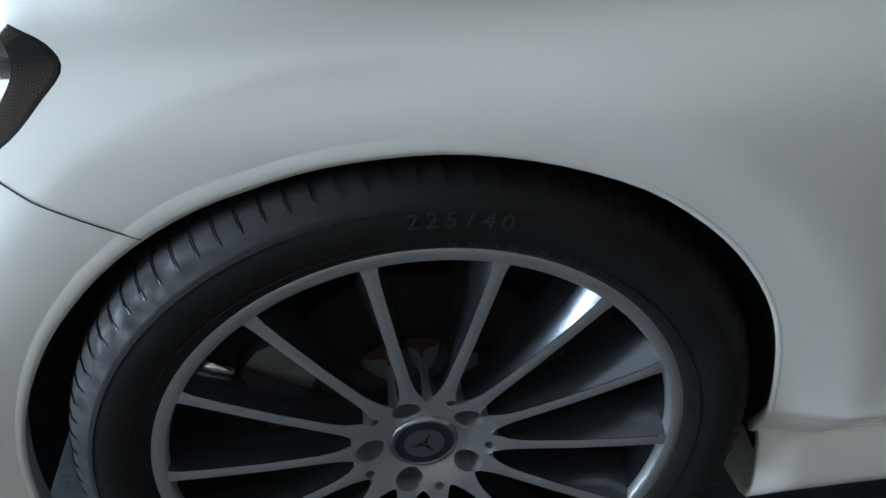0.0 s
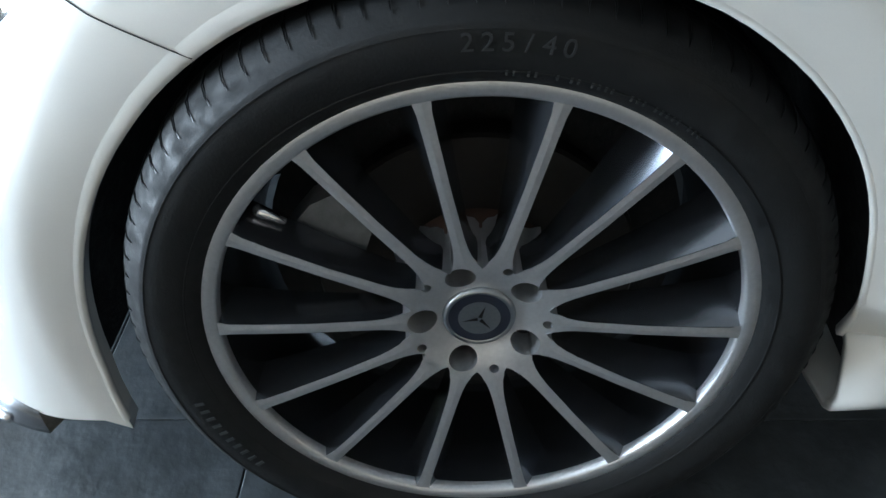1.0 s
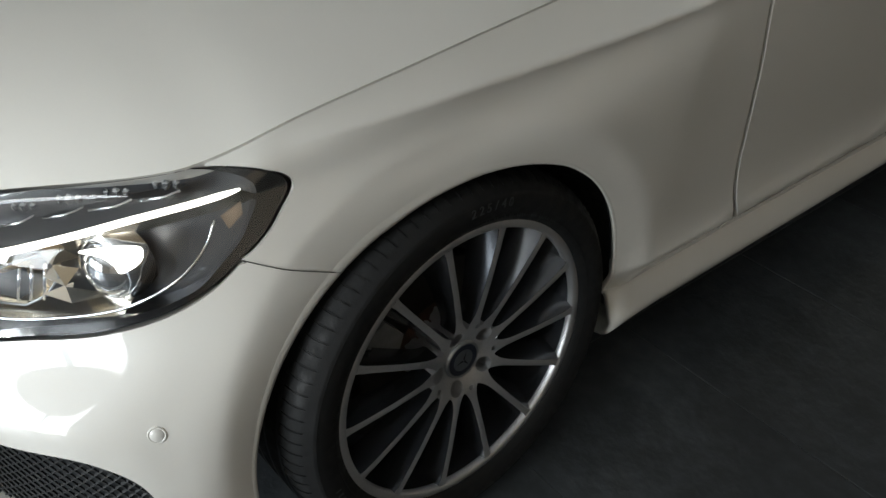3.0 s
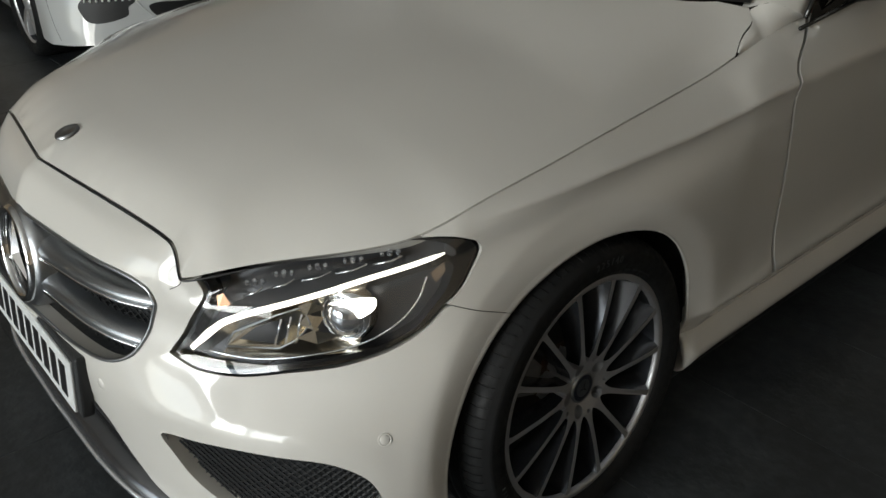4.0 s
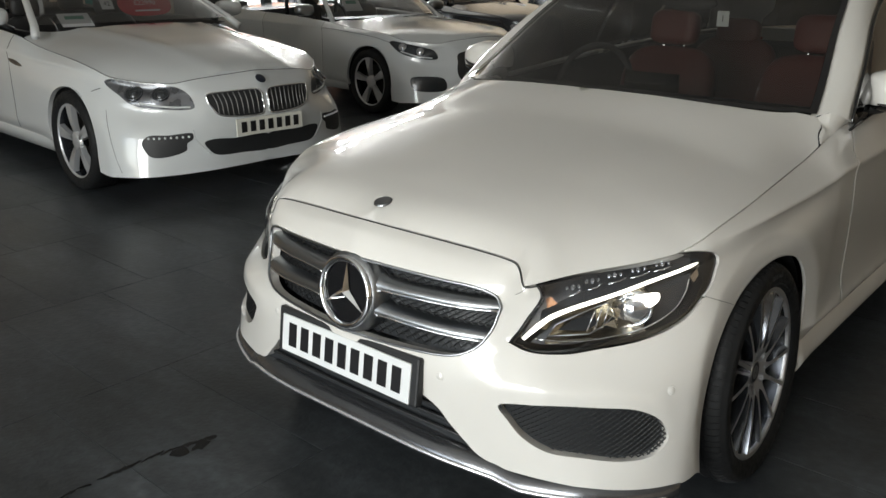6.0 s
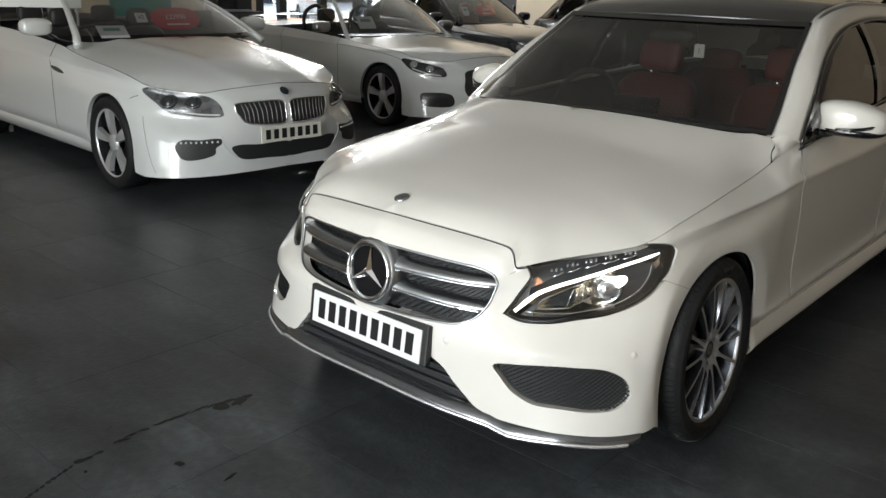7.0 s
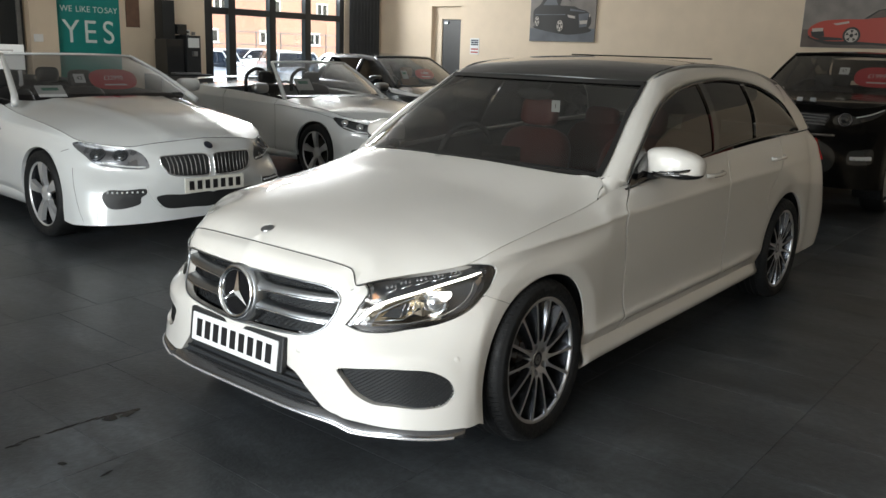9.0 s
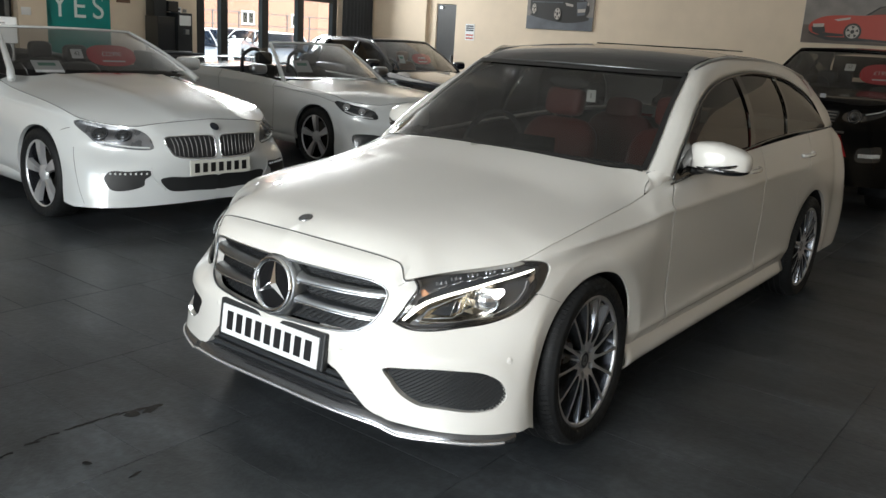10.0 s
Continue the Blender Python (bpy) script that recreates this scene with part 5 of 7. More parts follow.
wheel = estate_wheel(0)
wheel.parent = estate
wheel.location = (.7885, 0, .3285)
wheel.scale = (1, .985, .985)
wheel.rotation_euler = (radians(-3.3), radians(-3.0), radians(2.4))
for o in wheel.children:
    if o.name.startswith('rim'):
        o.scale = (1, 1.037, 1.037)
tyre0 = [o for o in wheel.children if o.name.startswith("tyre")][0]


def on_sidewall(name, text, size, a_mid, r, mat):
    """Characters set one by one round the sidewall."""
    n = len(text)
    bmj = bmesh.new()
    for i, ch in enumerate(text):
        if ch == " ":
            continue
        a = a_mid + (i - (n - 1) / 2) * size * .72 / r
        # letter plane: outward = +x, up = radial
        m = Matrix.Rotation(-a, 4, "X") @ Matrix.Translation((float(np.interp(r, [.264, .274, .290, .302, .3075], [.1052, .1097, .1126, .1118, .1098])), 0, r)) @ Matrix(((0, 0, 1, 0), (1, 0, 0, 0), (0, 1, 0, 0), (0, 0, 0, 1)))
        if ch == "|":
            box(bmj, -size * .12, size * .12, -size * .3, size * .3, 0, .0006, 0, m)
            continue
        ob = lettering("t", ch, size, mat, None, m)
        bmj.from_mesh(ob.data)
        bpy.data.objects.remove(ob)
    return part(name, bmj, mat, tyre0)


on_sidewall("size_marking", "225/40", .0205, radians(3), .2940, SIDEINK)
on_sidewall("maker_marking", "||||||||||", .016, radians(-118), .2860, SIDEINK)
on_sidewall("fine_marking", "|| ||  | || ||||  ||| ||||| |||", .0075, radians(19), .2690, SIDEINK)

# caliper on the front wheel
bm = bmesh.new()
CAL = [Vector((.02, r * math.sin(radians(a)), r * math.cos(radians(a)))) for r, a in ((.12, -78), (.185, -76), (.195, -66), (.19, -55), (.18, -48), (.13, -50))]
vs0 = [bm.verts.new(p) for p in CAL]
vs1 = [bm.verts.new(p + Vector((.03, 0, 0))) for p in CAL]
bm.faces.new(vs0)
bm.faces.new(vs1)
for k in range(6):
    bm.faces.new((vs0[k], vs0[(k + 1) % 6], vs1[(k + 1) % 6], vs1[k]))
part("brake_caliper", bm, CASTGREY, wheel, "grey cast brake caliper")
for x, y, turn, rz in ((.790, REAR_Y, 9, 0), (-.790, 0, 5, 180), (-.790, REAR_Y, 16, 180)):
    c = copy_thing(wheel, pose(x, y, .328, 0, 0, rz) @ pose(0, 0, 0, turn, 0, 0))

# ---- glasshouse ----
W = smooth_line([(.822, .735, .958), (.808, .805, 1.035), (.783, .935, 1.127), (.731, 1.148, 1.247), (.682, 1.425, 1.334), (.645, 1.839, 1.387), (.640, 2.384, 1.390), (.676, 2.779, 1.337), (.742, 3.044, 1.220), (.80, 3.168, 1.075)], 60)
Rl = smooth_line([(.739, .644, .978), (.717, .757, 1.045), (.691, .874, 1.125), (.659, 1.014, 1.221), (.632, 1.161, 1.309), (.612, 1.285, 1.385), (.592, 1.62, 1.462), (.580, 2.16, 1.478), (.585, 2.82, 1.438), (.600, 3.30, 1.345)], 60)
for mir in (False, True):
    sx = -1 if mir else 1
    mid = (W + Rl) / 2 + np.c_[np.full(60, .016), np.zeros(60), np.full(60, .014)]
    q1 = W * .78 + Rl * .22 + np.c_[np.full(60, .010), np.zeros(60), np.full(60, .006)]
    q3 = W * .22 + Rl * .78 + np.c_[np.full(60, .012), np.zeros(60), np.full(60, .016)]
    rows = [W - (.012, 0, 0), W, q1, mid, q3, Rl, Rl - (.02, 0, .004)]
    vv, ff = loft(np.array(rows) * (sx, 1, 1))
    mesh_object("side_pillar", vv, ff, WHITE, estate)
    # pillar foot: from the bonnet's rear corner to the mirror triangle
    ts = np.linspace(7.45, 8.13, 14)
    low = shell.at(ts, np.full(14, 6.98))
    rc = np.c_[rear_corner, bonnet_z(rear_corner[:, 0], rear_corner[:, 1])] + (.0025, .002, .001)
    high = smooth_line(list(map(tuple, rc[::3])) + [tuple(p[0]) for p in (q3, mid, q1, W)], 14)
    vv, ff = loft(np.array([low, low * .67 + high * .33 + (.004, 0, .005), low * .33 + high * .67 + (.003, 0, .004), high]) * (sx, 1, 1))
    mesh_object("pillar_foot", vv, ff, WHITE, estate)
    # D pillar and tail top
    grid = np.array([[(.803, 3.16, 1.062), (.80, 3.40, 1.07), (.745, 3.62, 1.065), (.60, 3.70, 1.06)],
                     [(.775, 3.11, 1.155), (.768, 3.34, 1.16), (.70, 3.55, 1.16), (.55, 3.62, 1.16)],
                     [(.742, 3.044, 1.225), (.715, 3.26, 1.25), (.65, 3.47, 1.26), (.50, 3.53, 1.26)],
                     [(.64, 3.02, 1.36), (.625, 3.22, 1.36), (.60, 3.38, 1.345), (.45, 3.44, 1.36)]])
    vv, ff = loft(grid * (sx, 1, 1))
    mesh_object("rear_pillar", vv, ff, WHITE, estate)
    # windows: front door, rear door, quarter
    wl = W[:, 1]

    def pane(name, y0b, y1b, y0t, y1t, mat):
        n = 14
        rows = []
        for u in np.linspace(0, 1, n):
            yb, yt = y0b + (y1b - y0b) * u, y0t + (y1t - y0t) * u
            zb = float(np.interp(yb, [.71, 1.138, 1.624, 2.303, 3.141], [.936, .971, 1.017, 1.056, 1.062]))
            xb = float(np.interp(yb, [.71, 1.6, 3.14], [.815, .808, .798]))
            top = np.array([np.interp(yt, wl, W[:, k]) for k in range(3)]) - (.008, 0, .004)
            b = np.array((xb, yb, zb))
            if top[2] < zb:
                top = b + (0, 0, .002)
            rows.append([b * (1 - t) + top * t + (.030 * math.sin(math.pi * t), 0, .0) for t in np.linspace(0, 1, 7)])
        vv, ff = loft(np.array(rows) * (sx, 1, 1))
        o = mesh_object(name, vv, ff, mat, estate)
        return o

    pane("side_window", .80, 1.74, .82, 1.80, SIDEGLASS)
    pane("side_window", 1.80, 2.36, 1.90, 2.46, DARKGLASS)
    pane("side_window", 2.39, 3.12, 2.50, 3.14, DARKGLASS)
    for yb, yt, w2 in ((1.77, 1.85, .035), (2.375, 2.48, .016)):
        zb = float(np.interp(yb, [1.138, 1.624, 2.303, 3.141], [.971, 1.017, 1.056, 1.062]))
        top = np.array([np.interp(yt, wl, W[:, k]) for k in range(3)])
        b = np.array((.812, yb, zb))
        rows = [[b * (1 - t) + top * t + (.031 * math.sin(math.pi * t) + .002, d, 0) for t in np.linspace(0, 1, 7)] for d in (-w2, w2)]
        vv, ff = loft(np.array(rows) * (sx, 1, 1))
        mesh_object("window_post", vv, ff, GLOSSBLACK, estate)
    # dark triangle ahead of the front window
    vv, ff = loft(np.array([[(.822, .75, .942), (.82, .83, .950), (.818, .93, .958)], [(.818, .765, .985), (.814, .85, 1.02), (.815, .935, 1.03)], [(.808, .807, 1.034), (.797, .875, 1.085), (.789, .925, 1.118)]]) * (sx, 1, 1) + (.006 * sx, 0, 0))
    mesh_object("quarter_light", vv, ff, GLOSSBLACK, estate)
    # trims round the windows
    belt = smooth_line([(.828, .715, .934), (.826, 1.138, .973), (.82, 1.624, 1.019), (.81, 2.303, 1.058), (.805, 3.15, 1.066)], 40)
    bm = bmesh.new()
    tube(bm, belt * (sx, 1, 1), .005, 6)
    part("belt_trim", bm, GLOSSBLACK, estate, smooth=True)
    bm = bmesh.new()
    tube(bm, (W + (.004, 0, -.004)) * (sx, 1, 1), .006, 6)
    part("window_trim", bm, GLOSSBLACK, estate, smooth=True)
    # roof rail
    rail = smooth_line([(.612, 1.30, 1.375), (.615, 1.38, 1.412), (.613, 1.62, 1.452), (.607, 2.16, 1.462), (.611, 2.82, 1.425), (.612, 3.23, 1.365)], 40)
    bm = bmesh.new()
    tube(bm, rail * (sx, 1, 1), [.004] + [.011] * 38 + [.004], 8)
    part("roof_rail", bm, SATIN, estate, smooth=True)

    # door mirror
    mirror = new("door_mirror")
    mirror.parent = estate
    mirror.scale = (1.09, 1.09, 1.09)
    mirror.location = (-.09 * .915 * sx, -.09, -.09 * 1.035)
    c = Vector((.915, 1.0, 1.035))
    bm = bmesh.new()
    bmesh.ops.create_uvsphere(bm, u_segments=28, v_segments=18, radius=1)
    for q in bm.verts:
        x, y, z = q.co
        sg = lambda a, p: math.copysign(abs(a) ** p, a)
        x2, y2, z2 = sg(x, .62), sg(y, .75), sg(z, .62)
        taper = 1 - .22 * max(0, x2)
        q.co = c + Vector((.128 * x2, (.075 * y2 if y2 < 0 else .055 * y2) + .03 * max(0, x2), .068 * z2 * taper - .012 * max(0, x2)))
    geom = bmesh.ops.bisect_plane(bm, geom=bm.verts[:] + bm.edges[:] + bm.faces[:], plane_co=c + Vector((0, 0, -.042)), plane_no=(0, 0, 1), clear_inner=True)
    for q in bm.verts:
        q.co.x *= sx
    part("shell", bm, WHITE, mirror, "white mirror cap", True)
    bm = bmesh.new()
    bmesh.ops.create_uvsphere(bm, u_segments=24, v_segments=12, radius=1)
    for q in bm.verts:
        x, y, z = q.co
        q.co = c + Vector((.124 * math.copysign(abs(x) ** .6, x), .071 * y + .025 * max(0, x), -.042 + .024 * z))
        q.co.x *= sx
    part("base", bm, GLOSSBLACK, mirror, smooth=True)
    bm = bmesh.new()
    st = smooth_line([(.83, .945, 1.000), (.90, .918, 1.000), (.97, .935, 1.008), (1.02, .985, 1.020), (1.032, 1.02, 1.024)], 24)
    tube(bm, st * (sx, 1, 1), [.003 + .0035 * i / 23 for i in range(24)], 6)
    part("indicator_strip", bm, CHROME, mirror, smooth=True)
    bm = bmesh.new()
    tube(bm, (st[6:-3] + (0, -.0035, .004)) * (sx, 1, 1), .0045, 6)
    part("indicator_lens", bm, GLOSSBLACK, mirror, smooth=True)
    bm = bmesh.new()
    tube(bm, np.array([(.80, .95, .975), (.83, .98, .985), (.87, 1.0, 1.0)]) * (sx, 1, 1), [.03, .028, .03], 8)
    part("arm", bm, PLASTIC, mirror, smooth=True)

# windscreen, its black border, roof, rear
ws_n, ws_m = 26, 21
us = np.linspace(-1, 1, ws_n)
Lr = smooth_line(Rl[:int(np.argmin(np.abs(Rl[:, 1] - 1.285))) + 1], ws_m)
rows = []
for w in range(ws_m):
    e3 = Lr[w]
    t = w / (ws_m - 1)
    bulge = .21 * (1 - t) + .085 * t
    zb = .030 * (1 - t) + .0 * t
    rows.append([(e3[0] * u, e3[1] - bulge * (1 - abs(u) ** (3.3 - 1.1 * t)), e3[2] + zb * (1 - u * u) + .006) for u in us])
screen = np.array(rows)
vv, ff = loft(screen)
o = mesh_object("windscreen", vv, ff, SCREENGLASS, estate)


def strip_of(a, b, off):
    vv, ff = loft([np.array(a) + off, np.array(b) + off])
    return vv, ff


off = np.array((0, -.003, .004))
vv, ff = strip_of(screen[0], screen[0] * .45 + screen[1] * .55, off)
mesh_object("windscreen_border", vv, ff, GLOSSBLACK, estate)
for col0, col1 in ((0, 1), (-1, -2)):
    vv, ff = strip_of(screen[:, col0], screen[:, col0] * .65 + screen[:, col1] * .35, off)
    mesh_object("windscreen_border", vv, ff, GLOSSBLACK, estate)
vv, ff = strip_of(screen[-1], screen[-2], off)
mesh_object("windscreen_border", vv, ff, GLOSSBLACK, estate)
# scuttle and wiper below the screen
vv, ff = loft([[(x * .98, y + .02, z - .02) for x, y, z in screen[0]], [(x * .93, y - .03, z - .075) for x, y, z in screen[0]]])
mesh_object("scuttle", vv, ff, PLASTIC, estate)

ks = [int(np.argmin(np.abs(Rl[:, 1] - y))) for y in (1.285, 1.35, 1.45, 1.62, 1.9, 2.2, 2.5, 2.8, 3.1, 3.30)]
rows = []
for i, k in enumerate(ks):
    e3 = Rl[k]
    crown = np.interp(e3[1], [1.285, 1.6, 3.3], [.010, .022, .03])
    fwd = np.interp(e3[1], [1.285, 1.7], [.085, 0])
    rows.append([((e3[0] - .012) * u, e3[1] - fwd * (1 - abs(u) ** 2.2), e3[2] + .004 + crown * (1 - u * u)) for u in us])
vv, ff = loft(rows[:7])
mesh_object("glass_roof", vv, ff, ROOFGLASS, estate, "black panoramic glass roof")
vv, ff = loft(rows[6:])
mesh_object("rear_roof", vv, ff, BLACK, estate)
# silver line added along the roof's front edge to draw the reflection there
bm = bmesh.new()
tube(bm, [(p[0] * .93, p[1] + .006, p[2] + .002) for p in rows[0]], .005, 6)
part("header_reflection", bm, SATIN, estate, smooth=True)
# tilted sunroof leaf and rear spoiler
bm = bmesh.new()
box(bm, -.42, .42, 2.25, 2.55, 1.508, 1.516, .003)
part("sunroof_leaf", bm, ROOFGLASS, estate)
tail = np.array(rows[-1])
vv, ff = loft([tail, tail + (0, .16, -.02), tail * (1, 1, 1) + (0, .30, -.16), tail * (1.08, 1, 1) + (0, .36, -.29)])
mesh_object("rear_window", vv, ff, DARKGLASS, estate)
vv, ff = loft([tail + (0, 0, .004), tail + (0, .17, -.012), tail + (0, .17, -.04)])
mesh_object("spoiler", vv, ff, WHITE, estate)
for sx in (1, -1):
    sv = np.array([(12.6, 4.6), (13.25, 4.7), (13.3, 6.1), (12.7, 6.2)])
    P = shell.at(sv[:, 0], sv[:, 1]) + (.012, .012, 0)
    part("tail_lamp", flat_poly(P * (sx, 1, 1)), REDLENS, estate)

# ---- cabin ----
dash = np.array([[(u * .68, .62 + .12 * (abs(u)) ** 2, .955) for u in us], [(u * .68, .85, .975) for u in us], [(u * .68, 1.0, .95) for u in us], [(u * .68, 1.06, .85) for u in us], [(u * .68, 1.02, .55) for u in us]])
vv, ff = loft(dash)
mesh_object("dashboard", vv, ff, DASH, estate)
bm = bmesh.new()
box(bm, -.12, .12, .90, .915, .965, 1.04, .004)
part("screen", bm, GLOSSBLACK, estate)
bm = bmesh.new()
for x0 in (-.40,):
    pts = [(x0 + .185 * math.sin(a), 1.12 + .06 * math.cos(a), .935 + .17 * math.cos(a)) for a in np.linspace(0, 2 * math.pi, 33)]
    tube(bm, pts, .015, 8, False)
    tube(bm, [(x0 - .17, 1.12, .93), (x0, 1.09, .91), (x0 + .17, 1.12, .93)], .02, 8)
part("steering_wheel", bm, DASH, estate, smooth=True)
for x0 in (-.36, .36):
    for y0, rear in ((1.62, False), (2.42, True)):
        seat = new("seat")
        seat.parent = estate

        def cushion(name, cx, cy, cz, sx_, sy_, sz_, tilt, mat, label=""):
            bm = bmesh.new()
            bmesh.ops.create_uvsphere(bm, u_segments=20, v_segments=14, radius=1)
            for q in bm.verts:
                q.co = Vector([math.copysign(abs(a) ** .5, a) * s for a, s in zip(q.co, (sx_, sy_, sz_))])
            bmesh.ops.transform(bm, matrix=Matrix.Translation((cx, cy, cz)) @ Matrix.Rotation(radians(tilt), 4, "X"), verts=bm.verts)
            part(name, bm, mat, seat, label, True)
        cushion("backrest", x0, y0 + .12, .76, .25, .075, .31, -16, REDLEATHER, "red leather backrest")
        cushion("base", x0, y0 - .2, .47, .25, .27, .09, 4, REDLEATHER)
        cushion("headrest", x0, y0 + .20, 1.155 if not rear else 1.08, .125, .05, .085, -10, REDLEATHER)
        for d in (-.055, .055):
            bm = bmesh.new()
            tube(bm, [(x0 + d, y0 + .19, 1.0), (x0 + d, y0 + .20, 1.13)], .008, 8)
            part("headrest_post", bm, CHROME, seat, smooth=True)
hl = np.array(rows[:9]) - (0, 0, .035)
vv, ff = loft(hl * (.97, 1, 1))
mesh_object("headliner", vv, ff, DASH, estate)
for sx in (1, -1):
    vv, ff = loft(np.array([[(.80, .78, .93), (.79, 1.8, 1.0), (.78, 2.6, 1.03), (.74, 3.4, 1.04)], [(.74, .78, .90), (.72, 1.8, .97), (.70, 2.6, 1.0), (.66, 3.4, 1.0)], [(.74, .78, .3), (.72, 1.8, .3), (.70, 2.6, .3), (.66, 3.4, .3)]]) * (sx, 1, 1))
    mesh_object("door_lining", vv, ff, DASH, estate)
vv, ff = loft([[(-.68, 2.72, .3), (.68, 2.72, .3)], [(-.66, 2.80, .98), (.66, 2.80, .98)], [(-.64, 3.3, 1.0), (.64, 3.3, 1.0)]])
mesh_object("load_cover", vv, ff, DASH, estate)
bm = bmesh.new()
box(bm, -.70, .70, .6, 3.7, .28, .30)
part("cabin_floor", bm, DASH, estate)
bm = bmesh.new()
bmesh.ops.create_uvsphere(bm, u_segments=20, v_segments=10, radius=1, matrix=Matrix.Translation((0, 1.20, 1.30)) @ Matrix.Diagonal((.12, .022, .035, 1)))
part("rear_view_mirror", bm, DASH, estate, smooth=True)
bm = bmesh.new()
box(bm, .150, .200, 1.135, 1.138, 1.215, 1.275)
stick = part("windscreen_sticker", bm, PLATEWHITE, estate, "small white number sticker")
lettering("numeral", "1", .035, INK, stick, Matrix.Translation((.175, 1.1335, 1.245)) @ Matrix.Rotation(radians(90), 4, "X"))


# ---- the other cars ----
EDGE_SOFT = [0.64, 0.69, 0.722, 0.738, 0.750, 0.766, 0.783, 0.800, 0.816, 0.836, 0.861, 0.880, 0.925, 0.978]
soft_net = shell.net.copy()
soft_net[7, 1], soft_net[7, 2], soft_net[7, 3] = (.40, -.650, 0), (.52, -.595, 0), (.615, -.515, 0)
for k in range(1, 8):
    soft_net[7, k, 2] = float(bonnet_z(soft_net[7, k, 0], soft_net[7, k, 1], EDGE_SOFT))
for k in (5, 6):
    soft_net[k, 2] = soft_net[k, 1] * .5 + soft_net[k, 3] * .5 + (.008, -.012, .004)
soft_shell = Shell(soft_net)


class Body:
    """Another car's outer shape, drawn out from the estate's lines by its own lengths and heights."""

    def __init__(self, name, label, hw, nose, base, tail, zmap, ymap=None, tyre=.33, group=""):
        self.root = tagged(new(name), label, "car", group)
        self.kx = hw / .905
        self.y_from, self.y_to = [-.80, 0, .65, 2.84, 3.91], [-nose, 0, .65 * base / 2.84 if ymap is None else ymap, base, base + tail]
        self.z_from, self.z_to = zip(*zmap)
        self.base, self.r = base, tyre
        self.shell = Shell([[self.warp(p) for p in row] for row in soft_net], RIDGES[:1])

    def warp(self, p):
        p = np.asarray(p, float)
        return np.stack([p[..., 0] * self.kx, np.interp(p[..., 1], self.y_from, self.y_to), np.interp(p[..., 2], self.z_from, self.z_to)], -1)

    def skins(self, mat, arch_r, holes=(), crease_h=0.0):
        sh = self.shell
        fa = sh.find(np.c_[arch_r * np.sin(np.radians(np.linspace(-98, 98, 44))), self.r + arch_r * np.cos(np.radians(np.linspace(-98, 98, 44)))], [1, 2], 3, 13.6)
        ra = sh.find(np.c_[self.base + arch_r * np.sin(np.radians(np.linspace(-98, 98, 44))), self.r + arch_r * np.cos(np.radians(np.linspace(-98, 98, 44)))], [1, 2], 3, 13.6)
        edge = np.vstack([poly_line([(0, 0), (fa[0, 0], 0)], .15), fa, poly_line([(fa[-1, 0], 0), (ra[0, 0], 0)], .15), ra, poly_line([(ra[-1, 0], 0), (14, 0), (14, 6.98), (0, 6.98), (0, 0)], .2)[:-1]])
        sh.panel("body", edge, list(holes), mat, self.root, .03, both=True, du=.16, dv=.2)
        for cy in (0, self.base):
            for sx in (1, -1):
                t = np.radians(np.linspace(-118, 118, 36))
                ring = np.c_[cy + (arch_r + .008) * np.sin(t), self.r + (arch_r + .008) * np.cos(t)]
                hw = .905 * self.kx
                rows = [np.c_[np.full(36, (hw - d) * sx), ring] for d in (.03, .3)]
                rows.append(np.c_[np.full(36, (hw - .32) * sx), (cy, self.r) + (ring - (cy, self.r)) * .3])
                mesh_object("wheel_arch_liner", *loft(rows), LINER, self.root)
        # bonnet
        rim = soft_shell.at(np.linspace(0, 7.7, 70), np.full(70, 6.98))
        bo = np.vstack([rim[:, :2], cowl[2:] + (0, .0), poly_line([(0, .41), (0, rim[0, 1])], .06)[1:-1]])
        bo[0, 0] = 0
        v, f = fill2d(bo, [], .05, .05)
        P = self.warp(np.c_[v, bonnet_z(v[:, 0], v[:, 1], EDGE_SOFT)])
        xc = np.interp(P[:, 1], [P[:, 1].min(), P[:, 1].max()], [.24, .52])
        P[:, 2] += crease_h * np.exp(-((np.abs(P[:, 0]) - xc) / .055) ** 2)
        self.bonnet = skin("bonnet", P + (0, 0, -.002), np.tile([0, 0, 1.0], (len(v), 1)), f, mat, self.root, .02, both=True)
        bm = bmesh.new()
        tube(bm, np.vstack([self.warp(rim)[:0:-1] * (-1, 1, 1), self.warp(rim)]) + (0, 0, .0005), .0022, 5)
        part("bonnet_gap", bm, INK, self.root)
        sk = np.array([[(x * self.kx, y, z) for y in np.linspace(.36, self.base - .38, 20)] for x, z in ((.86, .30), (.87, .27), (.85, .20), (.70, .17))])
        for sx in (1, -1):
            mesh_object("sill", *loft(sk * (sx, 1, 1)), mat, self.root)

    def seam(self, pts, sx=1, mat=None, r=.0025):
        sv = np.asarray(smooth_line(pts, 24))
        P = self.shell.at(sv[:, 0], sv[:, 1]) * (sx, 1, 1)
        bm = bmesh.new()
        tube(bm, P, r, 5)
        part("door_gap", bm, mat or INK, self.root)

    def patch(self, name, outline, mat, lift=.003, parent=None, sx=1, label="", n=40, closed=True):
        """A piece let into the skin over an outline of the shell."""
        line = smooth_line(outline, n, closed=True)
        ob = self.shell.panel(name, line, [], mat, parent or self.root, .012, lift=lift, mirror=sx < 0, du=.1, dv=.14, label=label)
        return ob

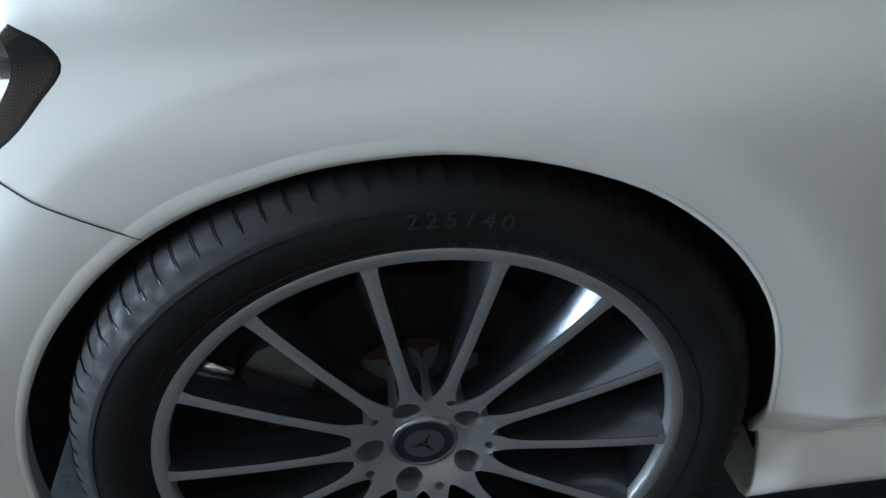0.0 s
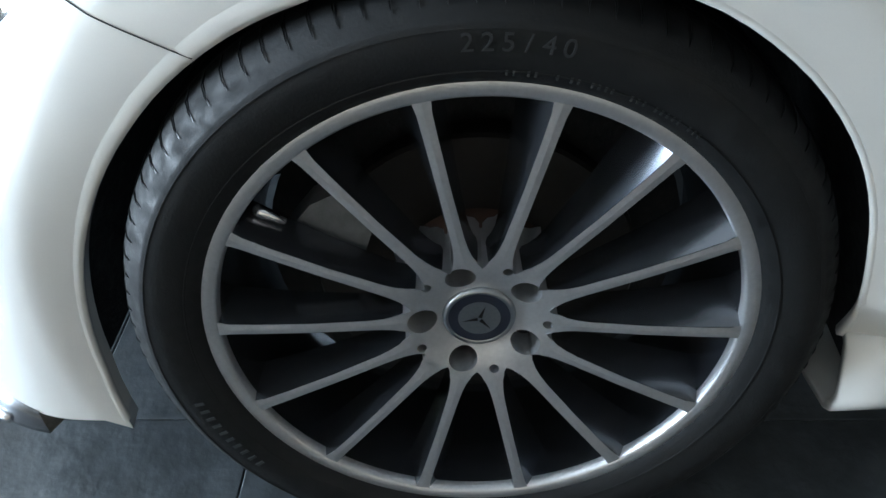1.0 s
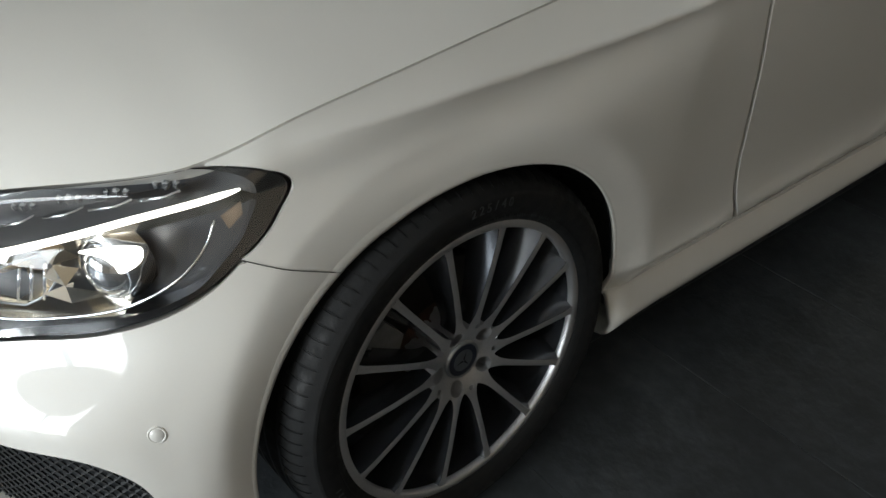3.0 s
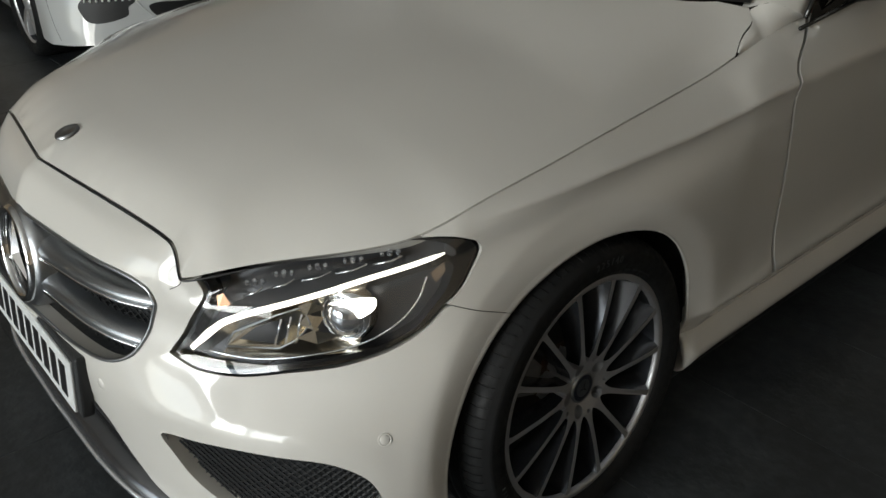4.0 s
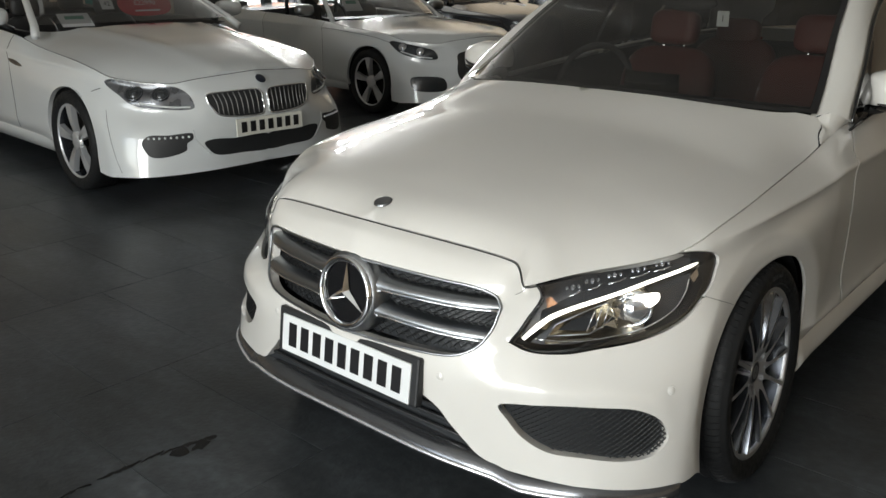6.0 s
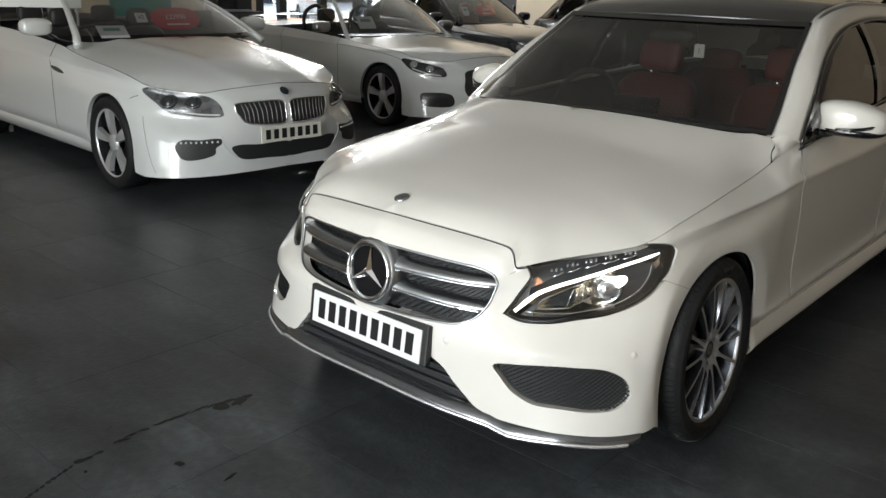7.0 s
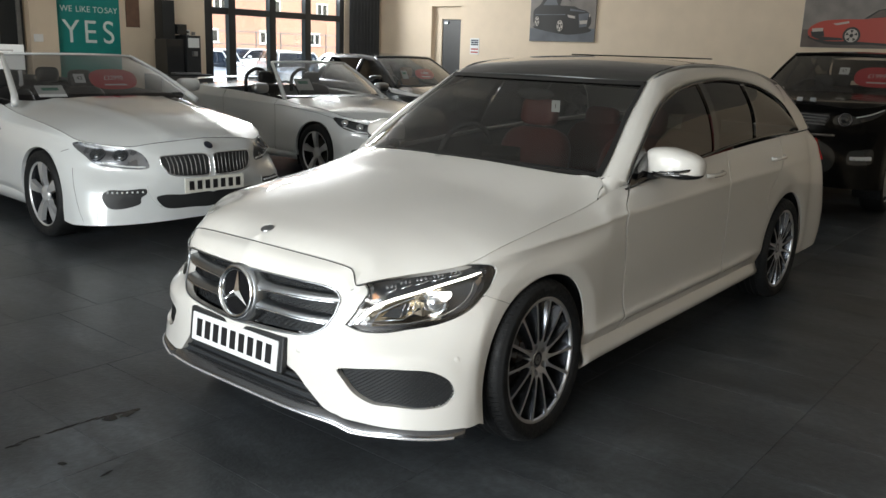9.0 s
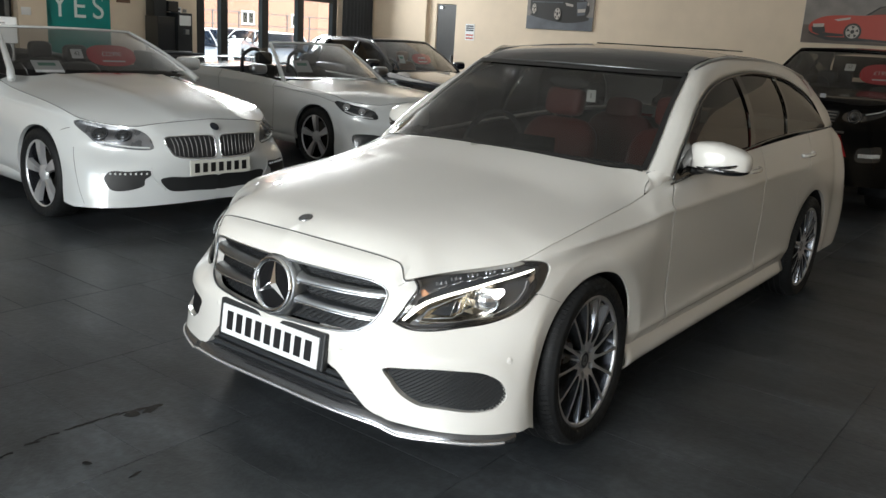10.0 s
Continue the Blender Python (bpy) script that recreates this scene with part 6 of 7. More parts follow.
    def screen(self, foot, top, foot_in, top_in, mat, frame_mat, frame_r=.022):
        """Windscreen between the foot and the top corner, bowed forwards in the middle."""
        us = np.linspace(-1, 1, 21)
        rows = []
        for t in np.linspace(0, 1, 10):
            e = np.array(foot) * (1 - t) + np.array(top) * t
            b = foot_in * (1 - t) + top_in * t
            rows.append([(e[0] * u, e[1] - b * (1 - abs(u) ** 2.2), e[2] + .012 * (1 - u * u) + .02 * math.sin(math.pi * t)) for u in us])
        rows = np.array(rows)
        o = mesh_object("windscreen", *loft(rows), mat, self.root)
        bm = bmesh.new()
        tube(bm, rows[-1] + (0, .004, 0), frame_r, 8)
        part("screen_frame", bm, frame_mat, self.root, smooth=True)
        for col in (0, -1):
            bm = bmesh.new()
            post = rows[:, col] + (0, .012, -.004)
            slim = frame_r < .02
            if slim:
                post = np.vstack([post[:1] + (.04 if col else -.04, -.10, -.065), post])
            tube(bm, post, [.030 - .010 * i / (len(post) - 1) for i in range(len(post))] if slim else frame_r, 8)
            part("screen_pillar", bm, frame_mat, self.root, smooth=True)
        return rows

    def wheels(self, make, x):
        w = make(self.r)
        w.parent = self.root
        w.location = (x, 0, self.r)
        for x2, y2, rz, tn in ((x, self.base, 0, 20), (-x, 0, 180, 7), (-x, self.base, 180, 31)):
            copy_thing(w, pose(x2, y2, self.r, 0, 0, rz) @ pose(0, 0, 0, tn, 0, 0))

    def mirrors(self, at, size, mat):
        for sx in (1, -1):
            m = new("door_mirror")
            m.parent = self.root
            bm = bmesh.new()
            bmesh.ops.create_uvsphere(bm, u_segments=20, v_segments=12, radius=1)
            for q in bm.verts:
                q.co = Vector([math.copysign(abs(a) ** .65, a) * s for a, s in zip(q.co, size)]) + Vector(at)
                q.co.x *= sx
            part("shell", bm, mat, m, smooth=True)
            bm = bmesh.new()
            tube(bm, [(sx * (at[0] - size[0] * 1.3), at[1] + .02, at[2] - size[2] - .03), (sx * (at[0] - size[0] * .5), at[1], at[2] - size[2] * .7)], .018, 8)
            part("arm", bm, PLASTIC, m, smooth=True)

    def seats(self, ys, z, mat, w=.36):
        for y in ys:
            for sx in (1, -1):
                s = new("seat")
                s.parent = self.root
                for nm, c, h in (("backrest", (sx * w, y, z - .28), (.23, .08, .30)), ("headrest", (sx * w, y + .07, z + .09), (.12, .05, .085)), ("base", (sx * w, y - .28, z - .55), (.23, .25, .08))):
                    bm = bmesh.new()
                    bmesh.ops.create_uvsphere(bm, u_segments=16, v_segments=10, radius=1)
                    for q in bm.verts:
                        q.co = Vector([math.copysign(abs(a) ** .55, a) * k for a, k in zip(q.co, h)]) + Vector(c)
                    part(nm, bm, mat, s, smooth=True)

    def tub(self, y0, y1, z, hw, mat):
        """The open cabin: floor, dashboard and rear deck edge."""
        bm = bmesh.new()
        box(bm, -hw, hw, y0, y1, .3, .34)
        part("cabin_floor", bm, mat, self.root)
        us = np.linspace(-1, 1, 9)
        mesh_object("dashboard", *loft([[(u * hw, y0 - .05 + .1 * abs(u), z - .02) for u in us], [(u * hw, y0 + .25, z - .01) for u in us], [(u * hw, y0 + .36, z - .14) for u in us], [(u * hw, y0 + .3, .5) for u in us]]), mat, self.root)
        bm = bmesh.new()
        pts = [(-.37 + .18 * math.sin(a), y0 + .5 + .05 * math.cos(a), z - .03 + .17 * math.cos(a)) for a in np.linspace(0, 2 * math.pi, 25)]
        tube(bm, pts, .014, 6, False)
        part("steering_wheel", bm, mat, self.root, smooth=True)

    def plate(self, y, z, mat, chars):
        p = new("number_plate")
        p.parent = self.root
        bm = bmesh.new()
        box(bm, -.26, .26, y - .012, y, z - .056, z + .056, .003)
        part("plate_face", bm, mat, p)
        for k in range(chars):
            x = -.205 + k * .41 / (chars - 1)
            bm = bmesh.new()
            box(bm, x - .020, x + .020, y - .0145, y - .011, z - .034, z + .034)
            part("bar", bm, INK, p)

    def place(self, x, y, heading):
        """Front axle over (x, y), nose turned from south by the heading, degrees anticlockwise."""
        self.root.matrix_world = pose(x, y, 0, 0, 0, heading)


def road_wheel(r, spokes, mat, pair=0.0, rim=.243, width=.018):
    w = new("wheel")
    bm = bmesh.new()
    k = r / .332
    lathe(bm, [(rim - .01, .09), (rim + .01, .104), (.285 * k, .112), (.315 * k, .104), (.328 * k, .085), (r, .05), (r, -.08), (.315 * k, -.11), (rim, -.09)], 64)
    part("tyre", bm, RUBBER, w, smooth=True)
    rm = new("rim")
    rm.parent = w
    bm = bmesh.new()
    lathe(bm, [(rim - .016, .082), (rim - .012, .093), (rim - .002, .094), (rim + .004, .088)], 64)
    part("lip", bm, mat, rm, smooth=True)
    bm = bmesh.new()
    lathe(bm, [(rim - .016, .082), (rim - .03, .0), (rim - .02, -.09)], 48)
    part("barrel", bm, BARREL, rm, smooth=True)
    for i in range(spokes):
        for d in ((-pair, pair) if pair else (0,)):
            a = 2 * math.pi * i / spokes
            bm = bmesh.new()
            st = [(.05, width * .8, .078, 0), (.12, width * .8, .088, .5), (.19, width, .090, .9), (rim - .013, width * 1.25, .088, 1.0)]
            rows = []
            for sg in (1, -1):
                rows.append([bm.verts.new((o, sg * hw + d * t * rim, rr)) for rr, hw, o, t in st])
                rows.append([bm.verts.new((o - .035, sg * (hw + .004) + d * t * rim, rr)) for rr, hw, o, t in st])
            for ra, rb in ((rows[0], rows[2]), (rows[0], rows[1]), (rows[2], rows[3])):
                for j in range(3):
                    bm.faces.new((ra[j], ra[j + 1], rb[j + 1], rb[j]))
            bmesh.ops.transform(bm, matrix=Matrix.Rotation(-a, 4, "X"), verts=bm.verts)
            part("spoke", bm, mat, rm)
    bm = bmesh.new()
    lathe(bm, [(.0001, .085), (.03, .084), (.062, .078), (.068, .06)], 32)
    part("hub_face", bm, mat, rm, smooth=True)
    bm = bmesh.new()
    lathe(bm, [(.05, .01), (.165, .01), (.165, -.02)], 40)
    part("brake_disc", bm, STEEL, w)
    return w


def price_card(parent, at, text, w, h, tilt, bars=True):
    """A red price bubble with pale figures, standing inside the windscreen."""
    m = Matrix.Translation(at) @ Matrix.Rotation(radians(90 - tilt), 4, "X")
    t = new("price_card")
    t.parent = parent
    bm = bmesh.new()
    pts = [(w / 2 * math.copysign(abs(math.cos(a)) ** .7, math.cos(a)), h / 2 * math.copysign(abs(math.sin(a)) ** .8, math.sin(a)), 0) for a in np.linspace(0, 2 * math.pi, 40, endpoint=False)]
    bm.faces.new([bm.verts.new(p) for p in pts])
    r = bmesh.ops.extrude_face_region(bm, geom=bm.faces[:])
    bmesh.ops.translate(bm, vec=(0, 0, -.004), verts=[q for q in r["geom"] if isinstance(q, bmesh.types.BMVert)])
    bmesh.ops.transform(bm, matrix=m, verts=bm.verts)
    part("card", bm, CARDRED, t, "red card")
    lettering("figures", text, h * .30, PLATEWHITE, t, m @ Matrix.Translation((0, .01, .004)))
    if bars:
        bm = bmesh.new()
        box(bm, -w * .22, w * .25, -h * .32, -h * .25, .003, .005, 0, m)
        part("bar", bm, PLATEWHITE, t)
    return t


def white_card(parent, at, w, h, tilt, text="", turn=0):
    m = Matrix.Translation(at) @ Matrix.Rotation(radians(turn), 4, "Z") @ Matrix.Rotation(radians(90 - tilt), 4, "X")
    t = new("paper_card")
    t.parent = parent
    bm = bmesh.new()
    box(bm, -w / 2, w / 2, -h / 2, h / 2, -.002, 0, 0, m)
    part("card", bm, PLATEWHITE, t)
    if text:
        lettering("figures", text, h * .6, INK, t, m @ Matrix.Translation((0, 0, .002)))
    else:
        bm = bmesh.new()
        box(bm, -w * .3, w * .3, h * .05, h * .3, 0, .001, 0, m)
        part("bar", bm, CARDGREEN, t)


def lamp_unit(body, outline, sx, eyes, strip=None, back=None, eye_mat=None):
    """A headlamp: dark housing, bright rings, and a clear cover."""
    lm = new("headlamp")
    lm.parent = body.root
    body.patch("housing", outline, back or LAMPDARK, .002, lm, sx)
    for (s, v, r) in eyes:
        sv = np.array([[s, v]])
        p, n = body.shell.at(*sv.T)[0], body.shell.normal(*sv.T)[0]
        n *= np.sign(n @ np.array([.4, -.8, .2]))
        m = Matrix.Translation((p + n * .003) * (sx, 1, 1)) @ Vector(n * (sx, 1, 1)).to_track_quat("Z", "Y").to_matrix().to_4x4()
        bm = bmesh.new()
        lathe(bm, [(.0001, .012), (r * .5, .010), (r * .62, .004), (r * .7, .0), (r * .85, .006), (r, .003), (r * 1.02, -.002)], 24, "z")
        bmesh.ops.transform(bm, matrix=m, verts=bm.verts)
        part("projector", bm, eye_mat or LENSBALL, lm, smooth=True)
        bm = bmesh.new()
        lathe(bm, [(r * .98, .004), (r * 1.08, .009), (r * 1.16, .003), (r * 1.18, -.002)], 24, "z")
        bmesh.ops.transform(bm, matrix=m, verts=bm.verts)
        part("projector_ring", bm, ALLOYGREY, lm, smooth=True)
    if strip is not None:
        q = np.array(strip, float)
        P = body.shell.at(q[:, 0], q[:, 1])
        N = body.shell.normal(q[:, 0], q[:, 1])
        N *= np.sign((N * (.4, -.8, .2)).sum(1))[:, None]
        bm = bmesh.new()
        tube(bm, smooth_line((P + N * .006) * (sx, 1, 1), 16), .006, 6)
        part("light_strip", bm, PLATEWHITE, lm, smooth=True)
    return lm


# white convertible
conv = Body("convertible_car", "white convertible, roof folded down, with twin dark grilles", .947, .916, 2.855, 1.17,
            [(.1, .12), (.2, .19), (.45, .46), (.55, .56), (.70, .70), (.80, .82), (.9, .93), (1.0, 1.03), (1.1, 1.075)], ymap=.92, tyre=.335)
conv.skins(WHITE2, .362, (), .013)
for sx in (1, -1):
    lamp_unit(conv, [(4.15, 6.3), (3.75, 4.6), (3.3, 3.62), (2.54, 3.52), (1.66, 3.62), (1.60, 4.4), (1.80, 5.5), (2.35, 6.6), (3.2, 6.85), (3.85, 6.85)], sx, [(2.62, 5.2, .047), (3.38, 5.1, .050)], [(1.72, 3.85), (2.2, 3.85), (2.7, 3.85), (3.2, 3.95)], PALEBUCKET, LAMPDARK)
    kid = [(.07, 2.95), (.10, 2.70), (.5, 2.66), (.90, 2.84), (1.10, 3.5), (1.17, 4.3), (1.06, 4.86), (.6, 4.94), (.13, 4.84), (.075, 4.6), (.065, 3.8)]
    k = conv.patch("kidney_grille", kid, PLASTIC, .002, None, sx)
    for i in range(9):
        s = .165 + i * .100
        P = conv.shell.at(np.full(6, s), np.linspace(2.8 + .25 * max(0, s - .6), 4.84, 6)) + (0, -.005, 0)
        bm = bmesh.new()
        tube(bm, P * (sx, 1, 1), .0030, 5)
        part("grille_bar", bm, GREYMETAL, k, smooth=True)
    line = smooth_line(kid, 50, closed=True)
    P = conv.shell.at(line[:, 0], line[:, 1]) + (0, -.004, 0)
    bm = bmesh.new()
    tube(bm, np.vstack([P, P[:1]]) * (sx, 1, 1), .0055, 6)
    part("grille_rim", bm, CHROME, k, smooth=True)
    fog = conv.patch("fog_intake", [(3.09, 1.62), (2.92, 1.88), (2.3, 1.91), (1.66, 1.90), (1.68, 1.66), (1.82, 1.52), (1.86, 1.2), (2.1, 1.05), (2.88, 1.03), (3.02, 1.3)], PLASTIC, .002, None, sx)
    P = conv.shell.at(np.linspace(1.8, 2.9, 8), np.full(8, 1.80)) + (0, -.010, 0)
    for q in P:
        bm = bmesh.new()
        bmesh.ops.create_uvsphere(bm, u_segments=8, v_segments=6, radius=.008, matrix=Matrix.Translation(q * (sx, 1, 1)))
        part("lamp", bm, PLATEWHITE, fog, smooth=True)
    ln = conv.shell.at(*smooth_line([(1.25, .95), (1.42, 1.25), (1.62, 1.7), (1.66, 2.1)], 16).T)
    bm = bmesh.new()
    tube(bm, (ln + (0, .002, 0)) * (sx, 1, 1), .006, 6)
    part("bumper_crease", bm, WHITE2, conv.root, smooth=True)
    conv.seam([(4.2, 3.0), (4.3, 2.0), (4.1, .9), (3.9, .2)], sx, None, .0015)
    conv.patch("wing_vent", [(7.35, 4.5), (7.55, 4.42), (7.9, 4.5), (7.95, 4.72), (7.6, 4.7)], SMOKE, .003, None, sx)
    conv.seam([(8.0, .3), (7.98, 2), (7.96, 4.2), (8.05, 6.9)], sx)
    conv.seam([(9.6, .3), (9.62, 3), (9.7, 6.9)], sx)
    conv.seam([(4.5, 4.9), (4.75, 4.6), (4.95, 4.3)], sx)
low_in = [(0, 1.47), (.7, 1.52), (1.2, 1.58), (1.36, 1.52), (1.28, 1.1), (1.15, .86), (.5, .72), (0, .68), (0, .9), (0, 1.2)]
conv.patch("lower_intake", low_in, PLASTIC, .002, n=50)
conv.patch("lower_intake", low_in, PLASTIC, .002, None, -1, n=50)
conv.plate(-.932, .455, PLATEYELLOW, 7)
bm = bmesh.new()
lathe(bm, [(.0001, .006), (.03, .006), (.036, .002)], 28, "z")
bmesh.ops.transform(bm, matrix=Matrix.Translation((0, -.858, .742)) @ Vector((0, -.7, .7)).to_track_quat("Z", "Y").to_matrix().to_4x4(), verts=bm.verts)
part("round_badge", bm, CAPBLUE, conv.root, "small round blue badge", True)
conv.screen((.79, .72, 1.045), (.60, 1.42, 1.355), .22, .14, CONVGLASS, WHITE2, .013)
conv.mirrors((.98, 1.02, 1.10), (.12, .07, .065), WHITE2)
conv.tub(.9, 3.0, .94, .74, BLACKLEATHER)
for sx in (1, -1):
    mesh_object("door_lining", *loft(np.array([[(.83, .82, 1.0), (.84, 1.8, 1.035), (.83, 3.0, 1.045)], [(.76, .82, .99), (.76, 1.8, 1.02), (.76, 3.0, 1.03)], [(.74, .82, .4), (.74, 1.8, .4), (.74, 3.0, .4)]]) * (sx, 1, 1)), BLACKLEATHER, conv.root)
us = np.linspace(-1, 1, 15)
mesh_object("roof_cover", *loft([[(.74 * u, y, z + .04 * (1 - u * u)) for u in us] for y, z in ((2.82, .78), (2.88, 1.02), (3.0, 1.065), (3.3, 1.075), (3.45, 1.05))]), BLACKLEATHER, conv.root, "black cover over the folded roof")
conv.seats((1.95, 2.72), 1.03, BLACKLEATHER)
conv.wheels(lambda r: road_wheel(r, 5, ALLOYBRIGHT, .075, .254, .017), .83)
deck = conv.warp(shell.at(np.linspace(10.6, 13.99, 30), np.full(30, 6.98)))
mesh_object("rear_deck", *loft([deck * (-1, 1, 1), deck * (0, 1, 1) + (0, 0, .03), deck]), WHITE2, conv.root)
price_card(conv.root, (.26, 1.12, 1.15), "£22990", .46, .21, 32)
white_card(conv.root, (-.42, .90, 1.06), .24, .14, 50)
white_card(conv.root, (-.08, 1.08, 1.16), .10, .09, 32, "42")
conv.place(-3.83, 1.24, 87.2)

# white roadster
road = Body("roadster_car", "white open two-seat roadster with rear spoiler", .921, .88, 2.468, .85,
            [(.1, .10), (.2, .18), (.45, .42), (.55, .52), (.70, .69), (.80, .80), (1.0, .92), (1.1, .98)], ymap=.78, tyre=.325)
road.skins(WHITE2, .362)
for sx in (1, -1):
    lamp_unit(road, [(2.4, 3.9), (3.0, 3.7), (3.8, 3.9), (4.5, 4.6), (4.9, 5.3), (4.6, 5.9), (4.0, 6.2), (3.0, 5.8), (2.5, 5.0)], sx, [(3.2, 4.8, .04), (3.9, 5.1, .04)], [(2.6, 4.0), (3.2, 3.95), (4.0, 4.3)])
    road.seam([(8.0, .3), (7.98, 2), (7.96, 4.2), (8.05, 6.9)], sx)
    road.seam([(9.5, .3), (9.52, 3), (9.6, 6.9)], sx)
    road.seam([(4.9, 5.3), (5.8, 5.6), (7.0, 5.6), (7.96, 5.2)], sx)
    road.patch("bumper_intake", [(1.9, 1.0), (2.7, .9), (3.5, 1.1), (3.6, 1.9), (2.8, 2.1), (2.0, 1.9)], SMOKE, .002, None, sx)
    road.patch("front_grille", [(0, 1.2), (.6, 1.2), (1.1, 1.6), (1.3, 3.4), (1.1, 4.6), (.5, 4.8), (0, 4.8)], SMOKE, .002, None, sx)
road.screen((.76, .80, .925), (.57, 1.34, 1.30), .28, .13, CONVGLASS, WHITE2, .016)
road.mirrors((.96, 1.02, 1.0), (.11, .065, .06), SATIN)
road.tub(.8, 2.2, .92, .72, BLACKLEATHER)
road.seats((1.72,), 1.0, BLACKLEATHER)
for sx in (1, -1):
    bm = bmesh.new()
    tube(bm, smooth_line([(sx * .20, 2.05, .90), (sx * .21, 2.02, 1.12), (sx * .36, 2.01, 1.20), (sx * .51, 2.02, 1.12), (sx * .52, 2.05, .90)], 24), .025, 8)
    part("roll_hoop", bm, PLASTIC, road.root, smooth=True)
    # tall side glass
    mesh_object("side_window", *loft(np.array([[(.78, .85, .93), (.77, 1.5, .955)], [(.66, 1.28, 1.24), (.68, 1.48, 1.22)]]) * (sx, 1, 1)), GLASS, road.root)
deck = road.warp(shell.at(np.linspace(10.2, 13.99, 30), np.full(30, 6.98)))
mesh_object("rear_deck", *loft([deck * (-1, 1, 1), deck * (0, 1, 1) + (0, 0, .04), deck]), WHITE2, road.root)
us = np.linspace(-1, 1, 15)
rows = [[(u * .66, 3.02 + .0 * u + d, 1.02 + .03 * (1 - u * u) + h) for u in us] for d, h in ((0, 0), (.08, .015), (.16, .0), (.08, -.015), (0, 0))]
mesh_object("spoiler", *loft(rows), WHITE2, road.root)
road.wheels(lambda r: road_wheel(r, 5, ALLOYBRIGHT, .07, .248, .017), .80)
white_card(road.root, (-.32, 1.02, 1.04), .24, .17, 38)
road.place(-4.58, 4.72, 84)


def closed_car(name, label, hw, nose, base, tail, zmap, ymap, mat, roof_z, screen_foot, screen_top, rear_top, tail_foot, tyre, belt_rise=0.06, rail=False):
    """A hatchback or off-roader with a full roof."""
    b = Body(name, label, hw, nose, base, tail, zmap, ymap, tyre)
    b.skins(mat, tyre + .035)
    rows = b.screen(screen_foot, screen_top, .22, .09, GLASS, mat, .024)
    us = np.linspace(-1, 1, 15)
    st, rt = np.array(screen_top), np.array(rear_top)
    prof = [st, st * .75 + rt * .25 + (0, 0, .035), st * .4 + rt * .6 + (0, 0, .035), rt]
    rr = [[(p[0] * u, p[1] - (.09 * (1 - abs(u) ** 2.2) if i == 0 else 0), p[2] + .03 * (1 - u * u)) for u in us] for i, p in enumerate(prof)]
    P = np.array(rr)
    n = 16
    dense = [smooth_line(P[:, j], n) for j in range(15)]
    mesh_object("roof", *loft(np.array(dense).transpose(1, 0, 2)), mat, b.root)
    tf = np.array(tail_foot)
    rw = [[(p[0] * u, p[1] + .05 * (1 - u * u), p[2]) for u in us] for p in (rt, tf)]
    mesh_object("rear_window", *loft(rw), DARKGLASS, b.root)
    for sx in (1, -1):
        top = smooth_line([tuple(st), tuple(prof[1]), tuple(prof[2]), tuple(rt), tuple(rt * .5 + tf * .5 + (.03, 0, 0)), tuple(tf)], 30)
        f0 = np.array(screen_foot)
        top = np.vstack([smooth_line([tuple(f0), tuple(f0 * .5 + st * .5 + (0, 0, .02)), tuple(st)], 14)[:-1], top])
        bel = np.c_[np.full(len(top), 0.0), top[:, 1], np.zeros(len(top))]
        bl = b.warp(shell.at(np.linspace(8.0, 12.8, 60), np.full(60, 6.98)))
        for i, y in enumerate(top[:, 1]):
            bel[i] = [np.interp(y, bl[:, 1], bl[:, k]) for k in range(3)]
            bel[i, 1] = y
        bel[:, 2] = np.minimum(bel[:, 2], top[:, 2])
        inner = top * .86 + bel * .14 + (.012, 0, 0)
        mesh_object("roof_side", *loft(np.array([top, top * .94 + bel * .06 + (.016, 0, .004), inner]) * (sx, 1, 1)), mat, b.root)
        mesh_object("side_window", *loft(np.array([inner - (.004, 0, 0), inner * .5 + bel * .5 + (.012, 0, 0), bel]) * (sx, 1, 1)), DARKGLASS, b.root)
        i0 = [int(np.argmin(np.abs(top[:, 1] - y))) for y in (f0[1] + .95, f0[1] + 1.75)]
        for i in i0:
            bm = bmesh.new()
            tube(bm, [inner[i] * (sx, 1, 1), (inner[i] * .5 + bel[i] * .5 + (.016, 0, 0)) * (sx, 1, 1), bel[i] * (sx, 1, 1)], .03, 6)
            part("window_post", bm, GLOSSBLACK, b.root, smooth=True)
        bm = bmesh.new()
        tube(bm, bel[4:] * (sx, 1, 1) + (.004 * sx, 0, .004), .008, 6)
        part("belt_trim", bm, SATIN if rail else GLOSSBLACK, b.root, smooth=True)
        b.seam([(8.0, .3), (7.98, 2), (7.96, 4.2), (8.05, 6.9)], sx)
        b.seam([(9.0, .3), (9.02, 3), (9.05, 6.9)], sx)
    b.tub(screen_foot[1] - .05, base + .3, screen_foot[2], hw - .2, BLACKLEATHER)
    b.mirrors((hw + .06, screen_foot[1] + .22, screen_foot[2] + .08), (.11, .065, .065), mat)
    return b


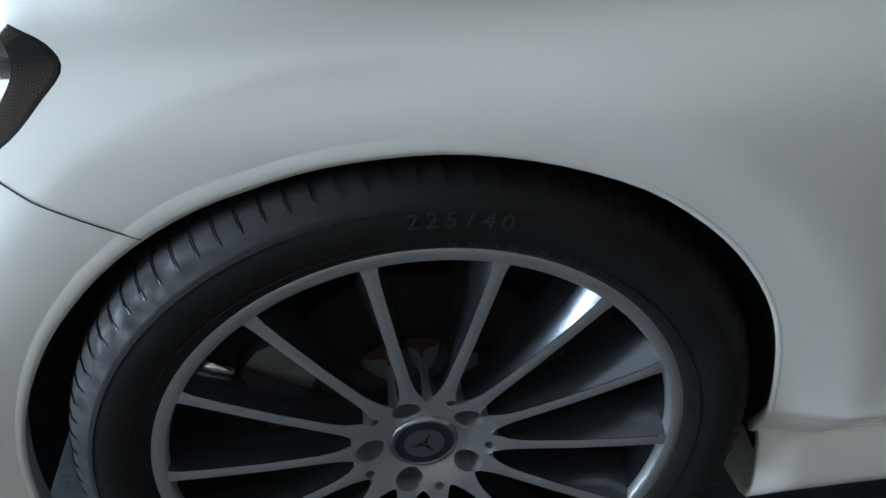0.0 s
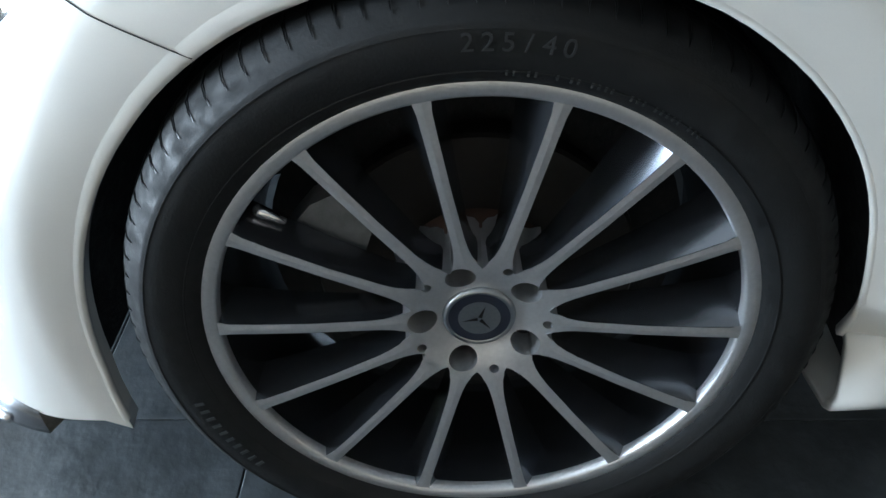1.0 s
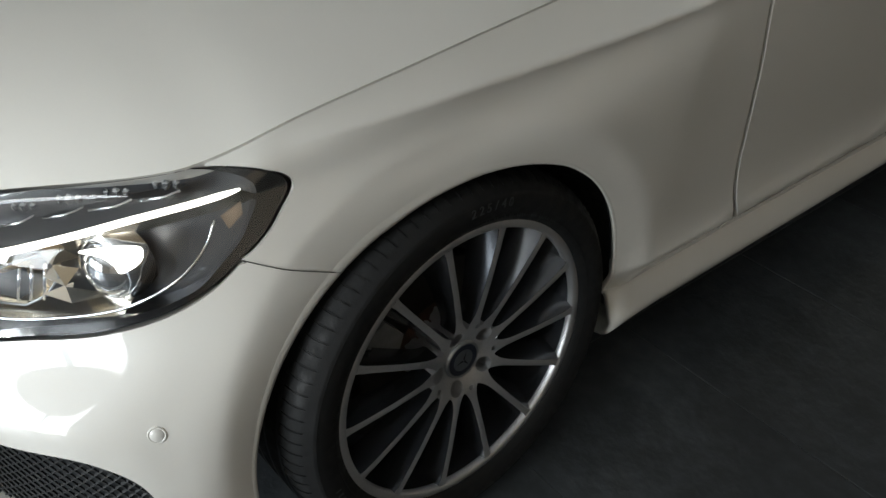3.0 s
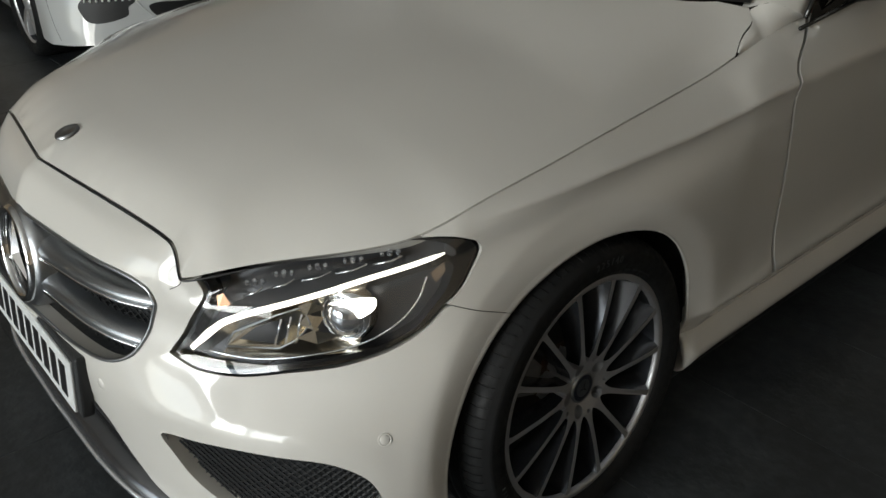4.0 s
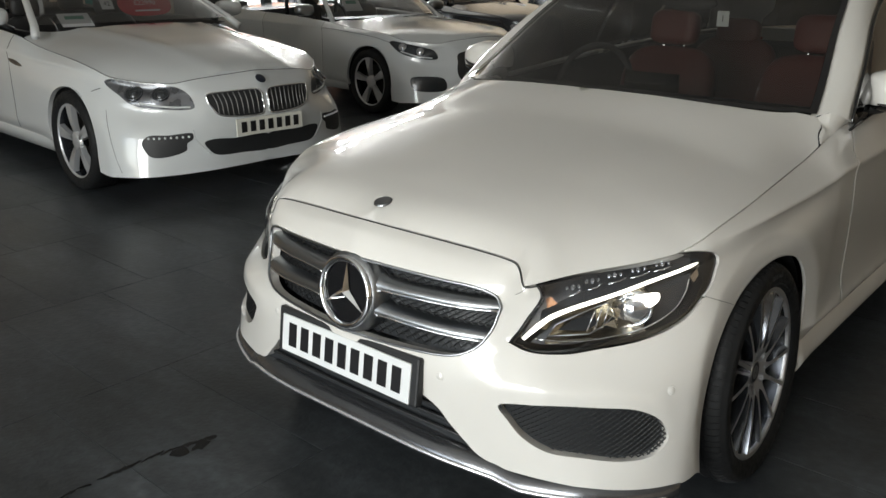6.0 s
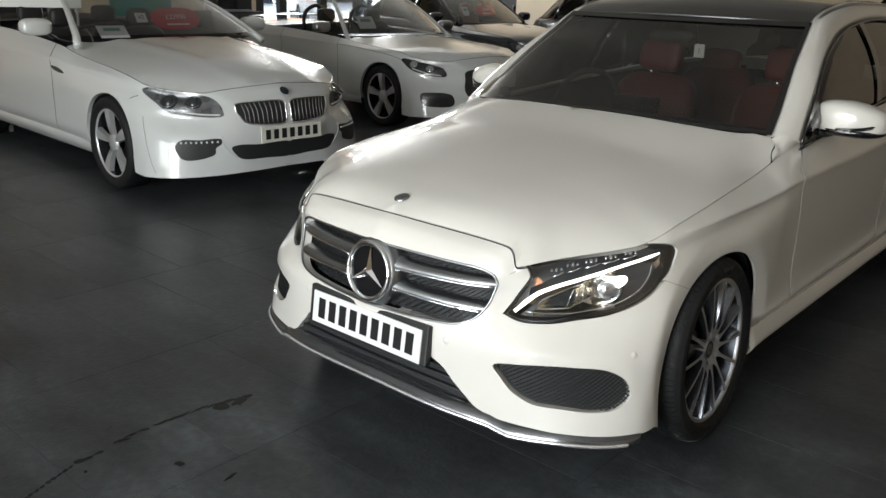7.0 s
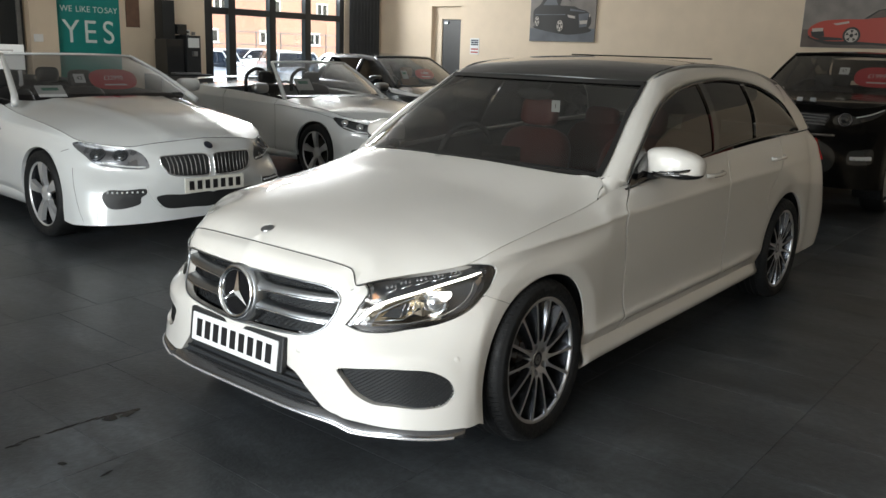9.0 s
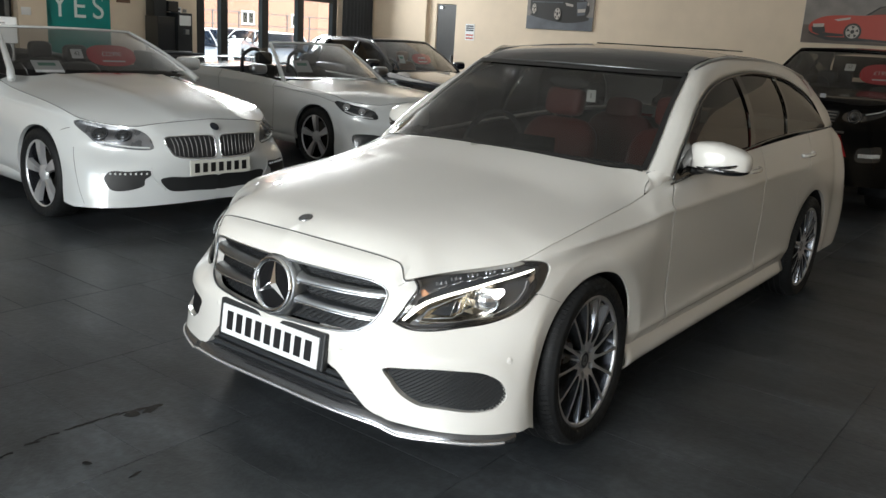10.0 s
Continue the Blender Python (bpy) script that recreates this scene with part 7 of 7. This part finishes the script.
hatch = closed_car("hatchback_car", "dark blue hatchback with red price card", .88, .88, 2.58, .80,
                   [(.1, .12), (.2, .2), (.45, .45), (.55, .56), (.7, .71), (.8, .83), (1.0, .98), (1.1, 1.03)], .82, NAVY, 1.43,
                   (.72, .85, .97), (.58, 1.50, 1.375), (.56, 2.95, 1.36), (.66, 3.32, 1.02), .325)
hatch.seats((1.75, 2.5), 1.05, TANLEATHER)
hatch.wheels(lambda r: road_wheel(r, 5, ALLOYBRIGHT, .04, .235, .016), .77)
for sx in (1, -1):
    lamp_unit(hatch, [(2.4, 3.9), (3.0, 3.7), (3.8, 3.9), (4.5, 4.6), (4.9, 5.3), (4.6, 5.9), (4.0, 6.2), (3.0, 5.8), (2.5, 5.0)], sx, [(3.2, 4.8, .04), (3.9, 5.1, .04)])
price_card(hatch.root, (.25, 1.25, 1.13), "£10990", .40, .18, 30)
white_card(hatch.root, (-.25, 1.18, 1.12), .12, .14, 30)
hatch.place(-5.35, 7.55, 84)

saloon = closed_car("saloon_car", "dark brown-black saloon seen behind the estate", .90, .85, 2.70, .95,
                    [(.1, .12), (.2, .2), (.45, .45), (.55, .56), (.7, .71), (.8, .83), (1.0, .97), (1.1, 1.02)], .80, BLACK, 1.43,
                    (.74, .85, .96), (.59, 1.50, 1.385), (.56, 2.80, 1.385), (.64, 3.35, 1.03), .33)
saloon.seats((1.75, 2.5), 1.05, BLACKLEATHER)
saloon.wheels(lambda r: road_wheel(r, 5, ALLOYBRIGHT, .04, .24, .016), .79)
for sx in (1, -1):
    lamp_unit(saloon, [(2.4, 3.9), (3.0, 3.7), (3.8, 3.9), (4.5, 4.6), (4.9, 5.3), (4.6, 5.9), (4.0, 6.2), (3.0, 5.8), (2.5, 5.0)], sx, [(3.2, 4.8, .04), (3.9, 5.1, .04)])
saloon.place(-3.55, 8.7, 60)

suv = closed_car("off_roader_car", "black compact off-roader with red price card", .95, .87, 2.66, .84,
                 [(.1, .22), (.2, .30), (.45, .64), (.55, .84), (.65, .97), (.7, 1.05), (.8, 1.14), (.9, 1.17), (1.0, 1.20), (1.1, 1.24)], .80, OBSIDIAN, 1.6,
                 (.78, .78, 1.18), (.63, 1.42, 1.605), (.60, 2.95, 1.57), (.70, 3.30, 1.28), .36, rail=False)
suv.seats((1.7, 2.5), 1.2, BLACKLEATHER)
suv.wheels(lambda r: road_wheel(r, 5, ALLOYBRIGHT, .05, .255, .018), .81)
for sx in (1, -1):
    lamp_unit(suv, [(1.62, 4.25), (2.3, 4.05), (3.2, 4.2), (4.1, 4.7), (4.8, 5.45), (4.2, 5.35), (3.2, 5.05), (2.2, 5.0), (1.7, 4.85)], sx, [(2.2, 4.55, .058)], [(2.75, 4.85), (3.4, 5.0), (4.2, 5.25)], SMOKE, LAMPDARK)
    g = suv.patch("front_grille", [(0, 3.85), (.6, 3.85), (1.15, 3.9), (1.35, 4.4), (1.3, 4.95), (.7, 5.0), (0, 5.0)], SMOKE, .003, None, sx)
    for v0 in (4.0, 4.28, 4.56, 4.84):
        bm = bmesh.new()
        tube(bm, (suv.shell.at(np.linspace(0, 1.28, 10), np.full(10, v0)) + (0, -.010, 0)) * (sx, 1, 1), .0075, 6)
        part("grille_bar", bm, GREYMETAL, g, smooth=True)
    fg = suv.patch("fog_lamp", [(2.3, 1.55), (2.9, 1.5), (3.5, 1.6), (3.55, 2.2), (2.9, 2.25), (2.35, 2.15)], SMOKE, .004, None, sx)
    for s0 in (2.5, 2.72, 2.94, 3.16, 3.36):
        p = suv.shell.at([s0], [1.85])[0] + (0, -.014, 0)
        bm = bmesh.new()
        box(bm, p[0] - .022, p[0] + .022, p[1] - .006, p[1] + .006, p[2] - .018, p[2] + .018, .004)
        for q in bm.verts:
            q.co.x *= sx
        part("lamp", bm, PLATEWHITE, fg, smooth=False)
    # lower bumper blade and intake
    it = suv.patch("lower_intake", [(0, .9), (.8, .9), (1.5, 1.0), (1.7, 2.2), (1.2, 2.6), (0, 2.6)], SMOKE, .003, None, sx)
    bm = bmesh.new()
    tube(bm, (suv.shell.at(np.linspace(0, 1.75, 14), np.full(14, 2.95)) + (0, -.006, 0)) * (sx, 1, 1), .012, 6)
    part("blade", bm, GREYMETAL, it, smooth=True)
for i in range(5):
    bm = bmesh.new()
    x = -.26 + i * .13
    p = suv.warp(np.array((x / suv.kx, -.70, .79)))
    box(bm, x - .028, x + .028, p[1] - .012, p[1] + .004, p[2] - .0, p[2] + .04, .003)
    part("bonnet_letter_bar", bm, SATIN, suv.root)
price_card(suv.root, (.42, 1.08, 1.37), "£19990", .52, .26, 30)
white_card(suv.root, (.05, 1.06, 1.43), .11, .09, 30, "57")
suv.place(-.27, 7.05, 0)


# ---- outside the glazing ----
tagged(slab("ground", [(-180, WX - .2, -60, 190, -.25, -.12)], ASPHALT, "grey asphalt street outside the showroom", "ground"), kind="structure")
house = tagged(new("brick_building"), "three-storey red brick terrace with white windows", "building")
HX = -72.0
bm = bmesh.new()
box(bm, HX - 9, HX, 12, 118, -.12, 10.6)
part("wall", bm, BRICK, house)
bm = bmesh.new()
q = [bm.verts.new(p) for p in ((HX + .4, 11.6, 10.6), (HX + .4, 118.4, 10.6), (HX - 4.5, 118.4, 14.0), (HX - 4.5, 11.6, 14.0), (HX - 9.4, 118.4, 10.6), (HX - 9.4, 11.6, 10.6))]
bm.faces.new((q[0], q[1], q[2], q[3]))
bm.faces.new((q[3], q[2], q[4], q[5]))
bm.faces.new((q[0], q[3], q[5]))
bm.faces.new((q[1], q[4], q[2]))
part("roof", bm, ROOFTILE, house)
for i in range(15):
    for z0, z1 in ((1.6, 3.0), (4.9, 6.3), (8.1, 9.4)):
        y = 15.5 + i * 7.0 + (1.2 if z0 > 4 else 0)
        win = new("window")
        win.parent = house
        bm = bmesh.new()
        box(bm, HX + .003, HX + .06, y - .85, y + .85, z0, z1, .01)
        part("frame", bm, WHITEPVC, win)
        for k in (-1, 1):
            bm = bmesh.new()
            box(bm, HX + .061, HX + .07, y + k * .40 - .30, y + k * .40 + .30, z0 + .14, z1 - .14)
            part("pane", bm, SMOKE, win)
        bm = bmesh.new()
        box(bm, HX + .003, HX + .12, y - .95, y + .95, z0 - .14, z0 - .003, .01)
        part("sill", bm, WHITEPVC, win)
fence = tagged(new("fence"), "tall grey post and rail fence along the street", "fence")
for i in range(26):
    bm = bmesh.new()
    y = 22 + i * 2.6
    box(bm, -55.05, -54.95, y - .05, y + .05, -.12, 2.6)
    part("post", bm, GREYMETAL, fence)
for z in (.5, 1.5, 2.5):
    bm = bmesh.new()
    box(bm, -54.945, -54.90, 21.9, 87.1, z - .05, z + .05)
    part("rail", bm, GREYMETAL, fence)
SILVER = material("pale_silver_paint", (0.62, 0.64, 0.66), 0.3, 0.15, 1.0, 300, 0.03)
street = closed_car("street_car", "silver hatchback parked on the street outside", .88, .88, 2.58, .80,
                    [(.1, .12), (.2, .2), (.45, .45), (.55, .56), (.7, .71), (.8, .83), (1.0, .98), (1.1, 1.03)], .82, SILVER, 1.43,
                    (.72, .85, .97), (.58, 1.50, 1.40), (.56, 2.95, 1.38), (.66, 3.32, 1.02), .325)
street.root["group"] = "cars parked outside"
street.wheels(lambda r: road_wheel(r, 5, ALLOYBRIGHT, .04, .235, .016), .77)
street.root.matrix_world = pose(-17.6, 11.6, -.12, 0, 0, 62)
for x, y, h in ((-17.9, 15.4, 60), (-22.5, 15.6, 58), (-23.2, 19.4, 62), (-31.5, 22.0, 5), (-31.3, 29.0, 3)):
    copy_thing(street.root, pose(x, y, -.12, 0, 0, h))

# ---- floor covering ----
TX, TY = 0.90, 0.45


def tile_mesh():
    bm = bmesh.new()
    c, h = .0016, .0036
    lo = [bm.verts.new((x, y, -h)) for x, y in ((0.0008, .0008), (TX - .0008, .0008), (TX - .0008, TY - .0008), (.0008, TY - .0008))]
    md = [bm.verts.new((v.co.x, v.co.y, -.0008)) for v in lo]
    hi = [bm.verts.new((v.co.x + (c if v.co.x < .1 else -c), v.co.y + (c if v.co.y < .1 else -c), 0)) for v in lo]
    bm.faces.new(hi)
    for a, b in ((lo, md), (md, hi)):
        for k in range(4):
            bm.faces.new((a[k], a[(k + 1) % 4], b[(k + 1) % 4], b[k]))
    bmesh.ops.recalc_face_normals(bm, faces=bm.faces)
    me = bpy.data.meshes.new("tile")
    bm.to_mesh(me)
    bm.free()
    me.materials.append(FLOORMAT)
    return me


tile_me = tile_mesh()
tv = np.array([v.co[:] for v in tile_me.vertices])
tf = [tuple(p.vertices) for p in tile_me.polygons]
far_v, far_f = [], []
for i in range(-10, 12):
    x = -1.07 + i * TX
    phase = .15 if i % 2 == 0 else .36
    for j in range(-20, 26):
        y = phase + j * TY
        if x < WX - .1 or x + TX > EX + .15 or y < SY - .1 or y + TY > NY + .15:
            continue
        if -4 <= i <= 5 and -10 <= j <= 18:
            t = new("tile", tile_me)
            t.parent = floor
            t.location = (x, y, 0)
        else:
            k = len(far_v) * len(tv)
            far_v.append(tv + (x, y, 0))
            far_f += [tuple(k + a for a in q) for q in tf]
tagged(mesh_object("tiles", np.vstack(far_v), far_f, FLOORMAT, floor, smooth=False), kind="stuff")

# damp trail on the floor
rng = random.Random(4)
bm = bmesh.new()


def blot(cx, cy, rx, ry, ang):
    n = 12
    vs = []
    for k in range(n):
        a = 2 * math.pi * k / n
        r = 1 + rng.uniform(-.3, .3)
        u, w = rx * r * math.cos(a), ry * r * math.sin(a)
        vs.append(bm.verts.new((cx + u * math.cos(ang) - w * math.sin(ang), cy + u * math.sin(ang) + w * math.cos(ang), .0012 + rng.uniform(0, .0002))))
    bm.faces.new(vs)


for k in range(34):
    t = k / 33
    y = -1.60 + .66 * t
    x = -.50 - .05 * math.sin(math.pi * t) + rng.uniform(-.006, .006)
    w = .003 + .005 * rng.random() + .012 * max(0, t - .8) * 4 * rng.random() + .010 * max(0, .12 - t) * 8
    if rng.random() < .24:
        continue
    blot(x, y, w, .016 + .01 * rng.random(), rng.uniform(-.3, .3))
for k in range(12):
    t = k / 11
    blot(-.50 + .10 * t, -1.62 - .24 * t, .004 + .004 * rng.random(), .010, .5)
for x, y, rx, ry in ((-.485, -.985, .022, .035), (-.50, -1.06, .03, .03), (-.27, -1.37, .018, .012), (-.44, -1.60, .006, .006), (-.09, -1.30, .006, .03)):
    blot(x, y, rx, ry, .2)
tagged(part("damp_stain", bm, STAIN), "dark damp trail and drips on the floor", "stain", "", "stuff")
